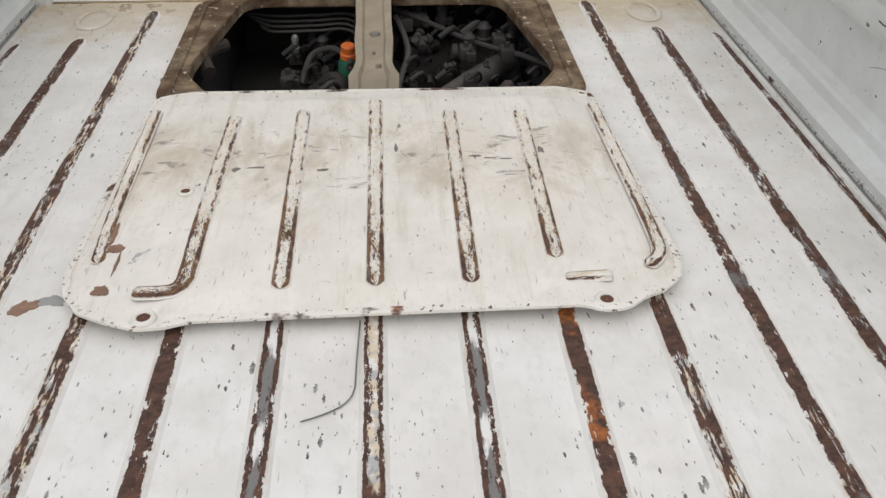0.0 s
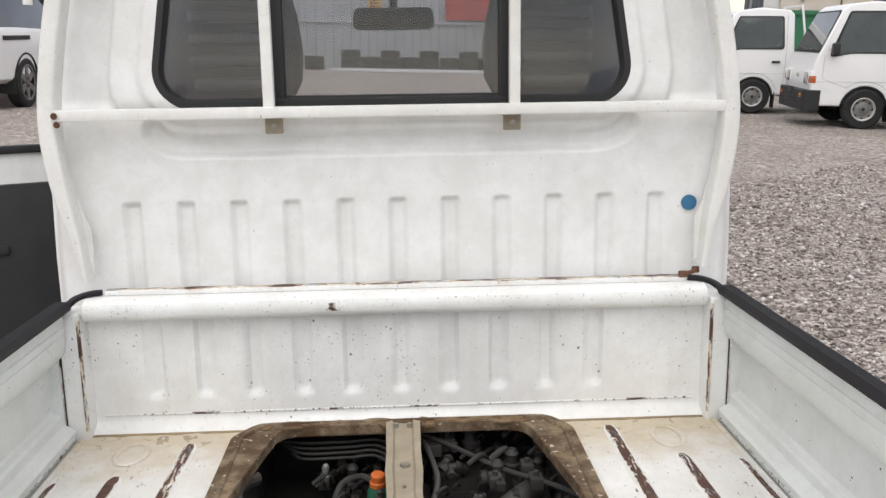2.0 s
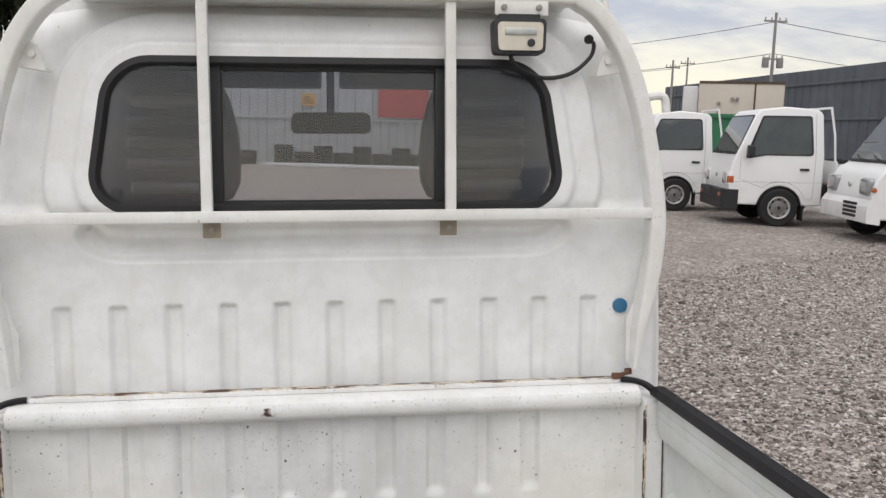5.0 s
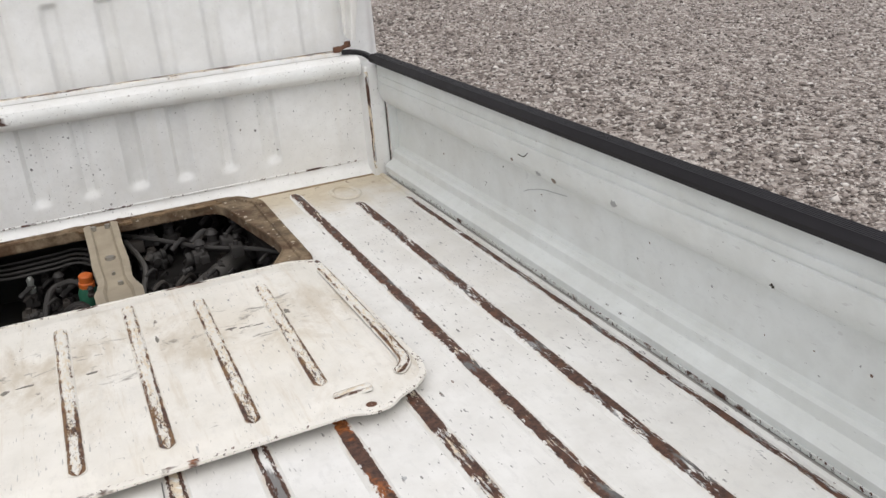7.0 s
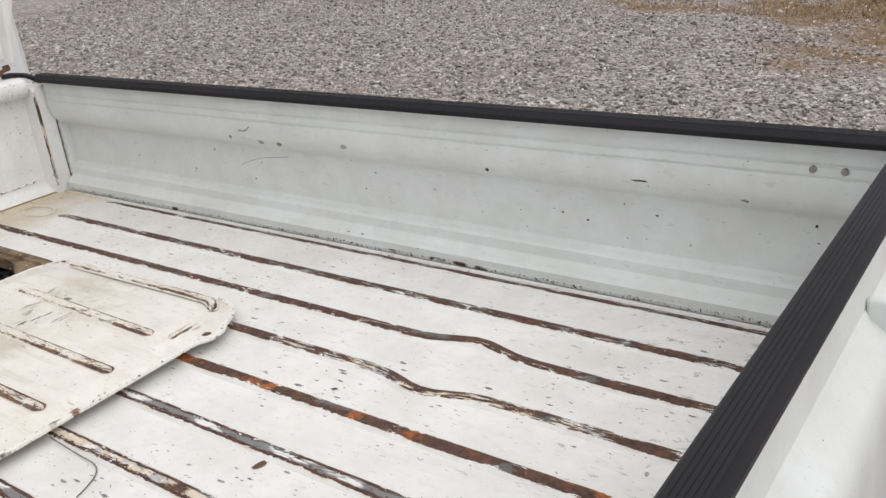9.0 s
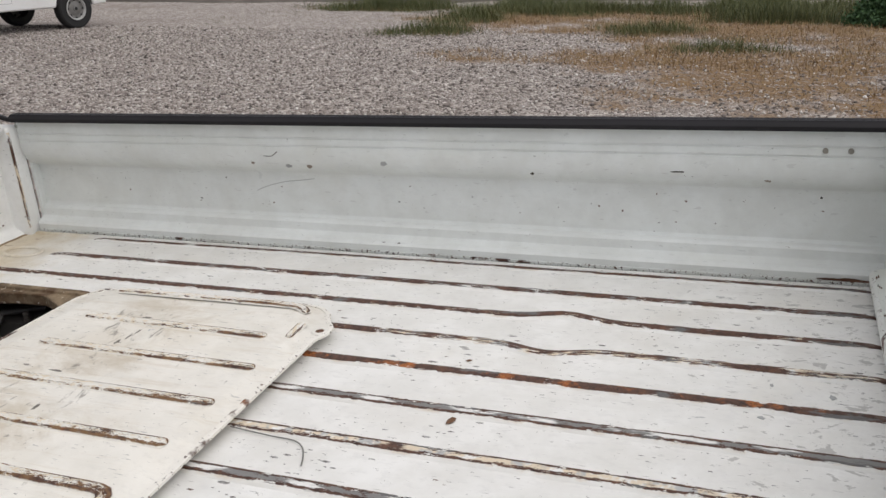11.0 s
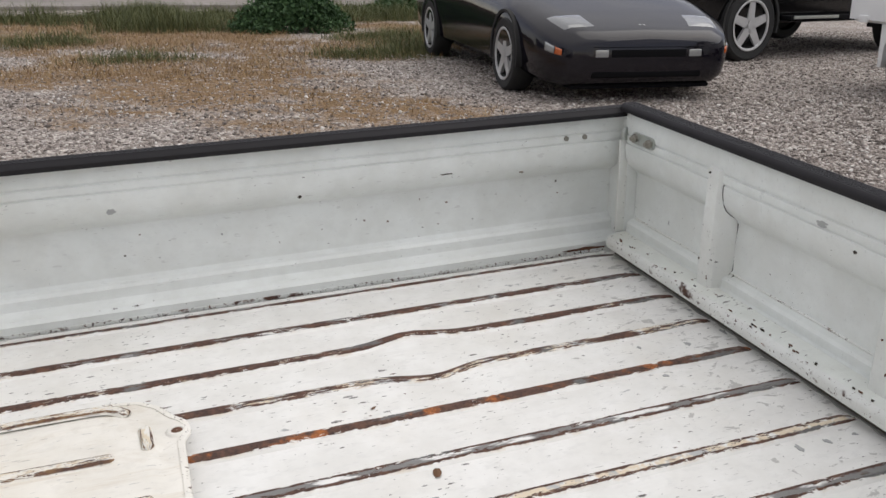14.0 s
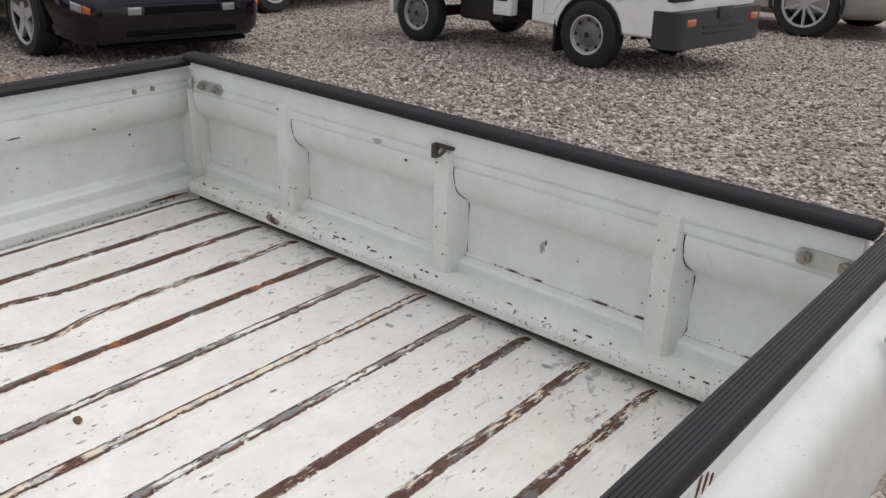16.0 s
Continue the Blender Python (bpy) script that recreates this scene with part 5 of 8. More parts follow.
tube(bm, [(0.362, 1.905, 1.0), (0.366, 1.915, 0.990), (0.385, 1.925, 0.972), (0.440, 1.945, 0.956), (0.500, 1.955, 0.966), (0.545, 1.965, 1.000), (0.556, 1.970, 1.028), (0.552, 1.985, 1.040)], 0.0045, 8)
part("cable", bm, SEAL, lamp, "black lamp cable")
bm = bmesh.new()
cyl(bm, (0.548, 1.982, 1.042), (0, 1, 0), 0.010, 0.012, 14, bevel=0.003)
part("grommet", bm, SEAL, lamp)
bm = bmesh.new()
cyl(bm, (0.628, 1.983, 0.463), (0, 1, 0), 0.0165, 0.010, 24, bevel=0.003)
part("blue_cap", bm, BLUE_CAP, truck, "round blue plastic cap on the cab back")

# chassis, tail lamps and wheels
TYRE = simple("tyre_rubber", (0.016, 0.016, 0.016), 0.8, 0.0, 0.3, 50, 0.4)
RIM = simple("painted_steel_rim", (0.20, 0.195, 0.185), 0.5, 0.3, 0.35, 40, 0.3)
# paler than the disc inside it
RIM_EDGE = simple("pale_rim_edge", (0.50, 0.495, 0.48), 0.38, 0.4, 0.2, 40, 0.2)
RED_LENS = simple("red_lamp_lens", (0.42, 0.012, 0.02), 0.15, 0.0, 0.15, 40, 0.0, 0.6)
AMBER = simple("amber_lamp_lens", (0.46, 0.10, 0.02), 0.15, 0.0, 0.15, 40, 0.0, 0.6)
bm = bmesh.new()
box(bm, -0.40, -0.32, 0.0, 3.0, -0.22, -0.06, 0.01)
box(bm, 0.32, 0.40, 0.0, 3.0, -0.22, -0.06, 0.01)
for y in (0.03, 0.55, 1.2, 2.6):
    box(bm, -0.62, 0.62, y - 0.03, y + 0.03, -0.10, -0.006, 0.005)
part("chassis", bm, ENGINE_DARK, truck, "dark steel chassis rails")
bm = bmesh.new()
box(bm, -0.66, 0.66, -0.082, -0.040, -0.19, -0.026, 0.008)
rear_panel = part("rear_panel", bm, CAB_PAINT, truck)
for s in (-1, 1):
    for x0, x1, mat, label in ((0.36, 0.47, RED_LENS, "red tail lamp"), (0.475, 0.58, AMBER, "amber indicator")):
        bm = bmesh.new()
        box(bm, min(s * x0, s * x1), max(s * x0, s * x1), -0.108, -0.078, -0.13, -0.040, 0.008, seg=3)
        part("tail_lamp", bm, mat, rear_panel, label)


def wheel(parent, centre, side, radius=0.26, width=0.15, holes=8, rim=None, rim_share=0.57, spokes=0):
    """A tyre with its rim; side is +1 or -1, the way the outer face looks along y."""
    r, w = radius, width / 2
    bm = bmesh.new()
    lathe(bm, [(r * rim_share, -w * 0.9), (r * 0.90, -w), (r * 0.97, -w * 0.82), (r, -w * 0.5), (r, w * 0.5), (r * 0.97, w * 0.82), (r * 0.90, w), (r * (rim_share + 0.08), w * 1.02), (r * rim_share, w * 0.9), (r * rim_share, -w * 0.9)], centre, (0, 1, 0), 32)
    tyre = part("wheel", bm, TYRE, parent, "black tyre on a metal rim")
    bm = bmesh.new()
    k, y = r * rim_share, side * w
    prof = [(k * 1.02, y * 0.98), (k * 0.96, y * 1.0), (k * 0.90, y * 0.72), (k * 0.62, y * 0.60), (k * 0.50, y * 0.72), (k * 0.28, y * 0.74), (k * 0.24, y * 0.92), (k * 0.10, y * 0.95), (0.0005, y * 0.95)]
    if spokes:
        prof = [(k * 1.02, y * 0.98), (k * 0.95, y * 1.0), (k * 0.90, y * 0.80), (k * 0.90, -y * 0.3), (0.0005, -y * 0.3)]
    lathe(bm, prof, centre, (0, 1, 0), 32)
    rim_part = part("rim", bm, TYRE if spokes else (rim or RIM), tyre)
    for i in range(spokes or holes):
        a = 2 * math.pi * i / (spokes or holes)
        bm = bmesh.new()
        if spokes:
            turn = Matrix.Translation(centre) @ Matrix.Rotation(a, 4, "Y")
            wd = k * (0.06 if spokes > 6 else 0.20)
            pts = [(-wd, k * 0.10), (wd, k * 0.10), (wd * 0.75, k * 0.96), (-wd * 0.75, k * 0.96)]
            prism(bm, pts, "y", min(y * 0.62, y * 0.9), max(y * 0.62, y * 0.9))
            bmesh.ops.transform(bm, matrix=turn, verts=bm.verts)
            part("spoke", bm, rim or RIM, tyre)
        else:
            # solid dark disc in place of each opening, for the shade inside it
            c = Vector(centre) + Vector((math.cos(a) * k * 0.78, y * 0.68, math.sin(a) * k * 0.78))
            cyl(bm, c, (0, 1, 0), k * 0.10, abs(y) * 0.10, 10)
            part("rim_hole_shade", bm, TYRE, tyre)
    if not spokes:
        bm = bmesh.new()
        lathe(bm, [(k * 1.03, y * 0.99), (k * 0.99, y * 1.03), (k * 0.93, y * 0.99), (k * 0.89, y * 0.74), (k * 0.86, y * 0.70)], centre, (0, 1, 0), 32)
        part("rim_edge", bm, RIM_EDGE, tyre, "pale rim edge")
        bm = bmesh.new()
        lathe(bm, [(0.0005, y * 0.99), (k * 0.14, y * 0.98), (k * 0.17, y * 0.90), (k * 0.20, y * 0.74)], centre, (0, 1, 0), 16)
        part("hub_cap", bm, TYRE, tyre, "dark hub centre")
    if spokes:
        bm = bmesh.new()
        lathe(bm, [(0.0005, y * 0.95), (k * 0.16, y * 0.93), (k * 0.18, y * 0.6)], centre, (0, 1, 0), 16)
        lathe(bm, [(k * 1.03, y * 1.0), (k * 0.99, y * 1.03), (k * 0.93, y * 0.98), (k * 0.91, y * 0.7)], centre, (0, 1, 0), 32)
        part("rim_ring", bm, rim or RIM, tyre)
    return tyre


for y in (0.62, 2.62):
    for s in (-1, 1):
        w = wheel(truck, (0, 0, 0), s, 0.262, 0.15, 8)
        w.matrix_local = Matrix.Translation((s * 0.615, y, -0.60 + 0.04 * y - 0.03 * s * 0.615 + 0.258)) @ Matrix.Rotation(radians(-90), 4, "Z")

# ---- things lying in the bed ----
cover = thing("hatch_cover", TRUCK @ Matrix.Translation((0, 0, 0.020)), "loose white ribbed engine hatch cover, rusty, lying on bed floor", "hatch cover")
RIM_LINE = [(-0.345, 1.412), (-0.29, 1.428), (0.30, 1.427), (0.352, 1.403), (0.364, 1.21), (0.370, 0.95), (0.361, 0.912), (0.336, 0.886), (0.306, 0.871), (0.286, 0.854), (0.258, 0.850), (0.236, 0.861),
            (0.0, 0.862), (-0.20, 0.861), (-0.226, 0.852), (-0.256, 0.849), (-0.286, 0.859), (-0.326, 0.879), (-0.349, 0.912), (-0.358, 0.95), (-0.354, 1.19)]
edge = rounded(RIM_LINE, 0.03, 3)
bm = bmesh.new()
mid = Vector((0.005, 1.14))
layers = []
for shrink, z in ((0.0, -0.0020), (0.0, 0.0), (0.004, 0.0015), (0.030, 0.0020), (0.040, 0.0060), (0.050, 0.0068)):
    ring = []
    for x, y in edge:
        d = Vector((x, y)) - mid
        ring.append(bm.verts.new((mid.x + d.x * (1 - shrink / 0.36), mid.y + d.y * (1 - shrink / 0.29), z + 0.0025 * math.sin(x * 9 + y * 7) * (1 if z < 0.002 else 0.3))))
    layers.append(ring)
for a, b in zip(layers, layers[1:]):
    for i in range(len(edge)):
        bm.faces.new((a[i], a[(i + 1) % len(edge)], b[(i + 1) % len(edge)], b[i]))
bm.faces.new(layers[-1])
bm.faces.new(layers[0][::-1])
panel = part("panel", bm, COVER_PAINT, cover)
bm = bmesh.new()
sweep(bm, [(x, y, 0.0025 * math.sin(x * 9 + y * 7)) for x, y in edge], [(-0.0022, -0.0023), (-0.0018, 0.0012), (0.002, 0.0024), (0.007, 0.0027), (0.007, 0.001)], closed_line=True, uv=True)
part("worn_rim", bm, rib_material("cover_rim_wear", COVER_WHITE, "solid", 0.3, 1.72, 0.4, plain=True), panel, "rim chipped to rust")
BEADS = [
    [(-0.106, 1.345), (-0.105, 0.902)], [(0.004, 1.375), (0.003, 0.902)], [(0.117, 1.335), (0.113, 0.902)],
    [(-0.208, 1.33), (-0.214, 1.05), (-0.214, 0.945), (-0.217, 0.913), (-0.232, 0.902), (-0.270, 0.902)],
    [(0.226, 1.33), (0.220, 1.05), (0.218, 0.945)], [(0.222, 0.904), (0.279, 0.907)],
    [(-0.333, 1.36), (-0.330, 1.10), (-0.324, 0.965)],
    [(0.345, 1.355), (0.349, 1.10), (0.349, 0.975), (0.342, 0.945), (0.324, 0.926)],
]
for k, pts in enumerate(BEADS):
    bm = bmesh.new()
    top = 0.0042 if k in (6, 7) else 0.0068
    wd = 0.72 if k in (6, 7, 5) else 0.9
    raw = spline([(x, y, top) for x, y in pts], 12) if len(pts) > 2 else [Vector((*pts[0], top)), Vector((*pts[1], top))]
    run = [0.0]
    for p, q in zip(raw, raw[1:]):
        run.append(run[-1] + (q - p).length)
    total, tip = run[-1], 0.0085 * wd
    marks = sorted({0.0, 0.0006, 0.002, 0.0045, *np.linspace(tip, total - tip, max(3, int(total / 0.012))), total - 0.0045, total - 0.002, total - 0.0006, total})
    line, grow = [], []
    for d in marks:
        line.append(Vector([float(np.interp(d, run, [p[i] for p in raw])) for i in range(3)]))
        e = min(1.0, min(d, total - d) / tip)
        grow.append(max(0.06, math.sqrt(1 - (1 - e) ** 2)))
    base = [(-0.0135, -0.0004), (-0.0118, 0.0016), (-0.0095, 0.0037), (-0.005, 0.0050), (0.005, 0.0050), (0.0095, 0.0037), (0.0118, 0.0016), (0.0135, -0.0004)]
    sweep(bm, line, base, closed_section=False, uv=True)
    layer = bm.loops.layers.uv.verify()
    for f in bm.faces:
        for loop in f.loops:
            loop[layer].uv.y += 2.3 * k
    bm.verts.ensure_lookup_table()
    for i, p in enumerate(line):
        for v in bm.verts[i * len(base):(i + 1) * len(base)]:
            v.co.xy = p.xy + (v.co.xy - p.xy) * wd * grow[i]
            v.co.z = top - 0.0004 + (v.co.z - top + 0.0004) * min(1.0, grow[i] * 1.1)
    part("bead", bm, BEAD_FAINT if k == 5 else BEAD_EDGES, panel)
for x, y, z, r in ((0.263, 0.867, 0.0018, 1.0), (-0.250, 0.864, 0.0, 1.0), (0.338, 1.398, 0.0, 0.7), (-0.247, 1.117, 0.0055, 0.8)):
    bm = bmesh.new()
    lathe(bm, [(0.0075 * r, 0.0022), (0.0085 * r, 0.0038), (0.0115 * r, 0.0038), (0.0145 * r, 0.0016)], (x, y, z), (0, 0, 1), 20)
    ring = part("bolt_hole", bm, COVER_PAINT, panel, "bolt hole with a pressed ring")
    # no opening is cut: a dark rust-brown disc paints the hole's shaded inside
    bm = bmesh.new()
    lathe(bm, [(0.0005, 0.0024), (0.0076 * r, 0.0024)], (x, y, z), (0, 0, 1), 20)
    part("hole_shade_disc", bm, RUST, ring)
bm = bmesh.new()
for x0, x1, y0, y1 in ((-0.30, 0.31, 1.365, 1.385), (-0.30, 0.31, 0.915, 0.935), (-0.315, -0.295, 0.935, 1.365), (0.305, 0.325, 0.935, 1.365)):
    box(bm, x0, x1, y0, y1, -0.0155, -0.0005, 0.002)
part("rubber_seal", bm, RUBBER, cover)

bm = bmesh.new()
tube(bm, [(-0.015, 0.865, 0.006), (-0.018, 0.80, 0.003), (-0.020, 0.76, 0.0025), (-0.030, 0.741, 0.002), (-0.050, 0.728, 0.002), (-0.072, 0.719, 0.0025)], 0.0009, 6)
wire = link_mesh("wire", bm, WIRE)
wire.matrix_world = TRUCK
tagged(wire, "short thin bent wire lying on the bed floor", "wire")
rnd = random.Random(11)
LEAF_DRY = simple("dry_brown_leaf", (0.14, 0.07, 0.035), 0.85, 0.0, 0.4, 90, 0.4)
for x, y, size in ((0.083, 0.566, 0.013), (0.332, 0.655, 0.009), (0.26, 0.60, 0.006)):
    bm = bmesh.new()
    ring = [bm.verts.new((math.cos(a) * size * rnd.uniform(0.6, 1.2), math.sin(a) * size * 0.5 * rnd.uniform(0.6, 1.2), 0.0008 + rnd.uniform(0, 0.002))) for a in np.linspace(0, 2 * math.pi, 10)[:-1]]
    top = bm.verts.new((0, 0, 0.0035))
    for i in range(9):
        bm.faces.new((ring[i], ring[(i + 1) % 9], top))
    bm.faces.new(ring[::-1])
    leaf = link_mesh("leaf_scrap", bm, LEAF_DRY)
    leaf.matrix_world = TRUCK @ Matrix.Translation((x, y, 0.0)) @ Matrix.Rotation(rnd.uniform(0, 6), 4, "Z")
    tagged(leaf, "tiny brown dry leaf scrap on the bed floor", "leaf", "leaf scraps in the bed")


# ---- marks of use on the truck ----
rnd = random.Random(23)


def patch(name, parent, mat, at, across, along, w, h, lift, label="", points=14):
    """A thin ragged patch of w by h lying in the plane of across and along."""
    a, b = Vector(across).normalized(), Vector(along).normalized()
    n = a.cross(b).normalized() * lift
    c = Vector(at)
    bm = bmesh.new()
    low, high = [], []
    points *= 2
    lobes = [(rnd.uniform(0, 6.28), rnd.uniform(0.03, 0.11)) for _ in range(5)]
    for i in range(points):
        t = 2 * math.pi * i / points
        r = 0.85 + sum(q * math.sin((k + 2) * t + f) for k, (f, q) in enumerate(lobes)) + rnd.uniform(-0.14, 0.14)
        r = max(0.25, r)
        p = c + a * (w / 2 * r * math.cos(t)) + b * (h / 2 * r * math.sin(t))
        low.append(bm.verts.new(p - n))
        high.append(bm.verts.new(p + n))
    bm.faces.new(high)
    bm.faces.new(low[::-1])
    for i in range(points):
        j = (i + 1) % points
        bm.faces.new((low[i], low[j], high[j], high[i]))
    return part(name, bm, mat, parent, label, smooth=False)


gates = [o for o in truck.children if o.name.startswith("side_gate")]
right_gate = gates[0]
Y, Z, X = (0, 1, 0), (0, 0, 1), (1, 0, 0)
for y, z, w, h, mat in ((1.238, 0.195, 0.010, 0.008, SCUFF_BROWN), (1.150, 0.189, 0.016, 0.011, SCUFF), (1.099, 0.189, 0.016, 0.010, SCUFF_BROWN), (0.921, 0.201, 0.016, 0.012, SCUFF), (0.606, 0.188, 0.008, 0.008, GRIME_AND_SHADE), (0.330, 0.201, 0.028, 0.003, GRIME_AND_SHADE), (0.175, 0.187, 0.012, 0.004, SCUFF_BROWN), (0.172, 0.186, 0.006, 0.004, GRIME_AND_SHADE)):
    x = float(np.interp(z, [q[1] for q in INNER[10:18]], [q[0] for q in INNER[10:18]]))
    slope = (0.35, 0, 1) if z < 0.195 else (0.10, 0, 1)
    patch("paint_chip", right_gate, mat, (x, y, z), Y, (-slope[0], 0, 1), w, h, 0.0006)
bm = bmesh.new()
tube(bm, [(0.7243, 1.26, 0.120), (0.7243, 1.235, 0.130), (0.7243, 1.19, 0.142), (0.7243, 1.14, 0.148), (0.7243, 1.11, 0.152)], 0.0007, 5)
part("scratch", bm, SCUFF, right_gate)
bm = bmesh.new()
tube(bm, [(0.6846, 1.205, 0.212), (0.6844, 1.185, 0.212), (0.6843, 1.170, 0.222)], 0.0008, 5)
part("scratch", bm, GRIME_AND_SHADE, right_gate)
for k in range(26):
    patch("paint_chip", right_gate, rnd.choice((GRIME_AND_SHADE, SCUFF, RUST)), (0.7242, rnd.uniform(0.05, 1.8), rnd.uniform(0.085, 0.155)), Y, Z, rnd.uniform(0.002, 0.006), rnd.uniform(0.002, 0.005), 0.0005, points=7)
for y, z, h in ((0.486, 0.272, 0.020), (0.474, 0.271, 0.018), (0.463, 0.268, 0.010)):
    patch("rust_mark", gates[1], RUST, (-0.7036, y, z), Y, (0, -0.35, 1), 0.0032, h, 0.0006)
# foot of the gates: chipped along the lower fold
for gate, s in zip(gates, (1, -1)):
    bm = bmesh.new()
    sweep(bm, [(s * 0.6825, -0.02 + 1.90 * i / 120, 0.0075) for i in range(121)], [(-0.0012, -0.0045), (0.0002, -0.005), (0.0012, 0.0018), (-0.0012, 0.0018)], uv=True)
    part("worn_foot", bm, FOOT_CHIPS, gate, "lower fold chipped to rust")
patch("rust_streak", right_gate, RUST, (0.6812, 0.035, 0.012), Y, Z, 0.10, 0.007, 0.0006, "rust streak")
for x, y, z, w, h, mat in ((0.126, -0.031, 0.241, 0.026, 0.010, SCUFF), (0.060, -0.0312, 0.222, 0.008, 0.006, GRIME_AND_SHADE), (-0.20, -0.0622, 0.133, 0.012, 0.022, SCUFF), (-0.206, -0.0622, 0.143, 0.004, 0.010, GRIME_AND_SHADE), (-0.378, -0.0622, 0.098, 0.007, 0.007, GRIME_AND_SHADE), (0.536, -0.0622, 0.103, 0.005, 0.012, SCUFF), (-0.265, -0.0622, 0.13, 0.003, 0.004, GRIME_AND_SHADE), (0.25, -0.0622, 0.11, 0.003, 0.003, GRIME_AND_SHADE)):
    patch("paint_chip", tailgate, mat, (x, y, z), X, Z, w, h, 0.0006)
for k in range(46):
    patch("paint_chip", tailgate, rnd.choice((GRIME_AND_SHADE, RUST, RUST)), (rnd.uniform(-0.64, 0.64), -0.006 - 0.030 * rnd.random() ** 3, 0.0485), X, Y, rnd.uniform(0.003, 0.011), rnd.uniform(0.0015, 0.004), 0.0011, points=8)
for x in (0.371, -0.022, -0.419):
    for k in range(4):
        side = rnd.choice((-1, 1))
        patch("paint_chip", tailgate, rnd.choice((GRIME_AND_SHADE, RUST)), (x + side * rnd.uniform(0.006, 0.0135), -0.0238, rnd.uniform(0.06, 0.25)), X, Z, rnd.uniform(0.0012, 0.0024), rnd.uniform(0.0018, 0.005), 0.0020, points=7)
# sealant along the floor's rear edge, soil by the hatch and the front wall
bm = bmesh.new()
line = [(-0.655 + 1.31 * i / 90, -0.020 + 0.006 * noise.noise((i * 0.35, 0, 0)) + 0.003 * rnd.random()) for i in range(91)]
prism(bm, line + [(0.655, -0.033), (-0.655, -0.033)], "z", 0.0, 0.0012)
part("sealant_strip", bm, SEALANT, floor_part, "grey sealant along the floor's rear edge", smooth=False)
for k in range(34):
    patch("scuff", floor_part, SCUFF, (rnd.uniform(-0.62, 0.62), -0.012 + 0.19 * rnd.random() ** 2, 0.0004), X, (0.3, 1, 0), rnd.uniform(0.004, 0.020), rnd.uniform(0.003, 0.012), 0.0005, points=12)
for k in range(26):
    patch("soil", hatch, SOIL, (rnd.uniform(-0.30, 0.31), rnd.uniform(1.890, 1.926), 0.0105), X, Y, rnd.uniform(0.02, 0.07), rnd.uniform(0.006, 0.018), rnd.uniform(0.001, 0.003), points=12)
bm = bmesh.new()
line = [(-0.655 + 1.31 * i / 110, 1.9075 + 0.007 * noise.noise((i * 0.31, 4, 0)) + 0.002 * rnd.random()) for i in range(111)]
prism(bm, line + [(0.655, 1.919), (-0.655, 1.919)], "z", 0.0, 0.0012)
part("soil_line", bm, TAN_SOIL, floor_part, "brown soil caught along the front wall", smooth=False)
patch("rust_stain", floor_part, RUST_STAIN, (-0.400, 0.915, 0.0004), X, (0.3, 1, 0), 0.030, 0.034, 0.0008, "rust stain beside the cover", 18)
patch("scuff", floor_part, SCUFF, (-0.372, 0.926, 0.0003), X, (0.3, 1, 0), 0.046, 0.022, 0.0006, "", 18)
for x, y, w, h in ((-0.069, 1.165, 0.018, 0.007), (0.145, 1.194, 0.020, 0.006), (0.165, 1.187, 0.022, 0.004), (0.187, 1.184, 0.020, 0.004), (0.225, 1.198, 0.022, 0.006), (0.240, 1.207, 0.010, 0.020), (0.033, 1.222, 0.006, 0.026), (-0.189, 1.172, 0.012, 0.012), (-0.160, 1.176, 0.030, 0.004)):
    patch("smear", panel, SMEAR, (x, y, 0.0066), X, Y, w, h, 0.0006)
for x, y, w, h in ((-0.308, 0.913, 0.022, 0.020), (-0.309, 0.990, 0.026, 0.020), (-0.318, 1.02, 0.010, 0.05), (-0.300, 0.96, 0.005, 0.05)):
    patch("rust_stain", panel, RUST_STAIN, (x, y, 0.0065 if y > 0.93 else 0.003), X, Y, w, h, 0.0008)


# ---- ground ----
GROUND = 0.17       # the lot round about; the truck stands in a shallow hollow


def ground_z(x, y):
    r = math.hypot(x / 1.0, (y - 1.2) / 1.6)
    return GROUND * smooth(r, 1.1, 3.2) + 0.018 * noise.noise((x * 0.7, y * 0.7, 0.3)) * smooth(r, 1.5, 4)


def blotch(x, y, spots, seed):
    """How deep a place lies in ragged patches (x, y, reach along x, reach along y)."""
    d = min(math.hypot((x - a) / p, (y - b) / q) for a, b, p, q in spots)
    ragged = 0.75 * noise.noise((x * 1.1, y * 1.1, seed)) + 0.65 * noise.noise((x * 2.7, y * 2.7, seed + 2)) + 0.40 * noise.noise((x * 7.0, y * 7.0, seed + 4))
    return smooth(1.25 - d + ragged, 0.0, 0.60)


def dry(x, y):
    """Brown withered growth and soil on the gravel."""
    return blotch(x, y, ((7.3, 0.9, 0.9, 1.7), (6.2, 0.1, 1.3, 1.1), (5.0, -0.5, 1.0, 0.8), (10.2, 0.6, 1.6, 2.1), (11.6, 3.4, 1.6, 1.6), (8.6, -1.5, 1.0, 1.1), (10.0, -3.0, 1.8, 1.2), (12.4, 1.0, 1.3, 3.0), (11.7, 2.4, 1.3, 1.8), (9.8, 1.5, 1.0, 1.0)), 5.0)


def green(x, y):
    return blotch(x, y, ((12.6, 3.4, 0.9, 1.2), (12.7, 0.6, 0.9, 1.5), (11.3, 0.1, 0.5, 1.0), (11.0, 4.3, 0.5, 0.5), (9.6, 1.6, 0.45, 0.6), (9.2, 4.2, 0.35, 0.5), (9.4, -2.2, 0.7, 0.7), (8.1, -1.7, 0.4, 0.7), (7.9, 0.6, 0.22, 0.6), (12.9, 6.3, 0.5, 1.2), (13.2, -3.2, 1.0, 1.6)), 9.0)


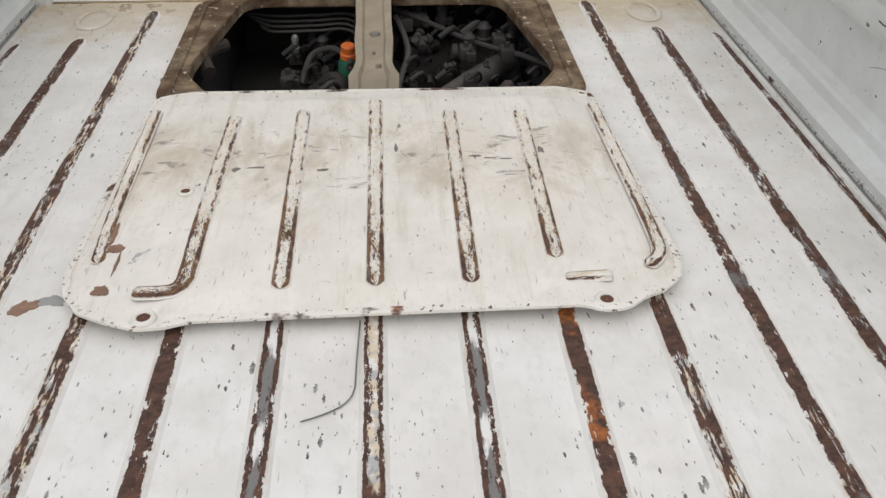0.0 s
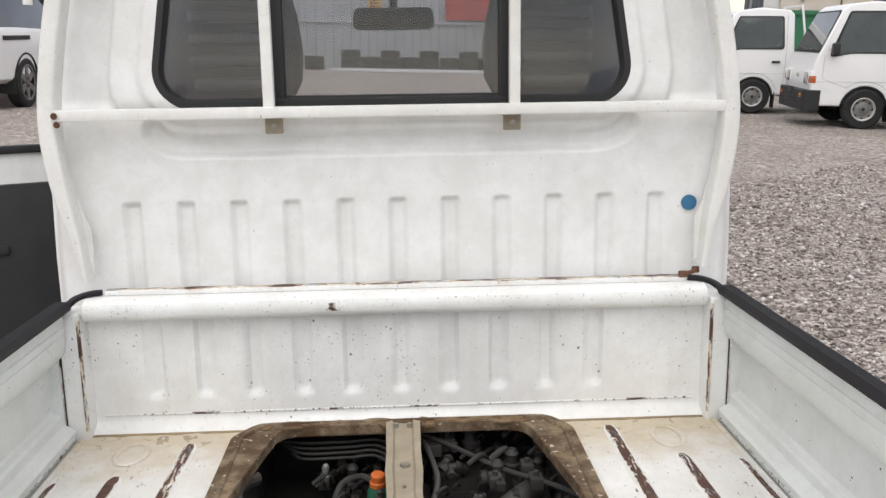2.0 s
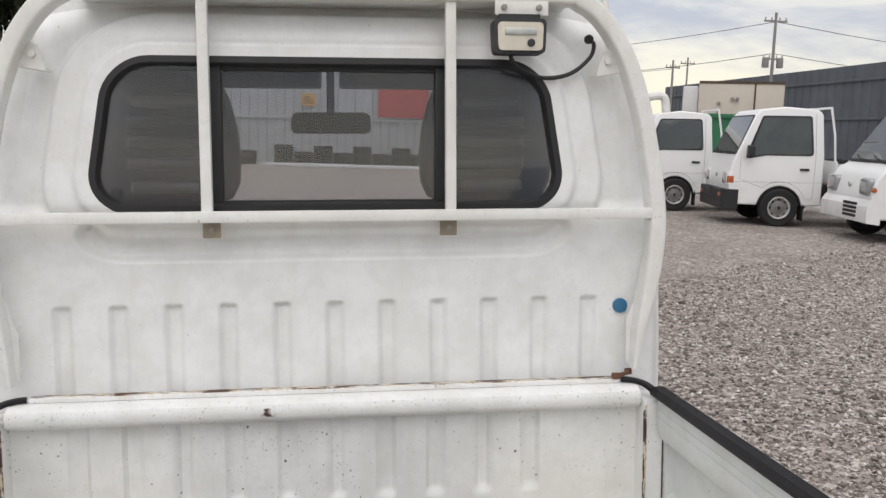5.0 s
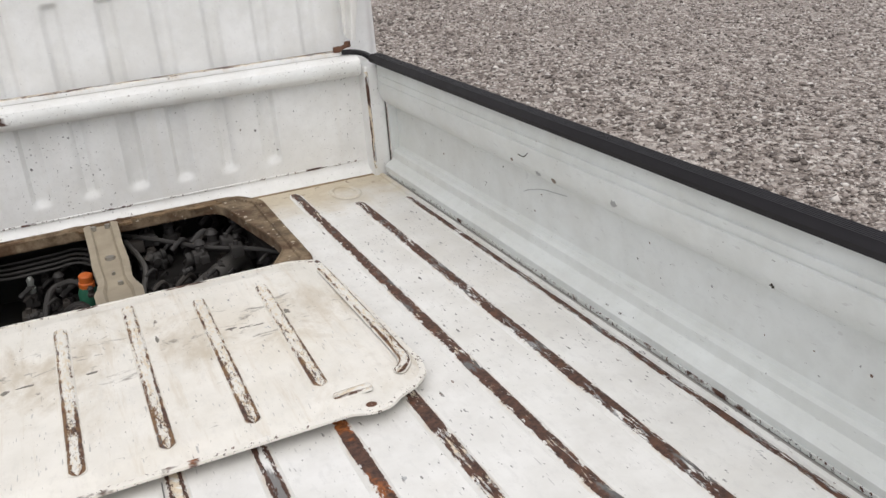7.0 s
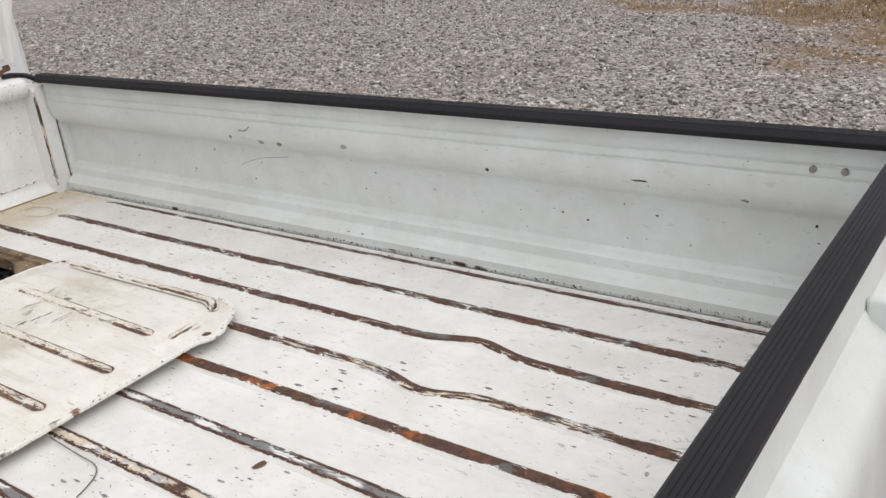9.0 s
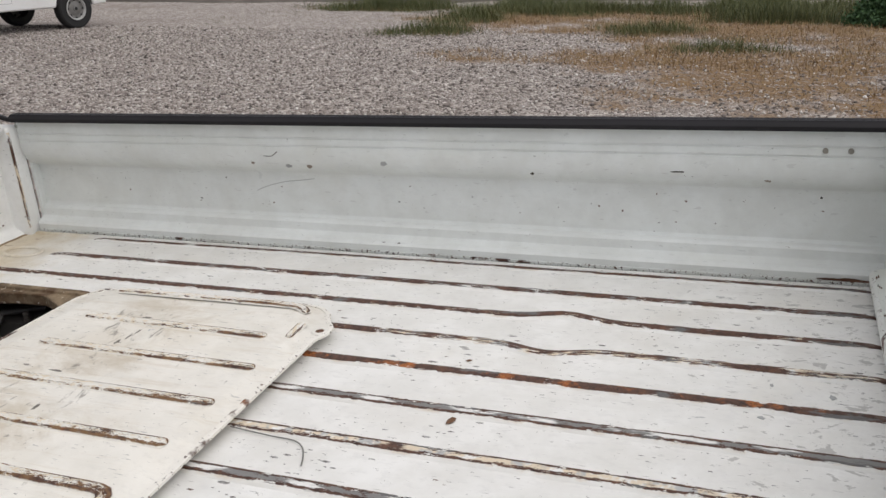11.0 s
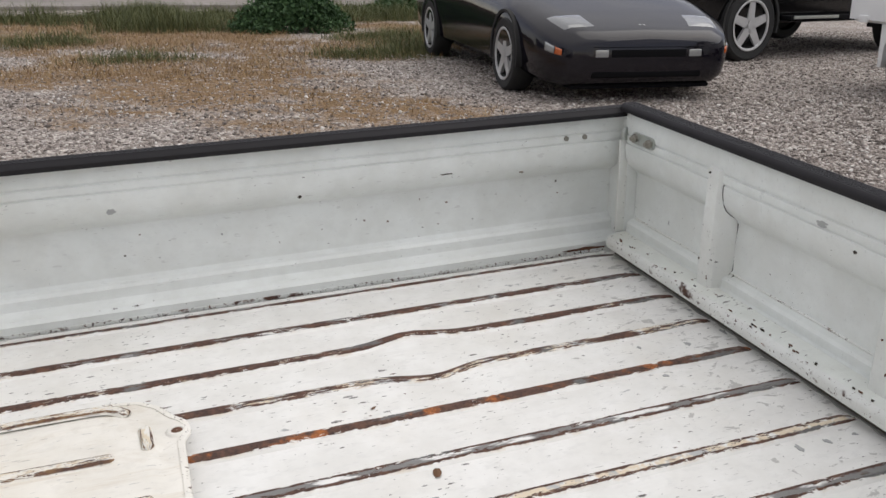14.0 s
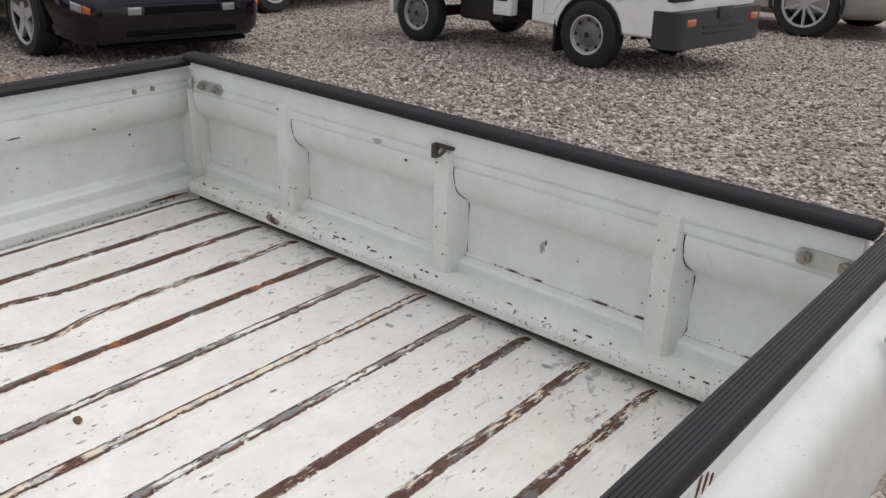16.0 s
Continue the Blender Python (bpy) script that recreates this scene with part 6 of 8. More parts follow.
steps = sorted({*(round(v, 3) for v in np.linspace(-12, 22, 171)), *(round(v, 2) for v in np.geomspace(12, 420, 18) * -1), *(round(v, 2) for v in np.geomspace(22, 420, 16))})
me = bpy.data.meshes.new("ground")
n = len(steps)
verts = [(x, y, ground_z(x, y)) for y in steps for x in steps]
me.from_pydata(verts, [], [(j * n + i, j * n + i + 1, (j + 1) * n + i + 1, (j + 1) * n + i) for j in range(n - 1) for i in range(n - 1)])
layer = me.attributes.new("growth", "FLOAT_COLOR", "POINT")
tint = np.ones((len(verts), 4), np.float32)
for i, (x, y, z) in enumerate(verts):
    near = abs(x) < 30 and abs(y) < 30
    tint[i, 0], tint[i, 1] = (dry(x, y), green(x, y)) if near else (0, 0)
layer.data.foreach_set("color", tint.ravel())
me.shade_smooth()

m, nt, b = material("crushed_gravel")
v = coords(nt)
wob = noise_fac(nt, v, 30, 2, 0.5)
cells = voronoi(nt, v, 34)
fine = voronoi(nt, v, 85)
pick = axes(nt, cells.outputs["Color"])[0]
pick2 = axes(nt, fine.outputs["Color"])[1]
c = ramp(nt, pick, [(0.0, (0.15, 0.125, 0.108)), (0.3, (0.31, 0.265, 0.235)), (0.65, (0.45, 0.395, 0.355)), (1.0, (0.72, 0.66, 0.61))])
c2 = ramp(nt, pick2, [(0.0, (0.085, 0.068, 0.058)), (0.5, (0.31, 0.260, 0.228)), (1.0, (0.72, 0.66, 0.61))])
c = mix(nt, step(nt, noise_fac(nt, v, 5, 3, 0.6), 0.42, 0.60), c, c2)
c = mix(nt, step(nt, noise_fac(nt, v, 0.55, 4, 0.6), 0.48, 0.70), c, mix(nt, 0.5, c, (0.25, 0.205, 0.175)))
att = nt.nodes.new("ShaderNodeAttribute")
att.attribute_name = "growth"
grow = axes(nt, att.outputs["Vector"])
thick = noise_fac(nt, v, 14, 4, 0.7)
c = mix(nt, calc(nt, "MULTIPLY", grow[0], step(nt, thick, 0.26, 0.54)), c, mix(nt, pick2, (0.15, 0.085, 0.036), (0.32, 0.20, 0.09)))
c = mix(nt, calc(nt, "MULTIPLY", grow[1], step(nt, thick, 0.35, 0.60)), c, mix(nt, pick2, (0.10, 0.075, 0.045), (0.13, 0.125, 0.06)))
put(nt, b["Base Color"], c)
put(nt, b["Roughness"], 0.9)
h = calc(nt, "ADD", calc(nt, "MULTIPLY", cells.outputs["Distance"], -1.0), calc(nt, "MULTIPLY", fine.outputs["Distance"], -0.5))
put(nt, b["Normal"], relief(nt, h, 0.9, 0.03))
me.materials.append(m)
tagged(new("ground", me), "wide lot of crushed grey-brown gravel", "ground", kind="structure")

# loose stones on the side of the lot that the camera looks over
gen = np.random.default_rng(3)
STONES = 190000
base = np.array([(1, 0, 0), (-1, 0, 0), (0, 1, 0), (0, -1, 0), (0, 0, 1), (0, 0, -1)], float)
tris = np.array([(0, 2, 4), (2, 1, 4), (1, 3, 4), (3, 0, 4), (2, 0, 5), (1, 2, 5), (3, 1, 5), (0, 3, 5)])
far = gen.random(STONES)
sx = 1.5 + 8.0 * far**1.05
sy = gen.uniform(-1, 1, STONES) * (4.5 + 0.75 * sx) + 0.6
rear = gen.random(STONES) < 0.33
sx = np.where(rear, gen.uniform(-2.2, 4.5, STONES), sx)
sy = np.where(rear, -1.6 - 6.6 * gen.random(STONES) ** 1.1, sy)
bare = np.array([x < 4 or k > 0.7 * dry(x, y) for x, y, k in zip(sx, sy, gen.random(STONES))])
sx, sy = sx[bare], sy[bare]
STONES = len(sx)
size = 0.006 + 0.010 * gen.random(STONES) ** 2 + 0.007 * (gen.random(STONES) > 0.94)
sz = np.array([ground_z(x, y) for x, y in zip(sx, sy)])
turn = gen.uniform(0, 2 * np.pi, STONES)
shape = base[None] * gen.uniform(0.55, 1.35, (STONES, 6, 1)) * size[:, None, None] * np.array([1.15, 0.9, 0.62])
shape += gen.normal(0, 0.22, (STONES, 6, 3)) * size[:, None, None]
cs, sn = np.cos(turn)[:, None], np.sin(turn)[:, None]
pos = np.stack([shape[..., 0] * cs - shape[..., 1] * sn + sx[:, None], shape[..., 0] * sn + shape[..., 1] * cs + sy[:, None], shape[..., 2] + (sz + size * 0.28)[:, None]], -1)
me = bpy.data.meshes.new("loose_gravel")
faces = (tris[None] + 6 * np.arange(STONES)[:, None, None]).reshape(-1, 3)
me.vertices.add(STONES * 6)
me.vertices.foreach_set("co", pos.astype(np.float32).ravel())
me.loops.add(faces.size)
me.loops.foreach_set("vertex_index", faces.ravel().astype(np.int32))
me.polygons.add(len(faces))
me.polygons.foreach_set("loop_start", np.arange(0, faces.size, 3, dtype=np.int32))
me.update()
m, nt, b = material("gravel_stones")
geo = nt.nodes.new("ShaderNodeNewGeometry")
c = ramp(nt, geo.outputs["Random Per Island"], [(0.0, (0.09, 0.075, 0.066)), (0.3, (0.27, 0.232, 0.207)), (0.62, (0.46, 0.405, 0.365)), (0.88, (0.68, 0.63, 0.58)), (1.0, (0.84, 0.80, 0.76))])
put(nt, b["Base Color"], mix(nt, noise_fac(nt, coords(nt), 160, 3, 0.6), mix(nt, 0.35, c, (0.12, 0.10, 0.09)), c))
put(nt, b["Roughness"], 0.88)
me.materials.append(m)
tagged(new("loose_gravel", me), "loose angular crushed stones in greys and browns", "gravel", kind="stuff")


def blades(name, spots, height, lean, mat, label, per=1):
    """Many thin bent grass blades."""
    vs, fs = [], []
    for x, y, k in spots:
        z = ground_z(x, y) - 0.01
        for _ in range(per):
            a, h = gen.uniform(0, 6.28), height * (0.30 + 0.95 * gen.random() ** 1.7) * k
            px, py = x + gen.normal(0, 0.09), y + gen.normal(0, 0.12)
            dx, dy, w = math.cos(a), math.sin(a), gen.uniform(0.0015, 0.0038)
            o, l = len(vs), lean * h * gen.uniform(0.3, 1.2)
            vs += [(px - dy * w, py + dx * w, z), (px + dy * w, py - dx * w, z), (px + dx * l * 0.4 + dy * w * 0.7, py + dy * l * 0.4 - dx * w * 0.7, z + h * 0.6), (px + dx * l * 0.4 - dy * w * 0.7, py + dy * l * 0.4 + dx * w * 0.7, z + h * 0.6), (px + dx * l, py + dy * l, z + h)]
            fs += [(o, o + 1, o + 2, o + 3), (o + 3, o + 2, o + 4)]
    me = bpy.data.meshes.new(name)
    me.from_pydata(vs, [], fs)
    me.materials.append(mat)
    return tagged(new(name, me), label, "grass", kind="stuff")


def leafy(name, low, high):
    m, nt, b = material(name)
    geo = nt.nodes.new("ShaderNodeNewGeometry")
    put(nt, b["Base Color"], mix(nt, geo.outputs["Random Per Island"], low, high))
    put(nt, b["Roughness"], 0.75)
    return m


GRASS = leafy("green_grass", (0.040, 0.055, 0.018), (0.150, 0.155, 0.055))
STRAW = leafy("withered_grass", (0.17, 0.095, 0.04), (0.36, 0.25, 0.12))
LEAVES = leafy("bush_leaves", (0.018, 0.05, 0.016), (0.055, 0.115, 0.035))
TREE_LEAVES = leafy("tree_leaves", (0.012, 0.025, 0.010), (0.040, 0.062, 0.022))
spots = []
while len(spots) < 11000:
    x, y = gen.uniform(7.2, 14.4), gen.uniform(-5.5, 8.5)
    g = green(x, y)
    if gen.random() < g**1.2 + 0.012:
        spots.append((x, y, (0.25 + 0.75 * g) * max(0.25, 0.85 + 1.1 * noise.noise((x * 2.3, y * 1.7, 4.0))) * (1.0 if x > 10.5 else 0.6)))
blades("grass", spots, 0.23, 0.9, GRASS, "rough green grass along the lot's edge", 8)
spots = []
while len(spots) < 9000:
    x, y = gen.uniform(4.2, 13.8), gen.uniform(-4.5, 8)
    if gen.random() < max(0.5 * dry(x, y) ** 2 * (1 if x > 6.6 else 0.25), 0.4 * green(x, y)):
        spots.append((x, y, 0.7))
blades("withered_grass", spots, 0.095, 1.5, STRAW, "withered brown grass over the gravel", 6)


def leaf_cloud(name, clumps, count, size, mat, parent, label):
    """Leaves spread over clumps (x, y, z, radius), uneven, with gaps."""
    vs, fs = [], []
    weights = np.array([c[3] ** 2 for c in clumps])
    for k in gen.choice(len(clumps), count, p=weights / weights.sum()):
        cx, cy, cz, r = clumps[k]
        d = gen.normal(0, 1, 3)
        d = d / np.linalg.norm(d) * r * gen.random() ** 0.35
        p = np.array((cx, cy, cz)) + d * (1, 1, 0.8)
        a, t = gen.normal(0, 1, 3), gen.normal(0, 1, 3)
        a /= np.linalg.norm(a)
        t = np.cross(a, t)
        t /= np.linalg.norm(t)
        s = size * gen.uniform(0.6, 1.3)
        o = len(vs)
        vs += [tuple(p), tuple(p + a * s * 0.5 + t * s * 0.3), tuple(p + a * s), tuple(p + a * s * 0.5 - t * s * 0.3)]
        fs.append((o, o + 1, o + 2, o + 3))
    me = bpy.data.meshes.new(name)
    me.from_pydata(vs, [], fs)
    me.materials.append(mat)
    ob = new(name, me)
    ob.parent = parent
    return tagged(ob, label)


BARK = simple("bark", (0.10, 0.075, 0.055), 0.9, 0.0, 0.4, 20, 0.6)


def bush(x, y, w, h):
    b0 = thing("bush", Matrix.Translation((x, y, ground_z(x, y))), "dense low dark green bush on the gravel", "bush")
    clumps = []
    for _ in range(90):
        a, q = gen.uniform(0, 6.28), gen.random() ** 0.5
        x0, y0 = math.cos(a) * q * w * 0.6, math.sin(a) * q * w
        top = h * (1 - q**2.2) * gen.uniform(0.75, 1.0)
        clumps.append((x0, y0, max(0.06, top - 0.08), gen.uniform(0.10, 0.19)))
    leaf_cloud("leaves", clumps, 16000, 0.048, LEAVES, b0, "small dark green leaves")
    for k in range(9):
        bm = bmesh.new()
        cx, cy, cz, r = clumps[k]
        tube(bm, [(cx * 0.2, cy * 0.2, -0.02), (cx * 0.6, cy * 0.6, cz * 0.6), (cx, cy, cz)], 0.008, 6)
        part("stem", bm, BARK, b0)
    return b0


bush(10.9, -1.30, 0.78, 0.62)
bush(13.4, -4.2, 1.2, 0.75)


def tree(x, y, height, spread):
    t = thing("tree", Matrix.Translation((x, y, ground_z(x, y))), "tall dense dark green tree behind the fence", "tree", "trees behind the fence")
    bm = bmesh.new()
    for a, b, ra, rb in (((0, 0, -0.1), (0.1, 0, height * 0.35), 0.22, 0.16), ((0.1, 0, height * 0.35), (0.0, 0.1, height * 0.75), 0.16, 0.06)):
        cyl(bm, (Vector(a) + Vector(b)) / 2, Vector(b) - Vector(a), ra, (Vector(b) - Vector(a)).length, 10, rb)
    part("trunk", bm, BARK, t)
    clumps = []
    for k in range(44):
        a = gen.uniform(0, 6.28)
        z = gen.uniform(0.25, 1.0)
        r = spread * (1.05 - 0.75 * abs(z - 0.5)) * gen.uniform(0.2, 0.95)
        clumps.append((math.cos(a) * r, math.sin(a) * r, z * height, gen.uniform(0.16, 0.30) * spread))
    for c in clumps[:8]:
        bm = bmesh.new()
        tube(bm, [(0, 0, c[2] * 0.6), (c[0] * 0.5, c[1] * 0.5, c[2] * 0.8), (c[0], c[1], c[2])], 0.04, 6)
        part("limb", bm, BARK, t)
    leaf_cloud("crown", clumps, 26000, 0.26, TREE_LEAVES, t, "dense dark leaves")
    return t


tree(-14.2, 33.0, 9.5, 4.2)
tree(-19.5, 36.0, 11.0, 5.0)
tree(-11.2, 34.5, 9.8, 4.0)

# ---- walls, slabs and fences round the lot ----
CONCRETE = simple("old_concrete", (0.25, 0.225, 0.205), 0.9, 0.0, 0.5, 3, 0.5)
STEEL_GREY = simple("weathered_blue_grey_sheet", (0.11, 0.125, 0.145), 0.6, 0.2, 0.4, 1.2, 0.2)
STEEL_LIGHT = simple("galvanised_sheet", (0.38, 0.39, 0.40), 0.55, 0.3, 0.25, 1.5, 0.2)
SHEET_RED = simple("red_sheet", (0.42, 0.06, 0.045), 0.6, 0.0, 0.2, 2, 0.2)
SHEET_WHITE = simple("white_sheet", (0.66, 0.66, 0.66), 0.6, 0.0, 0.15, 2, 0.2)
BROWN_BOARD = simple("brown_board", (0.10, 0.065, 0.045), 0.85, 0.0, 0.4, 6, 0.4)
POLE_GREY = simple("concrete_pole", (0.27, 0.26, 0.25), 0.85, 0.0, 0.2, 4, 0.2)
YELLOW = simple("faded_yellow_board", (0.55, 0.33, 0.10), 0.7, 0.0, 0.2, 6, 0.1)

bm = bmesh.new()
rnd = random.Random(2)
edge_line = [(14.3 + 0.35 * rnd.random() + (0.5 if y < 5.2 else -0.1), y) for y in np.linspace(-13, 14, 34)]
prism(bm, edge_line + [(21.9, 14), (21.9, -13)], "z", 0.10, 0.235)
tagged(link_mesh("concrete_pavement", bm, CONCRETE, smooth=False), "old pale concrete slab with a broken edge", "pavement", kind="structure")


def corrugated(name, a, b, height, pitch, mat, label, z0=0.1, depth=0.04, bands=()):
    """A standing sheet of ribbed steel from a to b, with rails."""
    a, b = Vector((*a, 0)), Vector((*b, 0))
    along, length = (b - a).normalized(), (b - a).length
    out = Vector((along.y, -along.x, 0))
    bm = bmesh.new()
    line, k = [], 0
    n = int(length / pitch)
    for i in range(n):
        s = i * pitch
        for t, d in ((0.0, 0), (0.42, 0), (0.50, depth), (0.92, depth)):
            line.append(a + along * (s + t * pitch) + out * d)
    lo = [bm.verts.new(p + Vector((0, 0, z0))) for p in line]
    hi = [bm.verts.new(p + Vector((0, 0, height))) for p in line]
    lo2 = [bm.verts.new(p - out * 0.12 + Vector((0, 0, z0))) for p in (line[0], line[-1])]
    hi2 = [bm.verts.new(p - out * 0.12 + Vector((0, 0, height))) for p in (line[0], line[-1])]
    for i in range(len(line) - 1):
        bm.faces.new((lo[i], lo[i + 1], hi[i + 1], hi[i]))
    bm.faces.new((lo2[0], lo[0], hi[0], hi2[0]))
    bm.faces.new((lo[-1], lo2[1], hi2[1], hi[-1]))
    bm.faces.new((lo2[1], lo2[0], hi2[0], hi2[1]))
    wall_ob = tagged(link_mesh(name, bm, mat, smooth=False), label, "wall", kind="structure")
    for z, m2 in bands:
        bm = bmesh.new()
        sweep(bm, [a + out * (depth + 0.04) + Vector((0, 0, z)), b + out * (depth + 0.04) + Vector((0, 0, z))], rect(0.06, 0.10, 0.01))
        part("rail", bm, m2, wall_ob)
    return wall_ob


# out = (along.y, -along.x): faces -x for a wall that runs towards -y
corrugated("wall_east", (20.6, 53.0), (20.6, 16.0), 4.45, 0.62, STEEL_GREY, "weathered blue-grey ribbed steel wall", bands=((2.35, STEEL_GREY), (3.85, STEEL_GREY)))
corrugated("wall_north", (-8.5, 28.6), (8.2, 28.6), 4.2, 0.55, STEEL_LIGHT, "grey ribbed steel yard wall", bands=((1.62, STEEL_LIGHT),))
corrugated("wall_west", (-26.0, 27.5), (-9.6, 27.5), 3.15, 0.8, SHEET_WHITE, "white ribbed steel fence", bands=((2.6, SHEET_WHITE),))
for x0, x1 in ((1.55, 3.15), (3.75, 5.3)):
    bm = bmesh.new()
    box(bm, x0, x1, 28.42, 28.54, 1.72, 4.1, 0.01)
    tagged(link_mesh("red_panel", bm, SHEET_RED), "faded red sheet panel fixed on the yard wall", "panel", "red wall panels")
bm = bmesh.new()
box(bm, -0.85, -0.42, 28.46, 28.54, 2.0, 2.38, 0.01)
sign = link_mesh("sign_board", bm, YELLOW)
tagged(sign, "small faded yellow board on the yard wall", "sign")
for k in range(3):
    bm = bmesh.new()
    box(bm, -0.78, -0.50 - 0.05 * k, 28.452, 28.459, 2.07 + 0.09 * k, 2.11 + 0.09 * k)
    part("writing_bar", bm, BROWN_BOARD, sign)
bm = bmesh.new()
sweep(bm, [(-1.9, 26.6, GROUND + 0.06), (2.9, 26.4, GROUND + 0.06)], rect(0.10, 0.10, 0.02))
tagged(link_mesh("white_beam", bm, SHEET_WHITE), "long white beam lying on the gravel", "beam")
tyre0 = None
for i in range(13):
    for j in range(2 + (i * 7) % 2 if i not in (0, 12) else 2):
        x, y, z = -2.45 + 0.60 * i + (0.5 if i > 0 else 0), 27.6 + 0.1 * (i % 3), GROUND + 0.11 + 0.20 * j + 0.0
        if tyre0 is None:
            bm = bmesh.new()
            lathe(bm, [(0.18, -0.09), (0.27, -0.10), (0.295, -0.06), (0.295, 0.06), (0.27, 0.10), (0.18, 0.09), (0.165, 0.0), (0.18, -0.09)], (0, 0, 0), (0, 0, 1), 20)
            tyre0 = tagged(link_mesh("old_tyre", bm, TYRE), "old black tyre stacked along the yard wall", "tyre", "tyres along the wall")
            tyre0.matrix_world = Matrix.Translation((x, y, z))
        else:
            copy_thing(tyre0, Matrix.Translation((x, y, z)))

# boards and hedge beyond the concrete
wall_boards = corrugated("fence_east", (22.2, 15.0), (22.2, -16.0), 1.75, 0.42, BROWN_BOARD, "dark brown board fence beyond the concrete", depth=0.03, bands=((1.5, BROWN_BOARD),))
hedge = thing("hedge", Matrix.Translation((21.3, -3.0, 0.18)), "low weedy hedge along the board fence", "hedge")
clumps = [(gen.uniform(-0.35, 0.35), gen.uniform(-9, 12), gen.uniform(0.15, 0.9), gen.uniform(0.25, 0.45)) for _ in range(60)]
leaf_cloud("leaves", clumps, 7000, 0.12, LEAVES, hedge, "dark green weeds")
for k in range(6):
    bm = bmesh.new()
    cx, cy, cz, r = clumps[k]
    tube(bm, [(cx, cy, -0.02), (cx + 0.02, cy, cz * 0.5), (cx, cy + 0.05, cz)], 0.01, 6)
    part("stem", bm, BARK, hedge)


def pole(x, y, h, arms, boxes):
    p = thing("utility_pole", Matrix.Translation((x, y, GROUND)), "grey concrete utility pole with crossarms and cables", "utility pole", "utility poles")
    bm = bmesh.new()
    cyl(bm, (0, 0, h / 2), (0, 0, 1), 0.085, h, 12, 0.055)
    part("mast", bm, POLE_GREY, p)
    for z, w in arms:
        bm = bmesh.new()
        box(bm, -w, w, -0.04, 0.04, z - 0.035, z + 0.035)
        for k in (-0.9, -0.35, 0.35, 0.9):
            cyl(bm, (w * k, 0, z + 0.10), (0, 0, 1), 0.025, 0.12, 8)
        part("crossarm", bm, POLE_GREY, p)
    for z, dx in boxes:
        bm = bmesh.new()
        cyl(bm, (dx, 0, z), (0, 0, 1), 0.14, 0.42, 12, bevel=0.03)
        part("transformer", bm, POLE_GREY, p)
    return p


pole(-13.0, 38.0, 6.9, ((6.3, 0.9), (5.8, 0.7)), ())
pole(18.4, 35.6, 6.5, ((6.15, 0.5), (4.6, 0.45)), ((4.45, -0.32), (4.45, 0.32)))
pole(18.6, 47.0, 5.4, ((5.0, 0.4),), ())
pole(24.0, 58.0, 6.6, ((6.2, 0.5),), ())
for a, b, sag in (((-13, 38, 6.5), (-45, 60, 6.5), 0.6), ((-13, 38, 6.0), (-4, 75, 6.5), 0.7), ((-13, 38, 6.5), (18.4, 75, 8), 1.0), ((18.4, 35.6, 6.3), (60, 45, 6.3), 0.9), ((18.4, 35.6, 5.0), (60, 46, 5.0), 0.8), ((18.4, 35.6, 6.3), (2, 60, 6.2), 0.7), ((18.4, 35.6, 5.0), (2, 60, 4.9), 0.7), ((18.6, 47, 5.1), (2, 66, 5.4), 0.5)):
    bm = bmesh.new()
    pts = [Vector(a).lerp(Vector(b), t) - Vector((0, 0, sag * 4 * t * (1 - t))) for t in np.linspace(0, 1, 13)]
    sweep(bm, pts, rect(0.022, 0.022, 0.005, 1))
    tagged(link_mesh("overhead_cable", bm, SEAL), "thin black overhead cable between utility poles", "cable", "overhead cables")

# box lorry body and green bin behind the row
CREAM = simple("cream_panel", (0.56, 0.51, 0.44), 0.6, 0.0, 0.15, 2, 0.1)
GREEN_BIN = simple("green_bin_paint", (0.03, 0.16, 0.075), 0.5, 0.0, 0.25, 4, 0.2)
lorry = thing("box_lorry", Matrix.Translation((13.0, 27.2, GROUND)) @ Matrix.Rotation(radians(-24), 4, "Z"), "cream box lorry body with a cooling unit", "lorry")
bm = bmesh.new()
box(bm, -1.25, 1.35, 0, 4.5, 0.95, 3.05, 0.03)
part("box_body", bm, CREAM, lorry)
bm = bmesh.new()
box(bm, -1.25, 1.35, -0.02, 0.0, 2.98, 3.06)
box(bm, 0.45, 0.50, -0.025, 0.0, 0.97, 3.0)
part("edge_trim", bm, BROWN_BOARD, lorry)
bm = bmesh.new()
box(bm, -1.75, -1.25, 0.2, 1.4, 2.0, 2.9, 0.08)
part("cooling_unit", bm, SHEET_WHITE, lorry)
for x, z in ((-0.62, 2.35), (-0.62, 2.05), (-0.05, 2.5), (-0.2, 2.5)):
    bm = bmesh.new()
    cyl(bm, (x, -0.04, z), (0, 1, 0), 0.06, 0.09, 12, bevel=0.015)
    part("lamp", bm, POLE_GREY, lorry)
bm = bmesh.new()
box(bm, -1.1, 1.1, 0.1, 4.4, 0.55, 0.95, 0.03)
part("subframe", bm, PLASTIC, lorry)
for x in (-0.95, 0.95):
    w = wheel(lorry, (0, 0, 0), 1 if x > 0 else -1, 0.40, 0.25, 8)
    w.matrix_local = Matrix.Translation((x, 1.2, 0.39)) @ Matrix.Rotation(radians(-90), 4, "Z")
    w = wheel(lorry, (0, 0, 0), 1 if x > 0 else -1, 0.40, 0.25, 8)
    w.matrix_local = Matrix.Translation((x, 3.7, 0.39)) @ Matrix.Rotation(radians(-90), 4, "Z")
bin_ob = thing("green_bin", Matrix.Translation((8.6, 18.6, GROUND - 0.02)), "dark green steel skip bin", "bin")
bm = bmesh.new()
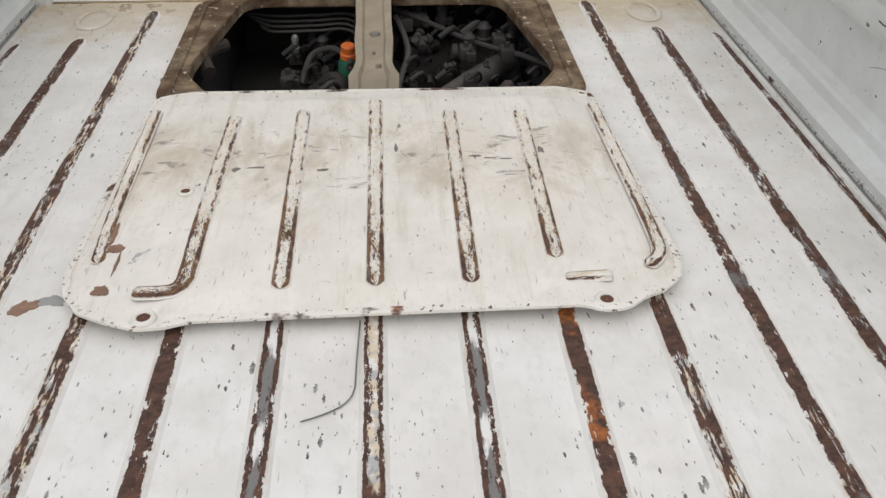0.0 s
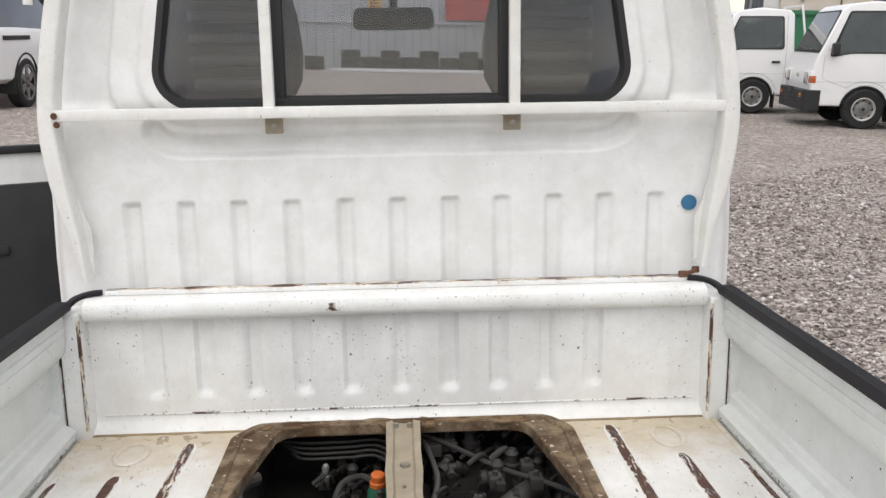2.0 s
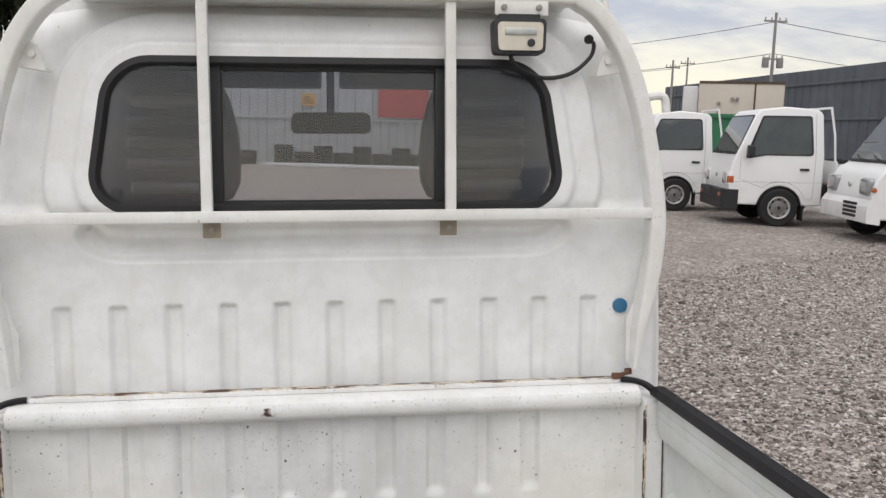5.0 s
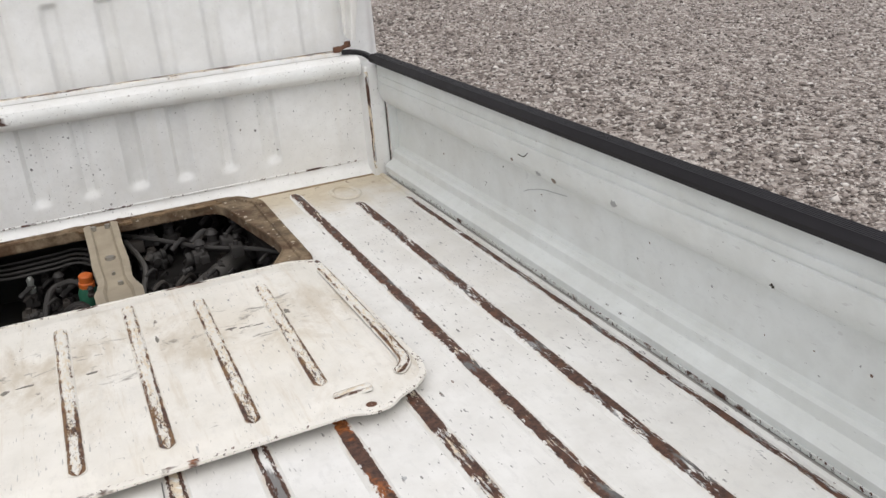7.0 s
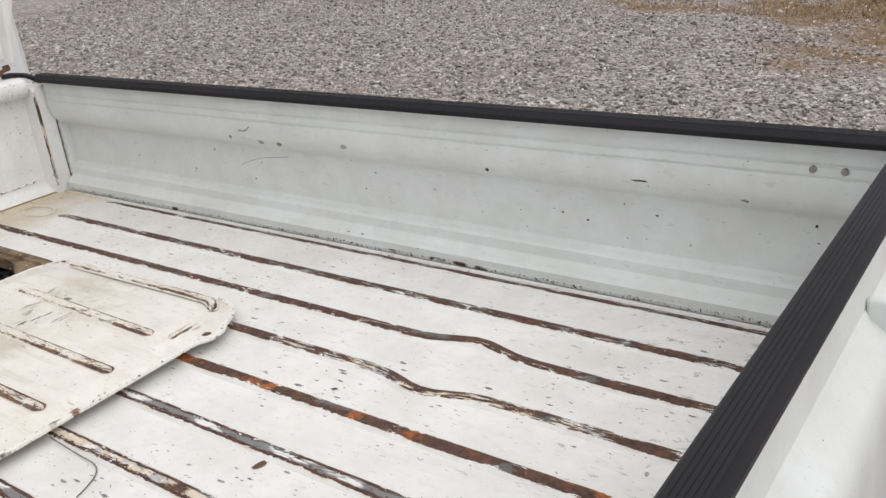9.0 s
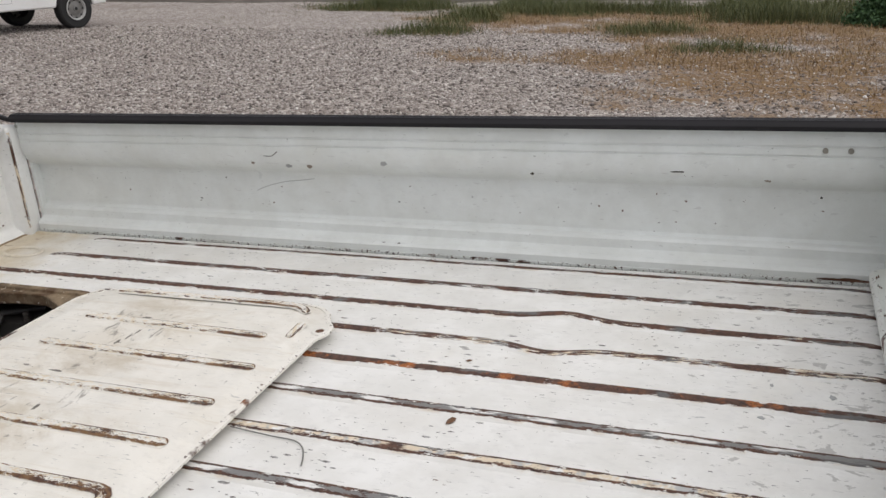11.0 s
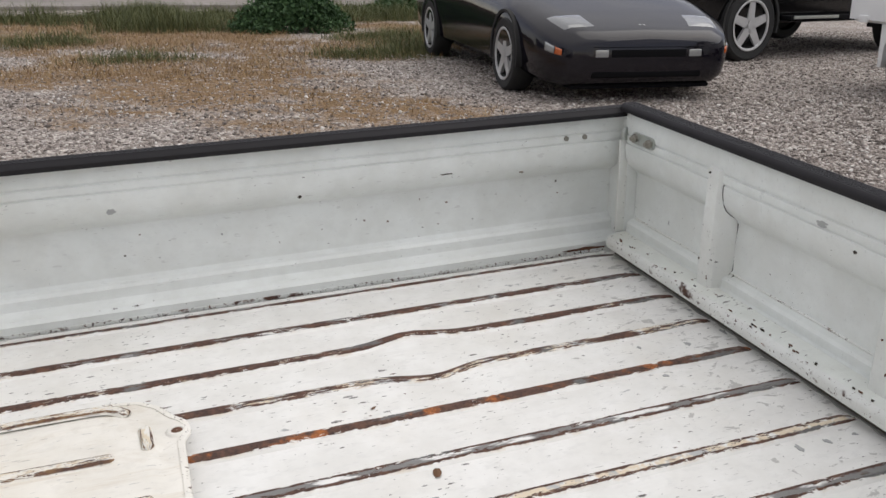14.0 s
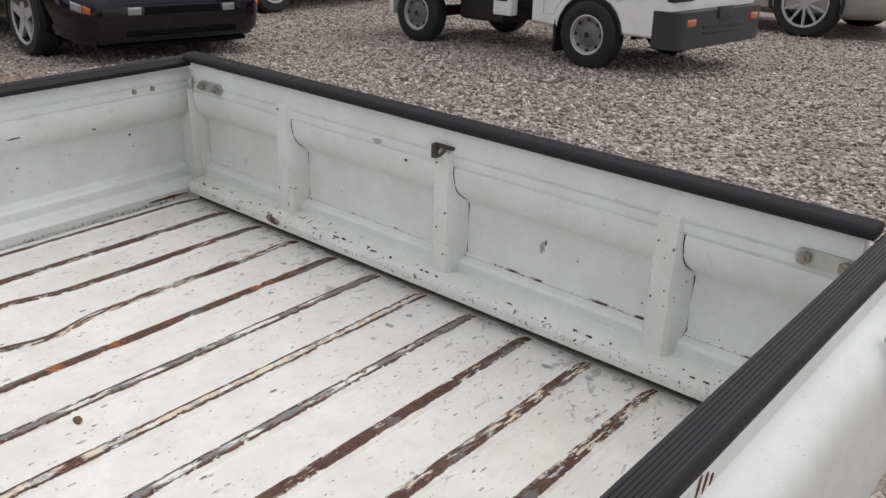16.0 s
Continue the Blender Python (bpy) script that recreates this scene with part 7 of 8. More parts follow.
prism(bm, [(-1.1, 0.08), (1.3, 0.08), (1.5, 1.75), (-1.2, 1.75)], "y", 0, 1.6)
part("body", bm, GREEN_BIN, bin_ob)
bm = bmesh.new()
box(bm, -1.25, 1.55, -0.05, 0.02, 1.68, 1.78, 0.01)
for x in (-0.5, 0.2, 0.9):
    box(bm, x - 0.04, x + 0.04, -0.04, 0.0, 0.1, 1.7)
part("rim", bm, GREEN_BIN, bin_ob)
bm = bmesh.new()
box(bm, -0.9, -0.6, 0.1, 1.5, 0.0, 0.09)
box(bm, 0.7, 1.0, 0.1, 1.5, 0.0, 0.09)
part("skid", bm, PLASTIC, bin_ob)


# ---- parked vehicles: x runs from the nose to the tail, y across, z up from the ground ----
def car_paint(name, color, rough=0.25, coat=0.8, metal=0.0, dusty=0.20):
    m, nt, b = material(name)
    v = coords(nt)
    dust = noise_fac(nt, v, 3.0, 5, 0.65)
    z = axes(nt, v)[2]
    film = calc(nt, "MULTIPLY", step(nt, calc(nt, "ADD", dust, calc(nt, "MULTIPLY", z, -0.35)), 0.30, 0.62), dusty)
    put(nt, b["Base Color"], mix(nt, film, color, (0.30, 0.27, 0.23)))
    put(nt, b["Roughness"], calc(nt, "MULTIPLY_ADD", dust, 0.25 if dusty > 0.1 else 0.08, rough))
    put(nt, b["Metallic"], metal)
    put(nt, b["Coat Weight"], coat)
    put(nt, b["Coat Roughness"], 0.08)
    return m


CAR_WHITE = car_paint("white_car_paint", (0.80, 0.80, 0.79), 0.35, 0.4)
CAR_PURPLE = car_paint("dark_plum_paint", (0.0055, 0.0045, 0.0085), 0.06, 0.0, dusty=0.008)
CAR_BLACK = car_paint("black_car_paint", (0.004, 0.004, 0.0045), 0.06, 0.0, dusty=0.008)
CAR_SILVER = car_paint("silver_car_paint", (0.42, 0.42, 0.40), 0.3, 0.7, 0.5)
DARK_GLASS = simple("dark_vehicle_glass", (0.020, 0.026, 0.026), 0.12, 0.0, 0.2, 5, 0.0, 0.6)
BUMPER_GREY = simple("grey_bumper_plastic", (0.033, 0.034, 0.037), 0.65, 0.0, 0.2, 25, 0.2)
KEI_GLASS = simple("pale_truck_glass", (0.050, 0.060, 0.055), 0.05, 0.0, 0.75, 2.2, 0.0, 0.5)
LAMP_GLASS = simple("headlamp_glass", (0.30, 0.31, 0.31), 0.12, 0.3, 0.2, 25, 0.0, 0.8)
HEADLAMP = simple("headlamp_lens", (0.20, 0.205, 0.21), 0.10, 0.3, 0.75, 9, 0.0, 0.9)
ALLOY = simple("alloy_rim", (0.50, 0.50, 0.50), 0.35, 0.25, 0.12, 30, 0.1)


VOID = simple("black_intake", (0.006, 0.006, 0.007), 0.9, 0.0, 0.2, 20, 0.0)
VOID.node_tree.nodes["Principled BSDF"].inputs["Specular IOR Level"].default_value = 0.1
SEAM = simple("panel_gap", (0.22, 0.22, 0.22), 0.8, 0.0, 0.2, 20, 0.0)


def outline_plate(bm, pts, surface, lift, thick=0.006):
    """A plate with the outline pts (x, z) laid on a side given by surface(z), lifted off it."""
    a = [bm.verts.new((x, surface(z) + lift, z)) for x, z in pts]
    b = [bm.verts.new((x, surface(z) + lift - math.copysign(thick, lift), z)) for x, z in pts]
    n = len(a)
    bm.faces.new(a)
    bm.faces.new(b[::-1])
    for i in range(n):
        bm.faces.new((a[i], b[i], b[(i + 1) % n], a[(i + 1) % n]))


def kei(name, m, label, style):
    """A small cab-over truck or van."""
    van = style.get("van", False)
    t = thing(name, m, label, "van" if van else "truck", "small white trucks parked in rows")
    white = CAR_WHITE
    belt = 0.96 if van else 0.99
    top = 1.70 if van else style.get("top", 1.66)
    back = 3.25 if van else 1.20
    axle = 0.55 if van else 0.62
    lead = 0.0 if van else -0.12

    def half(z):
        return 0.70 - 0.10 * smooth(z, belt, top + 0.1) if z > belt else 0.70

    if van:
        nose = [(0.04, 0.30), (0.0, 0.42), (0.01, 0.62), (0.05, 0.78), (0.14, 0.90), (0.24, belt)]
        screen = [(0.24, belt), (0.68, top - 0.07), (0.78, top)]
    else:
        nose = [(x + lead, z) for x, z in ((0.07, 0.30), (0.03, 0.45), (0.02, 0.62), (0.035, 0.80), (0.06, 0.90), (0.10, belt))]
        screen = [(0.10 + lead, belt), (0.36 + lead, top - 0.09), (0.44 + lead, top - 0.02)]
    roof = [(back - 0.55, top + 0.03), (back - 0.10, top), (back - 0.03, top - 0.06), (back, belt)]
    r = 0.305
    arch = [(axle + r * math.cos(a), 0.27 + r * math.sin(a)) for a in np.linspace(0.1, math.pi - 0.1, 11)]
    rear_arch = [(2.72 + r * math.cos(a), 0.27 + r * math.sin(a)) for a in np.linspace(0.1, math.pi - 0.1, 11)] if van else []
    low = nose + [(back, belt), (back, 0.32)] + rear_arch + arch
    high = screen + roof
    bm = bmesh.new()
    for s in (-1, 1):
        bm.faces.new([bm.verts.new((x, s * 0.70, z)) for x, z in low])
        bm.faces.new([bm.verts.new((x, s * half(z), z)) for x, z in high])
    ring = nose + screen[1:] + roof + [(back, 0.32)] + rear_arch + arch
    lr = [[bm.verts.new((x, s * half(z), z)) for x, z in ring] for s in (-1, 1)]
    for i in range(len(ring)):
        j = (i + 1) % len(ring)
        bm.faces.new((lr[0][i], lr[0][j], lr[1][j], lr[1][i]))
    bmesh.ops.remove_doubles(bm, verts=bm.verts, dist=0.0005)
    body = part("cab_body", bm, white, t)
    bev = body.modifiers.new("soft edges", "BEVEL")
    bev.width, bev.segments, bev.limit_method, bev.angle_limit = 0.022, 3, "ANGLE", radians(38)
    body.data.set_sharp_from_angle(angle=radians(60))
    # windscreen on its raked plane
    (x0, z0), (x1, z1) = screen[0], screen[1]
    nx, nz = -(z1 - z0), (x1 - x0)
    ln = math.hypot(nx, nz)
    nx, nz = nx / ln, nz / ln
    for lo, hi, lift, mat, nm in ((0.02, 0.99, 0.008, SEAL, "windscreen_seal"), (0.07, 0.95, 0.012, KEI_GLASS, "windscreen")):
        bm = bmesh.new()
        pts = []
        for f, g in ((lo, -1), (lo, 1), (hi, 1), (hi, -1)):
            z = z0 + (z1 - z0) * f
            pts.append((g * (half(z) - (0.05 if mat is KEI_GLASS else 0.03)), f))
        corners = rounded(pts, 0.05, 3)
        a = [bm.verts.new((x0 + (x1 - x0) * f + nx * lift, y, z0 + (z1 - z0) * f + nz * lift)) for y, f in corners]
        c = [bm.verts.new((x0 + (x1 - x0) * f - nx * 0.01, y, z0 + (z1 - z0) * f - nz * 0.01)) for y, f in corners]
        bm.faces.new(a)
        for i in range(len(a)):
            bm.faces.new((a[i], a[(i + 1) % len(a)], c[(i + 1) % len(a)], c[i]))
        part(nm, bm, mat, t, smooth=False)
    for y in (-0.25, 0.25):
        bm = bmesh.new()
        tube(bm, [(x0 + nx * 0.03, y - 0.25, z0 + 0.05), (x0 + (x1 - x0) * 0.10 + nx * 0.03, y + 0.1, z0 + (z1 - z0) * 0.10), (x0 + (x1 - x0) * 0.16 + nx * 0.03, y + 0.25, z0 + (z1 - z0) * 0.16)], 0.008, 6)
        part("wiper", bm, SEAL, t)
    # side windows, doors, handles, mirrors
    if van:
        win = [(0.42, belt + 0.03), (0.74, top - 0.10), (1.66, top - 0.09), (1.70, belt + 0.03)]
        more = [[(1.80, belt + 0.03), (1.80, top - 0.09), (3.05, top - 0.10), (3.10, belt + 0.03)]]
        door_x = 0.42, 1.76
    else:
        win = [(0.24 + lead, belt - 0.03), (0.47 + lead, top - 0.13), (0.99, top - 0.12), (1.02, belt + 0.04), (0.52 + lead, belt + 0.03)]
        more, door_x = [], (0.17 + lead, 1.07)
    for s in (-1, 1):
        def side(z, s=s):
            return s * half(z)
        for w in [win] + more:
            bm = bmesh.new()
            cx, cz = sum(p[0] for p in w) / len(w), sum(p[1] for p in w) / len(w)
            outline_plate(bm, rounded([(cx + (x - cx) * 1.06, cz + (z - cz) * 1.09) for x, z in w], 0.05, 3), side, s * 0.006)
            seal = part("side_window", bm, SEAL, t, smooth=False)
            bm = bmesh.new()
            outline_plate(bm, rounded(w, 0.045, 3), side, s * 0.010)
            part("pane", bm, KEI_GLASS, seal, smooth=False)
        bm = bmesh.new()
        d0, d1 = door_x
        curve = [(axle + 0.37 * math.cos(a), 0.27 + 0.37 * math.sin(a)) for a in np.linspace(0.35, 2.3, 16)]
        line = [(d1, top - 0.06), (d1 + 0.01, belt), (d1, 0.40)] + curve + [(d0, 0.66), (d0, belt)]
        sweep(bm, [(x, s * (half(z) + 0.001), z) for x, z in line], rect(0.004, 0.003, 0.0008, 1), up=(0, 1, 0))
        sweep(bm, [(d0 - 0.1, s * 0.701, 0.62), (back, s * 0.701, 0.64)], rect(0.003, 0.003, 0.0008, 1))
        part("door_seam", bm, SEAM, t)
        bm = bmesh.new()
        box(bm, d1 - 0.20, d1 - 0.07, min(s * 0.70, s * 0.72), max(s * 0.70, s * 0.72), 0.80, 0.835, 0.008)
        part("door_handle", bm, PLASTIC, t)
        bm = bmesh.new()
        box(bm, d0 + 0.06, d0 + 0.15, min(s * 0.73, s * 0.86), max(s * 0.73, s * 0.86), belt - 0.01, belt + 0.15, 0.03, seg=3)
        tube(bm, [(d0 + 0.12, s * 0.69, belt + 0.06), (d0 + 0.11, s * 0.75, belt + 0.07)], 0.015, 8)
        part("door_mirror", bm, SEAL, t)
        bm = bmesh.new()
        lathe(bm, [(0.312, -0.05), (0.312, 0.012), (0.300, 0.014), (0.296, -0.05)], (axle, s * 0.69, 0.27), (0, s, 0), 28)
        bmesh.ops.bisect_plane(bm, geom=bm.verts[:] + bm.edges[:] + bm.faces[:], plane_co=(0, 0, 0.30), plane_no=(0, 0, -1), clear_outer=True)
        part("arch_lip", bm, SEAL if not van else white, t)
        bm = bmesh.new()
        box(bm, axle + 0.32, axle + 0.345, min(s * 0.52, s * 0.70), max(s * 0.52, s * 0.70), 0.10, 0.36, 0.004)
        part("mud_flap", bm, TYRE, t)
    for well in ((axle, 2.72) if van else (axle,)):
        bm = bmesh.new()
        cyl(bm, (well, 0, 0.27), (0, 1, 0), 0.298, 1.36, 24)
        bmesh.ops.bisect_plane(bm, geom=bm.verts[:] + bm.edges[:] + bm.faces[:], plane_co=(0, 0, 0.33), plane_no=(0, 0, -1), clear_outer=True)
        part("wheel_well", bm, TYRE, t)
    # nose: bumper, lamps, grille
    if van:
        bm = bmesh.new()
        prism(bm, rounded([(-0.05, 0.26), (0.12, 0.24), (0.12, 0.52), (0.0, 0.54), (-0.05, 0.46)], 0.02, 3), "y", -0.71, 0.71)
        part("bumper", bm, white, t)
        for k in range(4):
            bm = bmesh.new()
            for q in range(4):
                box(bm, -0.058, -0.04, -0.02 - 0.10 * q - 0.09, -0.02 - 0.10 * q, 0.31 + 0.05 * k, 0.345 + 0.05 * k, 0.004)
            part("grille_slot", bm, SEAL, t)
    else:
        bm = bmesh.new()
        prism(bm, rounded([(0.17, -0.712), (-0.06, -0.712), (-0.06, 0.712), (0.17, 0.712), (0.17, 0.66), (0.06, 0.66), (0.06, -0.66), (0.17, -0.66)], [0.02, 0.13, 0.13, 0.02, 0.01, 0.05, 0.05, 0.01], 6), "z", 0.23, 0.51)
        bumper = part("bumper", bm, style["bumper"], t, "dark grey bumper")
        bev = bumper.modifiers.new("soft edges", "BEVEL")
        bev.width, bev.segments, bev.limit_method, bev.angle_limit = 0.03, 4, "ANGLE", radians(50)
        for z in (0.33, 0.375):
            bm = bmesh.new()
            box(bm, -0.066, -0.05, -0.34, 0.34, z, z + 0.022, 0.005)
            part("grille_slot", bm, SEAL, bumper)
        for s in (-1, 1):
            bm = bmesh.new()
            box(bm, -0.066, -0.04, min(s * 0.46, s * 0.60), max(s * 0.46, s * 0.60), 0.40, 0.455, 0.008)
            part("indicator", bm, AMBER, bumper, "amber indicator")
        bm = bmesh.new()
        box(bm, -0.075, -0.05, -0.12, 0.12, 0.44, 0.53, 0.006)
        part("plate_mount", bm, PLASTIC, bumper)
    for s in (-1, 1):
        bm = bmesh.new()
        if van:
            box(bm, -0.03, 0.10, min(s * 0.36, s * 0.64), max(s * 0.36, s * 0.64), 0.58, 0.80, 0.06, Matrix.Translation((0, 0, 0)), 4)
        else:
            if style.get("round"):
                cyl(bm, (0.005, s * 0.52, 0.67), (1, 0, 0), 0.078, 0.05, 24, bevel=0.015)
            else:
                box(bm, 0.0, 0.06, min(s * 0.40, s * 0.60), max(s * 0.40, s * 0.60), 0.585, 0.74, 0.02, None, 4)
            bezel = bmesh.new()
            box(bezel, 0.008, 0.07, min(s * 0.39, s * 0.703), max(s * 0.39, s * 0.703), 0.575, 0.765, 0.012)
            part("lamp_bezel", bezel, SEAL if style.get("round") else white, t)
        lampo = part("headlamp", bm, LAMP_GLASS, t, "clear headlamp")
        bm = bmesh.new()
        if van:
            cyl(bm, (0.02, s * 0.705, 0.66), (0, 1, 0), 0.03, 0.03, 12, bevel=0.006)
        else:
            box(bm, 0.006, 0.09, min(s * 0.635, s * 0.706), max(s * 0.635, s * 0.706), 0.60, 0.70, 0.010)
        part("corner_lamp", bm, AMBER, t, "amber corner lamp")
    bm = bmesh.new()
    cyl(bm, (0.02, 0, 0.70), (1, 0, 0), 0.035, 0.03, 14, bevel=0.005)
    part("badge", bm, ZINC, t)
    for ob in t.children:
        if ob.name.split(".")[0] in ("bumper", "headlamp", "lamp_bezel", "corner_lamp", "badge"):
            ob.location.x = lead
    # load bed
    if not van:
        bm = bmesh.new()
        box(bm, 1.38, 3.26, -0.70, 0.70, 0.60, 0.66, 0.01)
        part("bed", bm, white, t)
        for s in (-1, 1):
            bm = bmesh.new()
            prism(bm, [(s * 0.68, 0.64), (s * 0.73, 0.62), (s * 0.735, 0.80), (s * 0.71, 0.93), (s * 0.68, 0.93)], "x", 1.38, 3.28)
            gate = part("side_gate", bm, white, t)
            bm = bmesh.new()
            sweep(bm, [(1.38, s * 0.70, 0.935), (3.28, s * 0.70, 0.935)], rect(0.05, 0.028, 0.008))
            part("rubber_edge", bm, RUBBER, gate)
            for x in (1.62, 2.4, 3.1):
                bm = bmesh.new()
                box(bm, x - 0.05, x + 0.05, min(s * 0.73, s * 0.75), max(s * 0.73, s * 0.75), 0.60, 0.66, 0.006)
                part("gate_hinge", bm, RUST if x < 2 else white, gate)
            bm = bmesh.new()
            box(bm, 1.42, 1.62, min(s * 0.60, s * 0.70), max(s * 0.60, s * 0.70), 0.34, 0.60, 0.02)
            part("fuel_box", bm, white, t)
            bm = bmesh.new()
            box(bm, 1.46, 1.58, min(s * 0.70, s * 0.706), max(s * 0.70, s * 0.706), 0.46, 0.54, 0.004)
            part("fuel_flap", bm, SEAL, t)
            bm = bmesh.new()
            prism(bm, rounded([(2.86, 0.24), (2.90, 0.24), (2.92, 0.60), (2.16, 0.60), (2.22, 0.42), (2.26, 0.42), (2.32, 0.56), (2.78, 0.56), (2.86, 0.42)], 0.01, 2), "y", min(s * 0.56, s * 0.70), max(s * 0.56, s * 0.70))
            part("rear_mudguard", bm, white, t)
        bm = bmesh.new()
        box(bm, 3.24, 3.29, -0.70, 0.70, 0.62, 0.93, 0.01)
        part("tailgate", bm, white, t)
        bm = bmesh.new()
        box(bm, 1.36, 1.40, -0.70, 0.70, 0.62, 0.95, 0.01)
        for s in (-1, 1):
            sweep(bm, [(1.36, s * 0.67, 0.93), (1.33, s * 0.66, 1.3), (1.27, s * 0.60, 1.70)], rect(0.028, 0.028, 0.006))
        sweep(bm, [(1.27, -0.61, 1.69), (1.27, 0.61, 1.69)], rect(0.03, 0.03, 0.004))
        part("guard_frame", bm, white, t)
        bm = bmesh.new()
        box(bm, 1.3, 3.2, -0.36, -0.28, 0.40, 0.60, 0.01)
        box(bm, 1.3, 3.2, 0.28, 0.36, 0.40, 0.60, 0.01)
        box(bm, 1.66, 2.20, -0.55, 0.50, 0.24, 0.56, 0.06)
        cyl(bm, (2.54, 0, 0.27), (0, 1, 0), 0.05, 1.2, 12)
        part("underside", bm, ENGINE_DARK, t)
    for x in (axle, 2.72 if van else 2.54):
        for s in (-1, 1):
            wheel(t, (x, s * (0.645 if x == axle else 0.635), 0.27), s, 0.27, 0.15, 8)
    return t


kei("small_truck", Matrix.Translation((5.834, 12.645, GROUND)) @ Matrix.Rotation(radians(-11), 4, "Z"), "white kei truck with a black bumper parked on gravel", dict(bumper=SEAL))
kei("small_truck", Matrix.Translation((5.224, 14.945, GROUND)) @ Matrix.Rotation(radians(-11), 4, "Z"), "white kei truck parked in the far end of the row", dict(bumper=BUMPER_GREY, top=1.62))
kei("small_van", Matrix.Translation((6.54, 10.57, GROUND)) @ Matrix.Rotation(radians(-10), 4, "Z"), "white van with sloping nose parked in the row", dict(van=True))
kei("small_truck", Matrix.Translation((1.939, -5.242, GROUND)) @ Matrix.Rotation(radians(-2.5), 4, "Z") @ Matrix.Scale(0.91, 4), "white kei truck with a grey bumper and steel wheels", dict(bumper=BUMPER_GREY, round=True))


def car(name, m, label, stations, paint, wheels, radius, glass=None, lamps=(), rim=None, spokes=5, category="car", parts=()):
    """A lofted car body. stations: x, sill z, shoulder z, top z, shoulder half-width, top half-width."""
    t = thing(name, m, label, category)
    st = np.array(stations, float)
    xs = spline([(i, 0, 0) for i in range(len(st))], 5)
    cols = [spline([(r[0], r[1], r[2]) for r in stations], 5), spline([(r[3], r[4], r[5]) for r in stations], 5)]
    rows = [(a.x, a.y, a.z, b.x, b.y, b.z) for a, b in zip(*cols)]

    def half_ring(row):
        x, zb, zs, zt, ws, wt = row
        return [Vector((x, w, z)) for w, z in ((ws * 0.30, zb), (ws * 0.86, zb + 0.005), (ws * 0.97, zb + 0.07), (ws, zb + (zs - zb) * 0.55), (ws * 0.99, zs - 0.07), (ws * 0.945, zs), (wt + (ws * 0.945 - wt) * 0.12, zt - (zt - zs) * 0.16), (wt * 0.80, zt), (0.0, zt + 0.012))]

    rings = [half_ring(r) for r in rows]
    bodybm, panes = bmesh.new(), {}
    for i in range(len(rings) - 1):
        x = (rows[i][0] + rows[i + 1][0]) / 2
        for j in range(8):
            clear = glass and ((j == 5 and glass[0] < x < glass[1]) or (j in (6, 7) and (glass[2] < x < glass[3] or glass[4] < x < glass[5])))
            for s in (-1, 1):
                bm = bodybm
                if clear:
                    key = ("side_window", s) if j == 5 else ("windscreen", 0) if x < glass[3] else ("rear_window", 0)
                    if key not in panes:
                        panes[key] = bmesh.new()
                    bm = panes[key]
                q = [Vector((p.x, s * p.y, p.z)) for p in (rings[i][j], rings[i][j + 1], rings[i + 1][j + 1], rings[i + 1][j])]
                bm.faces.new([bm.verts.new(p) for p in (q if s > 0 else q[::-1])])
    for ring in (rings[0], rings[-1]):
        bodybm.faces.new([bodybm.verts.new(p) for p in ring] + [bodybm.verts.new((p.x, -p.y, p.z)) for p in ring[-2::-1]])
    for i in range(len(rings) - 1):
        bodybm.faces.new([bodybm.verts.new(p) for p in (rings[i][0], rings[i + 1][0], Vector((rings[i + 1][0].x, -rings[i + 1][0].y, rings[i + 1][0].z)), Vector((rings[i][0].x, -rings[i][0].y, rings[i][0].z)))])
    for bm in (bodybm, *panes.values()):
        bmesh.ops.remove_doubles(bm, verts=bm.verts, dist=0.0008)
    body = part("body", bodybm, paint, t)
    body.data.set_sharp_from_angle(angle=radians(50))
    for (key, s), bm in panes.items():
        part(key, bm, DARK_GLASS, t, "dark glass")

    def surface(x, j):
        i = min(range(len(rows)), key=lambda k: abs(rows[k][0] - x))
        i = max(1, min(len(rows) - 2, i))
        k = i if rows[i][0] <= x else i - 1
        f = (x - rows[k][0]) / max(1e-6, rows[k + 1][0] - rows[k][0])
        jj, g = int(min(7, j)), j - int(min(7, j))
        a = rings[k][jj].lerp(rings[k][jj + 1], g)
        c = rings[k + 1][jj].lerp(rings[k + 1][jj + 1], g)
        return a.lerp(c, f)

    for nm, mat, x0, x1, j0, j1, lab in lamps:
        for s in (-1, 1):
            bm = bmesh.new()
            n = 6
            grid, under = [], []
            for u in range(n + 1):
                x = x0 + (x1 - x0) * u / n
                row, low = [], []
                for v2 in range(n + 1):
                    j = j0 + (j1 - j0) * v2 / n
                    p = surface(x, j)
                    nrm = (surface(x + 0.01, j) - surface(x - 0.01, j)).cross(surface(x, min(8, j + 0.05)) - surface(x, j - 0.05)).normalized()
                    if nrm.y * 1.0 + nrm.z * 0.4 - nrm.x * 0.6 < 0:
                        nrm = -nrm
                    edge0 = 0.001 if u in (0, n) or v2 in (0, n) else 0.010
                    q = p + nrm * edge0
                    row.append(bm.verts.new((q.x, s * q.y, q.z)))
                grid.append(row)
            for a, c in zip(grid, grid[1:]):
                for k in range(n):
                    bm.faces.new((a[k], a[k + 1], c[k + 1], c[k]))
            part(nm, bm, mat, t, lab)
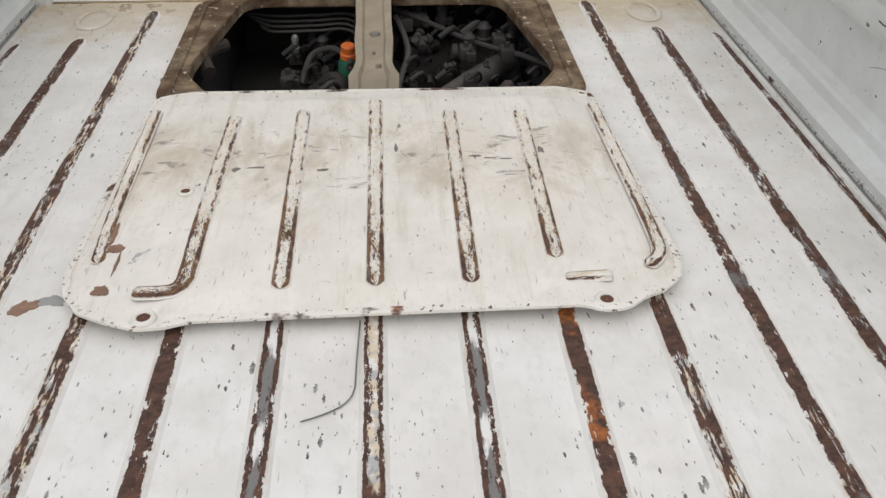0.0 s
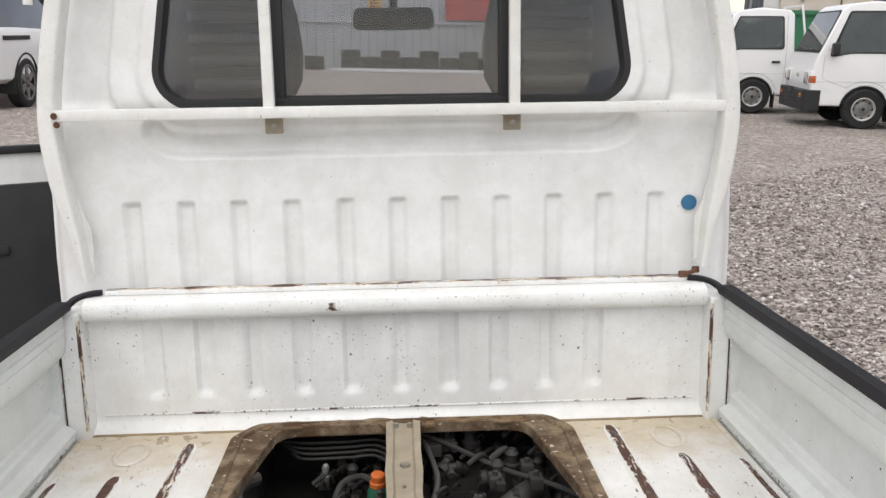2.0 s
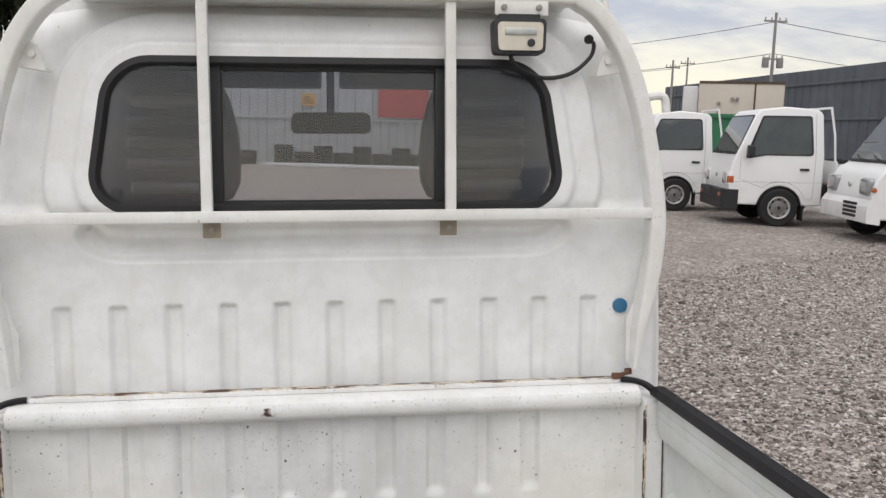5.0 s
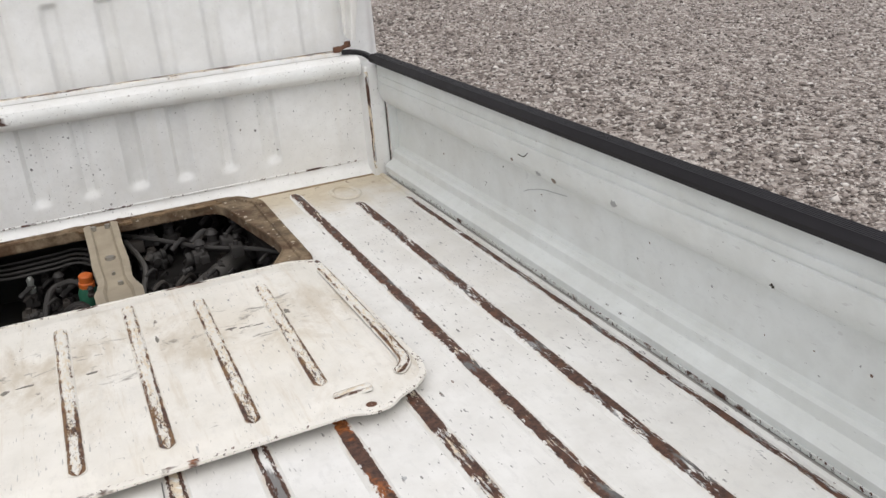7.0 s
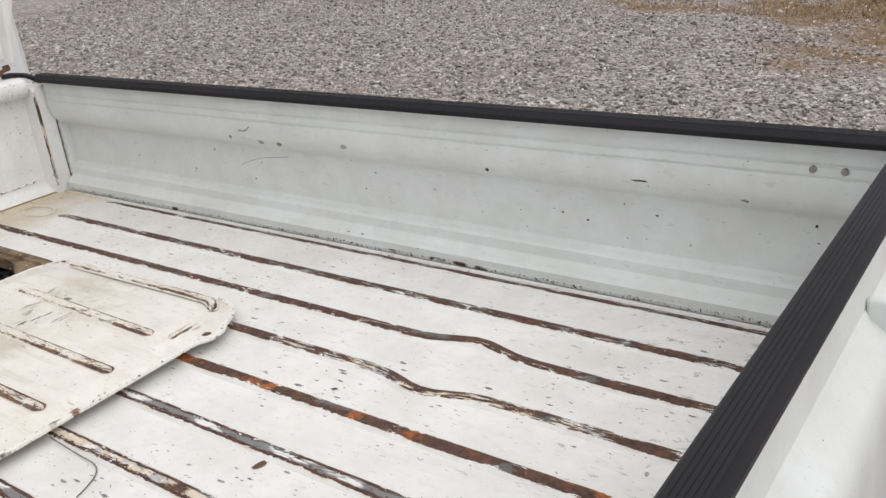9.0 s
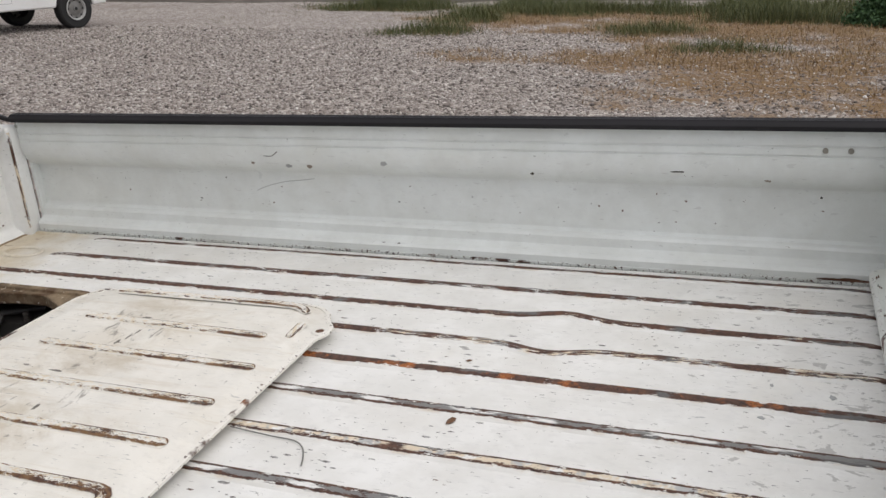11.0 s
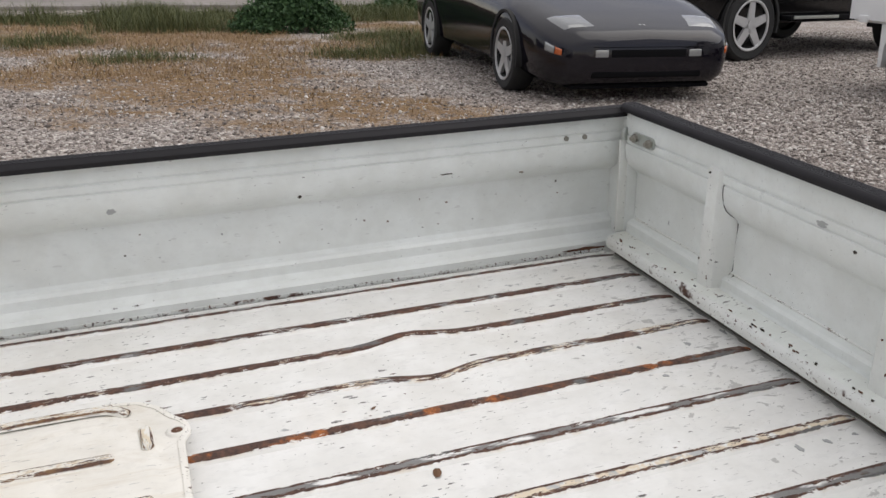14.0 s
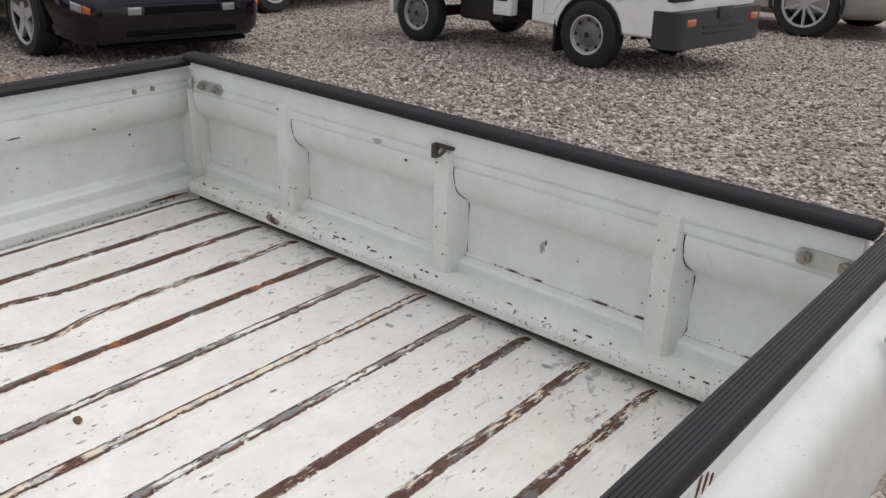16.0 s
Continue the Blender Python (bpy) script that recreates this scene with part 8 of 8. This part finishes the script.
    for x in wheels:
        row = min(rows, key=lambda r: abs(r[0] - x))
        for s in (-1, 1):
            bm = bmesh.new()
            lathe(bm, [(0.02, -0.22), (radius * 1.10, -0.22), (radius * 1.10, 0.006), (radius * 1.03, 0.004), (radius * 1.02, -0.16), (0.02, -0.16)], (x, s * row[4], radius + 0.012), (0, s, 0), 28)
            bmesh.ops.bisect_plane(bm, geom=bm.verts[:] + bm.edges[:] + bm.faces[:], plane_co=(0, 0, radius * 0.75), plane_no=(0, 0, -1), clear_outer=True)
            part("wheel_arch", bm, TYRE, t)
            wheel(t, (x, s * (row[4] - 0.098), radius - 0.008), s, radius, 0.20, 0, rim or ALLOY, 0.68, spokes)
    for nm, mat, dims, bev, lab in parts:
        bm = bmesh.new()
        box(bm, *dims, bev, None, 3)
        part(nm, bm, mat, t, lab)
    return t


SPORT = [(0.0, 0.29, 0.445, 0.49, 0.47, 0.38), (0.025, 0.20, 0.475, 0.52, 0.615, 0.45), (0.08, 0.155, 0.505, 0.555, 0.71, 0.53), (0.17, 0.14, 0.54, 0.59, 0.775, 0.60), (0.32, 0.135, 0.59, 0.64, 0.83, 0.65), (0.55, 0.15, 0.65, 0.705, 0.868, 0.68), (0.90, 0.18, 0.715, 0.785, 0.895, 0.70), (1.55, 0.18, 0.76, 0.90, 0.885, 0.66),
         (2.15, 0.18, 0.80, 1.20, 0.880, 0.54), (2.9, 0.18, 0.82, 1.235, 0.885, 0.55), (3.6, 0.20, 0.84, 1.06, 0.895, 0.60), (4.15, 0.24, 0.83, 0.93, 0.87, 0.64), (4.42, 0.34, 0.72, 0.80, 0.78, 0.60)]
car("sports_car", Matrix.Translation((4.680, -2.682, GROUND - 0.005)) @ Matrix.Rotation(radians(-5), 4, "Z") @ Matrix.Scale(0.92, 4), "low dark plum sports car with silver wheels on gravel", SPORT, CAR_PURPLE, (0.88, 3.43), 0.315, (1.7, 3.7, 1.6, 2.1, 3.0, 3.7),
    lamps=(("headlamp", HEADLAMP, 0.155, 0.37, 5.6, 7.15, "clear swept headlamp"), ("indicator", AMBER, 0.075, 0.12, 3.35, 3.9, "amber front indicator"), ("side_marker", LAMP_GLASS, 0.124, 0.21, 3.35, 3.9, "clear corner lamp")),
    spokes=5, parts=(("fog_lamp", LAMP_GLASS, (-0.004, 0.06, 0.34, 0.455, 0.365, 0.425), 0.012, "clear fog lamp"), ("fog_lamp", LAMP_GLASS, (-0.004, 0.06, -0.455, -0.34, 0.365, 0.425), 0.012, "clear fog lamp"),
                     ("upper_grille", VOID, (-0.003, 0.05, -0.32, 0.32, 0.365, 0.425), 0.008, "black air slot"), ("lower_grille", VOID, (0.008, 0.12, -0.48, 0.48, 0.205, 0.295), 0.03, "black lower intake"), ("front_lip", VOID, (0.09, 0.28, -0.60, 0.60, 0.115, 0.150), 0.015, "black chin spoiler"),
                     # the crease's shade is a thin black strip laid on the bumper
                     ("crease_shade_strip", VOID, (-0.002, 0.03, -0.47, 0.47, 0.440, 0.445), 0.001, "thin black strip drawing the shaded crease over the bumper"), ("badge", ZINC, (0.16, 0.22, -0.03, 0.03, 0.585, 0.600), 0.006, "small bright badge")))
TALL = [(0.0, 0.48, 0.80, 0.88, 0.66, 0.55), (0.10, 0.38, 0.92, 1.00, 0.86, 0.70), (0.5, 0.36, 1.00, 1.08, 0.92, 0.74), (1.25, 0.36, 1.06, 1.14, 0.93, 0.74), (1.9, 0.36, 1.10, 1.68, 0.93, 0.64), (2.6, 0.36, 1.12, 1.76, 0.93, 0.66), (3.7, 0.36, 1.14, 1.74, 0.93, 0.66), (4.3, 0.38, 1.12, 1.60, 0.90, 0.64), (4.5, 0.46, 1.0, 1.30, 0.84, 0.62)]
# the step is made up; its bright strip stands for the bumper trim
car("black_suv", Matrix.Translation((7.51, -4.17, GROUND - 0.005)) @ Matrix.Rotation(radians(-80), 4, "Z"), "black off-road car with bright wheels", TALL, CAR_BLACK, (0.88, 3.45), 0.37, (1.45, 4.1, 1.3, 1.85, 4.2, 4.45),
    spokes=5, parts=(("added_step", VOID, (1.35, 2.95, -1.02, -0.88, 0.40, 0.45), 0.01, ""), ("bumper_trim", ZINC, (1.40, 2.10, -1.03, -1.015, 0.42, 0.45), 0.003, "bright bumper trim, laid along the side")))
car("white_suv", Matrix.Translation((-6.30, 16.95, GROUND - 0.005)) @ Matrix.Rotation(radians(-90), 4, "Z"), "white off-road wagon with dark side graphics", TALL, CAR_WHITE, (0.85, 3.40), 0.37, (1.45, 4.2, 1.3, 1.85, 4.2, 4.45), rim=RIM,
    spokes=6, category="car", parts=(("tail_lamp", RED_LENS, (4.36, 4.50, 0.72, 0.90, 0.85, 1.10), 0.02, "red tail lamp"), ("tail_lamp", RED_LENS, (4.36, 4.50, -0.90, -0.72, 0.85, 1.10), 0.02, "red tail lamp"), ("rear_bumper", CAR_WHITE, (4.30, 4.58, -0.86, 0.86, 0.46, 0.66), 0.04, ""), ("mud_flap", TYRE, (3.80, 3.84, 0.62, 0.92, 0.22, 0.45), 0.006, ""), ("roof_spoiler", SEAL, (4.0, 4.45, -0.62, 0.62, 1.74, 1.79), 0.02, "black roof spoiler"),
        ("graphic_stripe", SEAL, (3.20, 4.10, 0.918, 0.936, 0.97, 1.03), 0.004, "dark angular graphic")))
LOW = [(0.0, 0.36, 0.56, 0.62, 0.55, 0.48), (0.08, 0.24, 0.62, 0.70, 0.76, 0.60), (0.35, 0.20, 0.68, 0.78, 0.85, 0.66), (0.85, 0.19, 0.76, 0.86, 0.88, 0.70), (1.5, 0.19, 0.82, 0.94, 0.88, 0.68), (2.1, 0.19, 0.86, 1.36, 0.88, 0.56), (2.9, 0.19, 0.88, 1.40, 0.88, 0.57), (3.6, 0.20, 0.90, 1.18, 0.88, 0.60), (4.3, 0.24, 0.90, 1.0, 0.85, 0.64), (4.5, 0.34, 0.78, 0.88, 0.76, 0.60)]
car("silver_car", Matrix.Translation((1.25, -8.85, GROUND - 0.005)) @ Matrix.Rotation(radians(-3), 4, "Z"), "silver car with large multi-spoke wheels", LOW, CAR_SILVER, (0.88, 3.45), 0.335, (1.65, 3.9, 1.55, 2.05, 3.1, 3.7),
    lamps=(("headlamp", LAMP_GLASS, 0.12, 0.45, 4.9, 6.0, "clear headlamp"), ("indicator", AMBER, 0.10, 0.35, 4.2, 4.8, "amber indicator")), spokes=10,
    parts=(("grille", SEAL, (-0.006, 0.05, -0.45, 0.45, 0.30, 0.42), 0.02, "black grille"),))
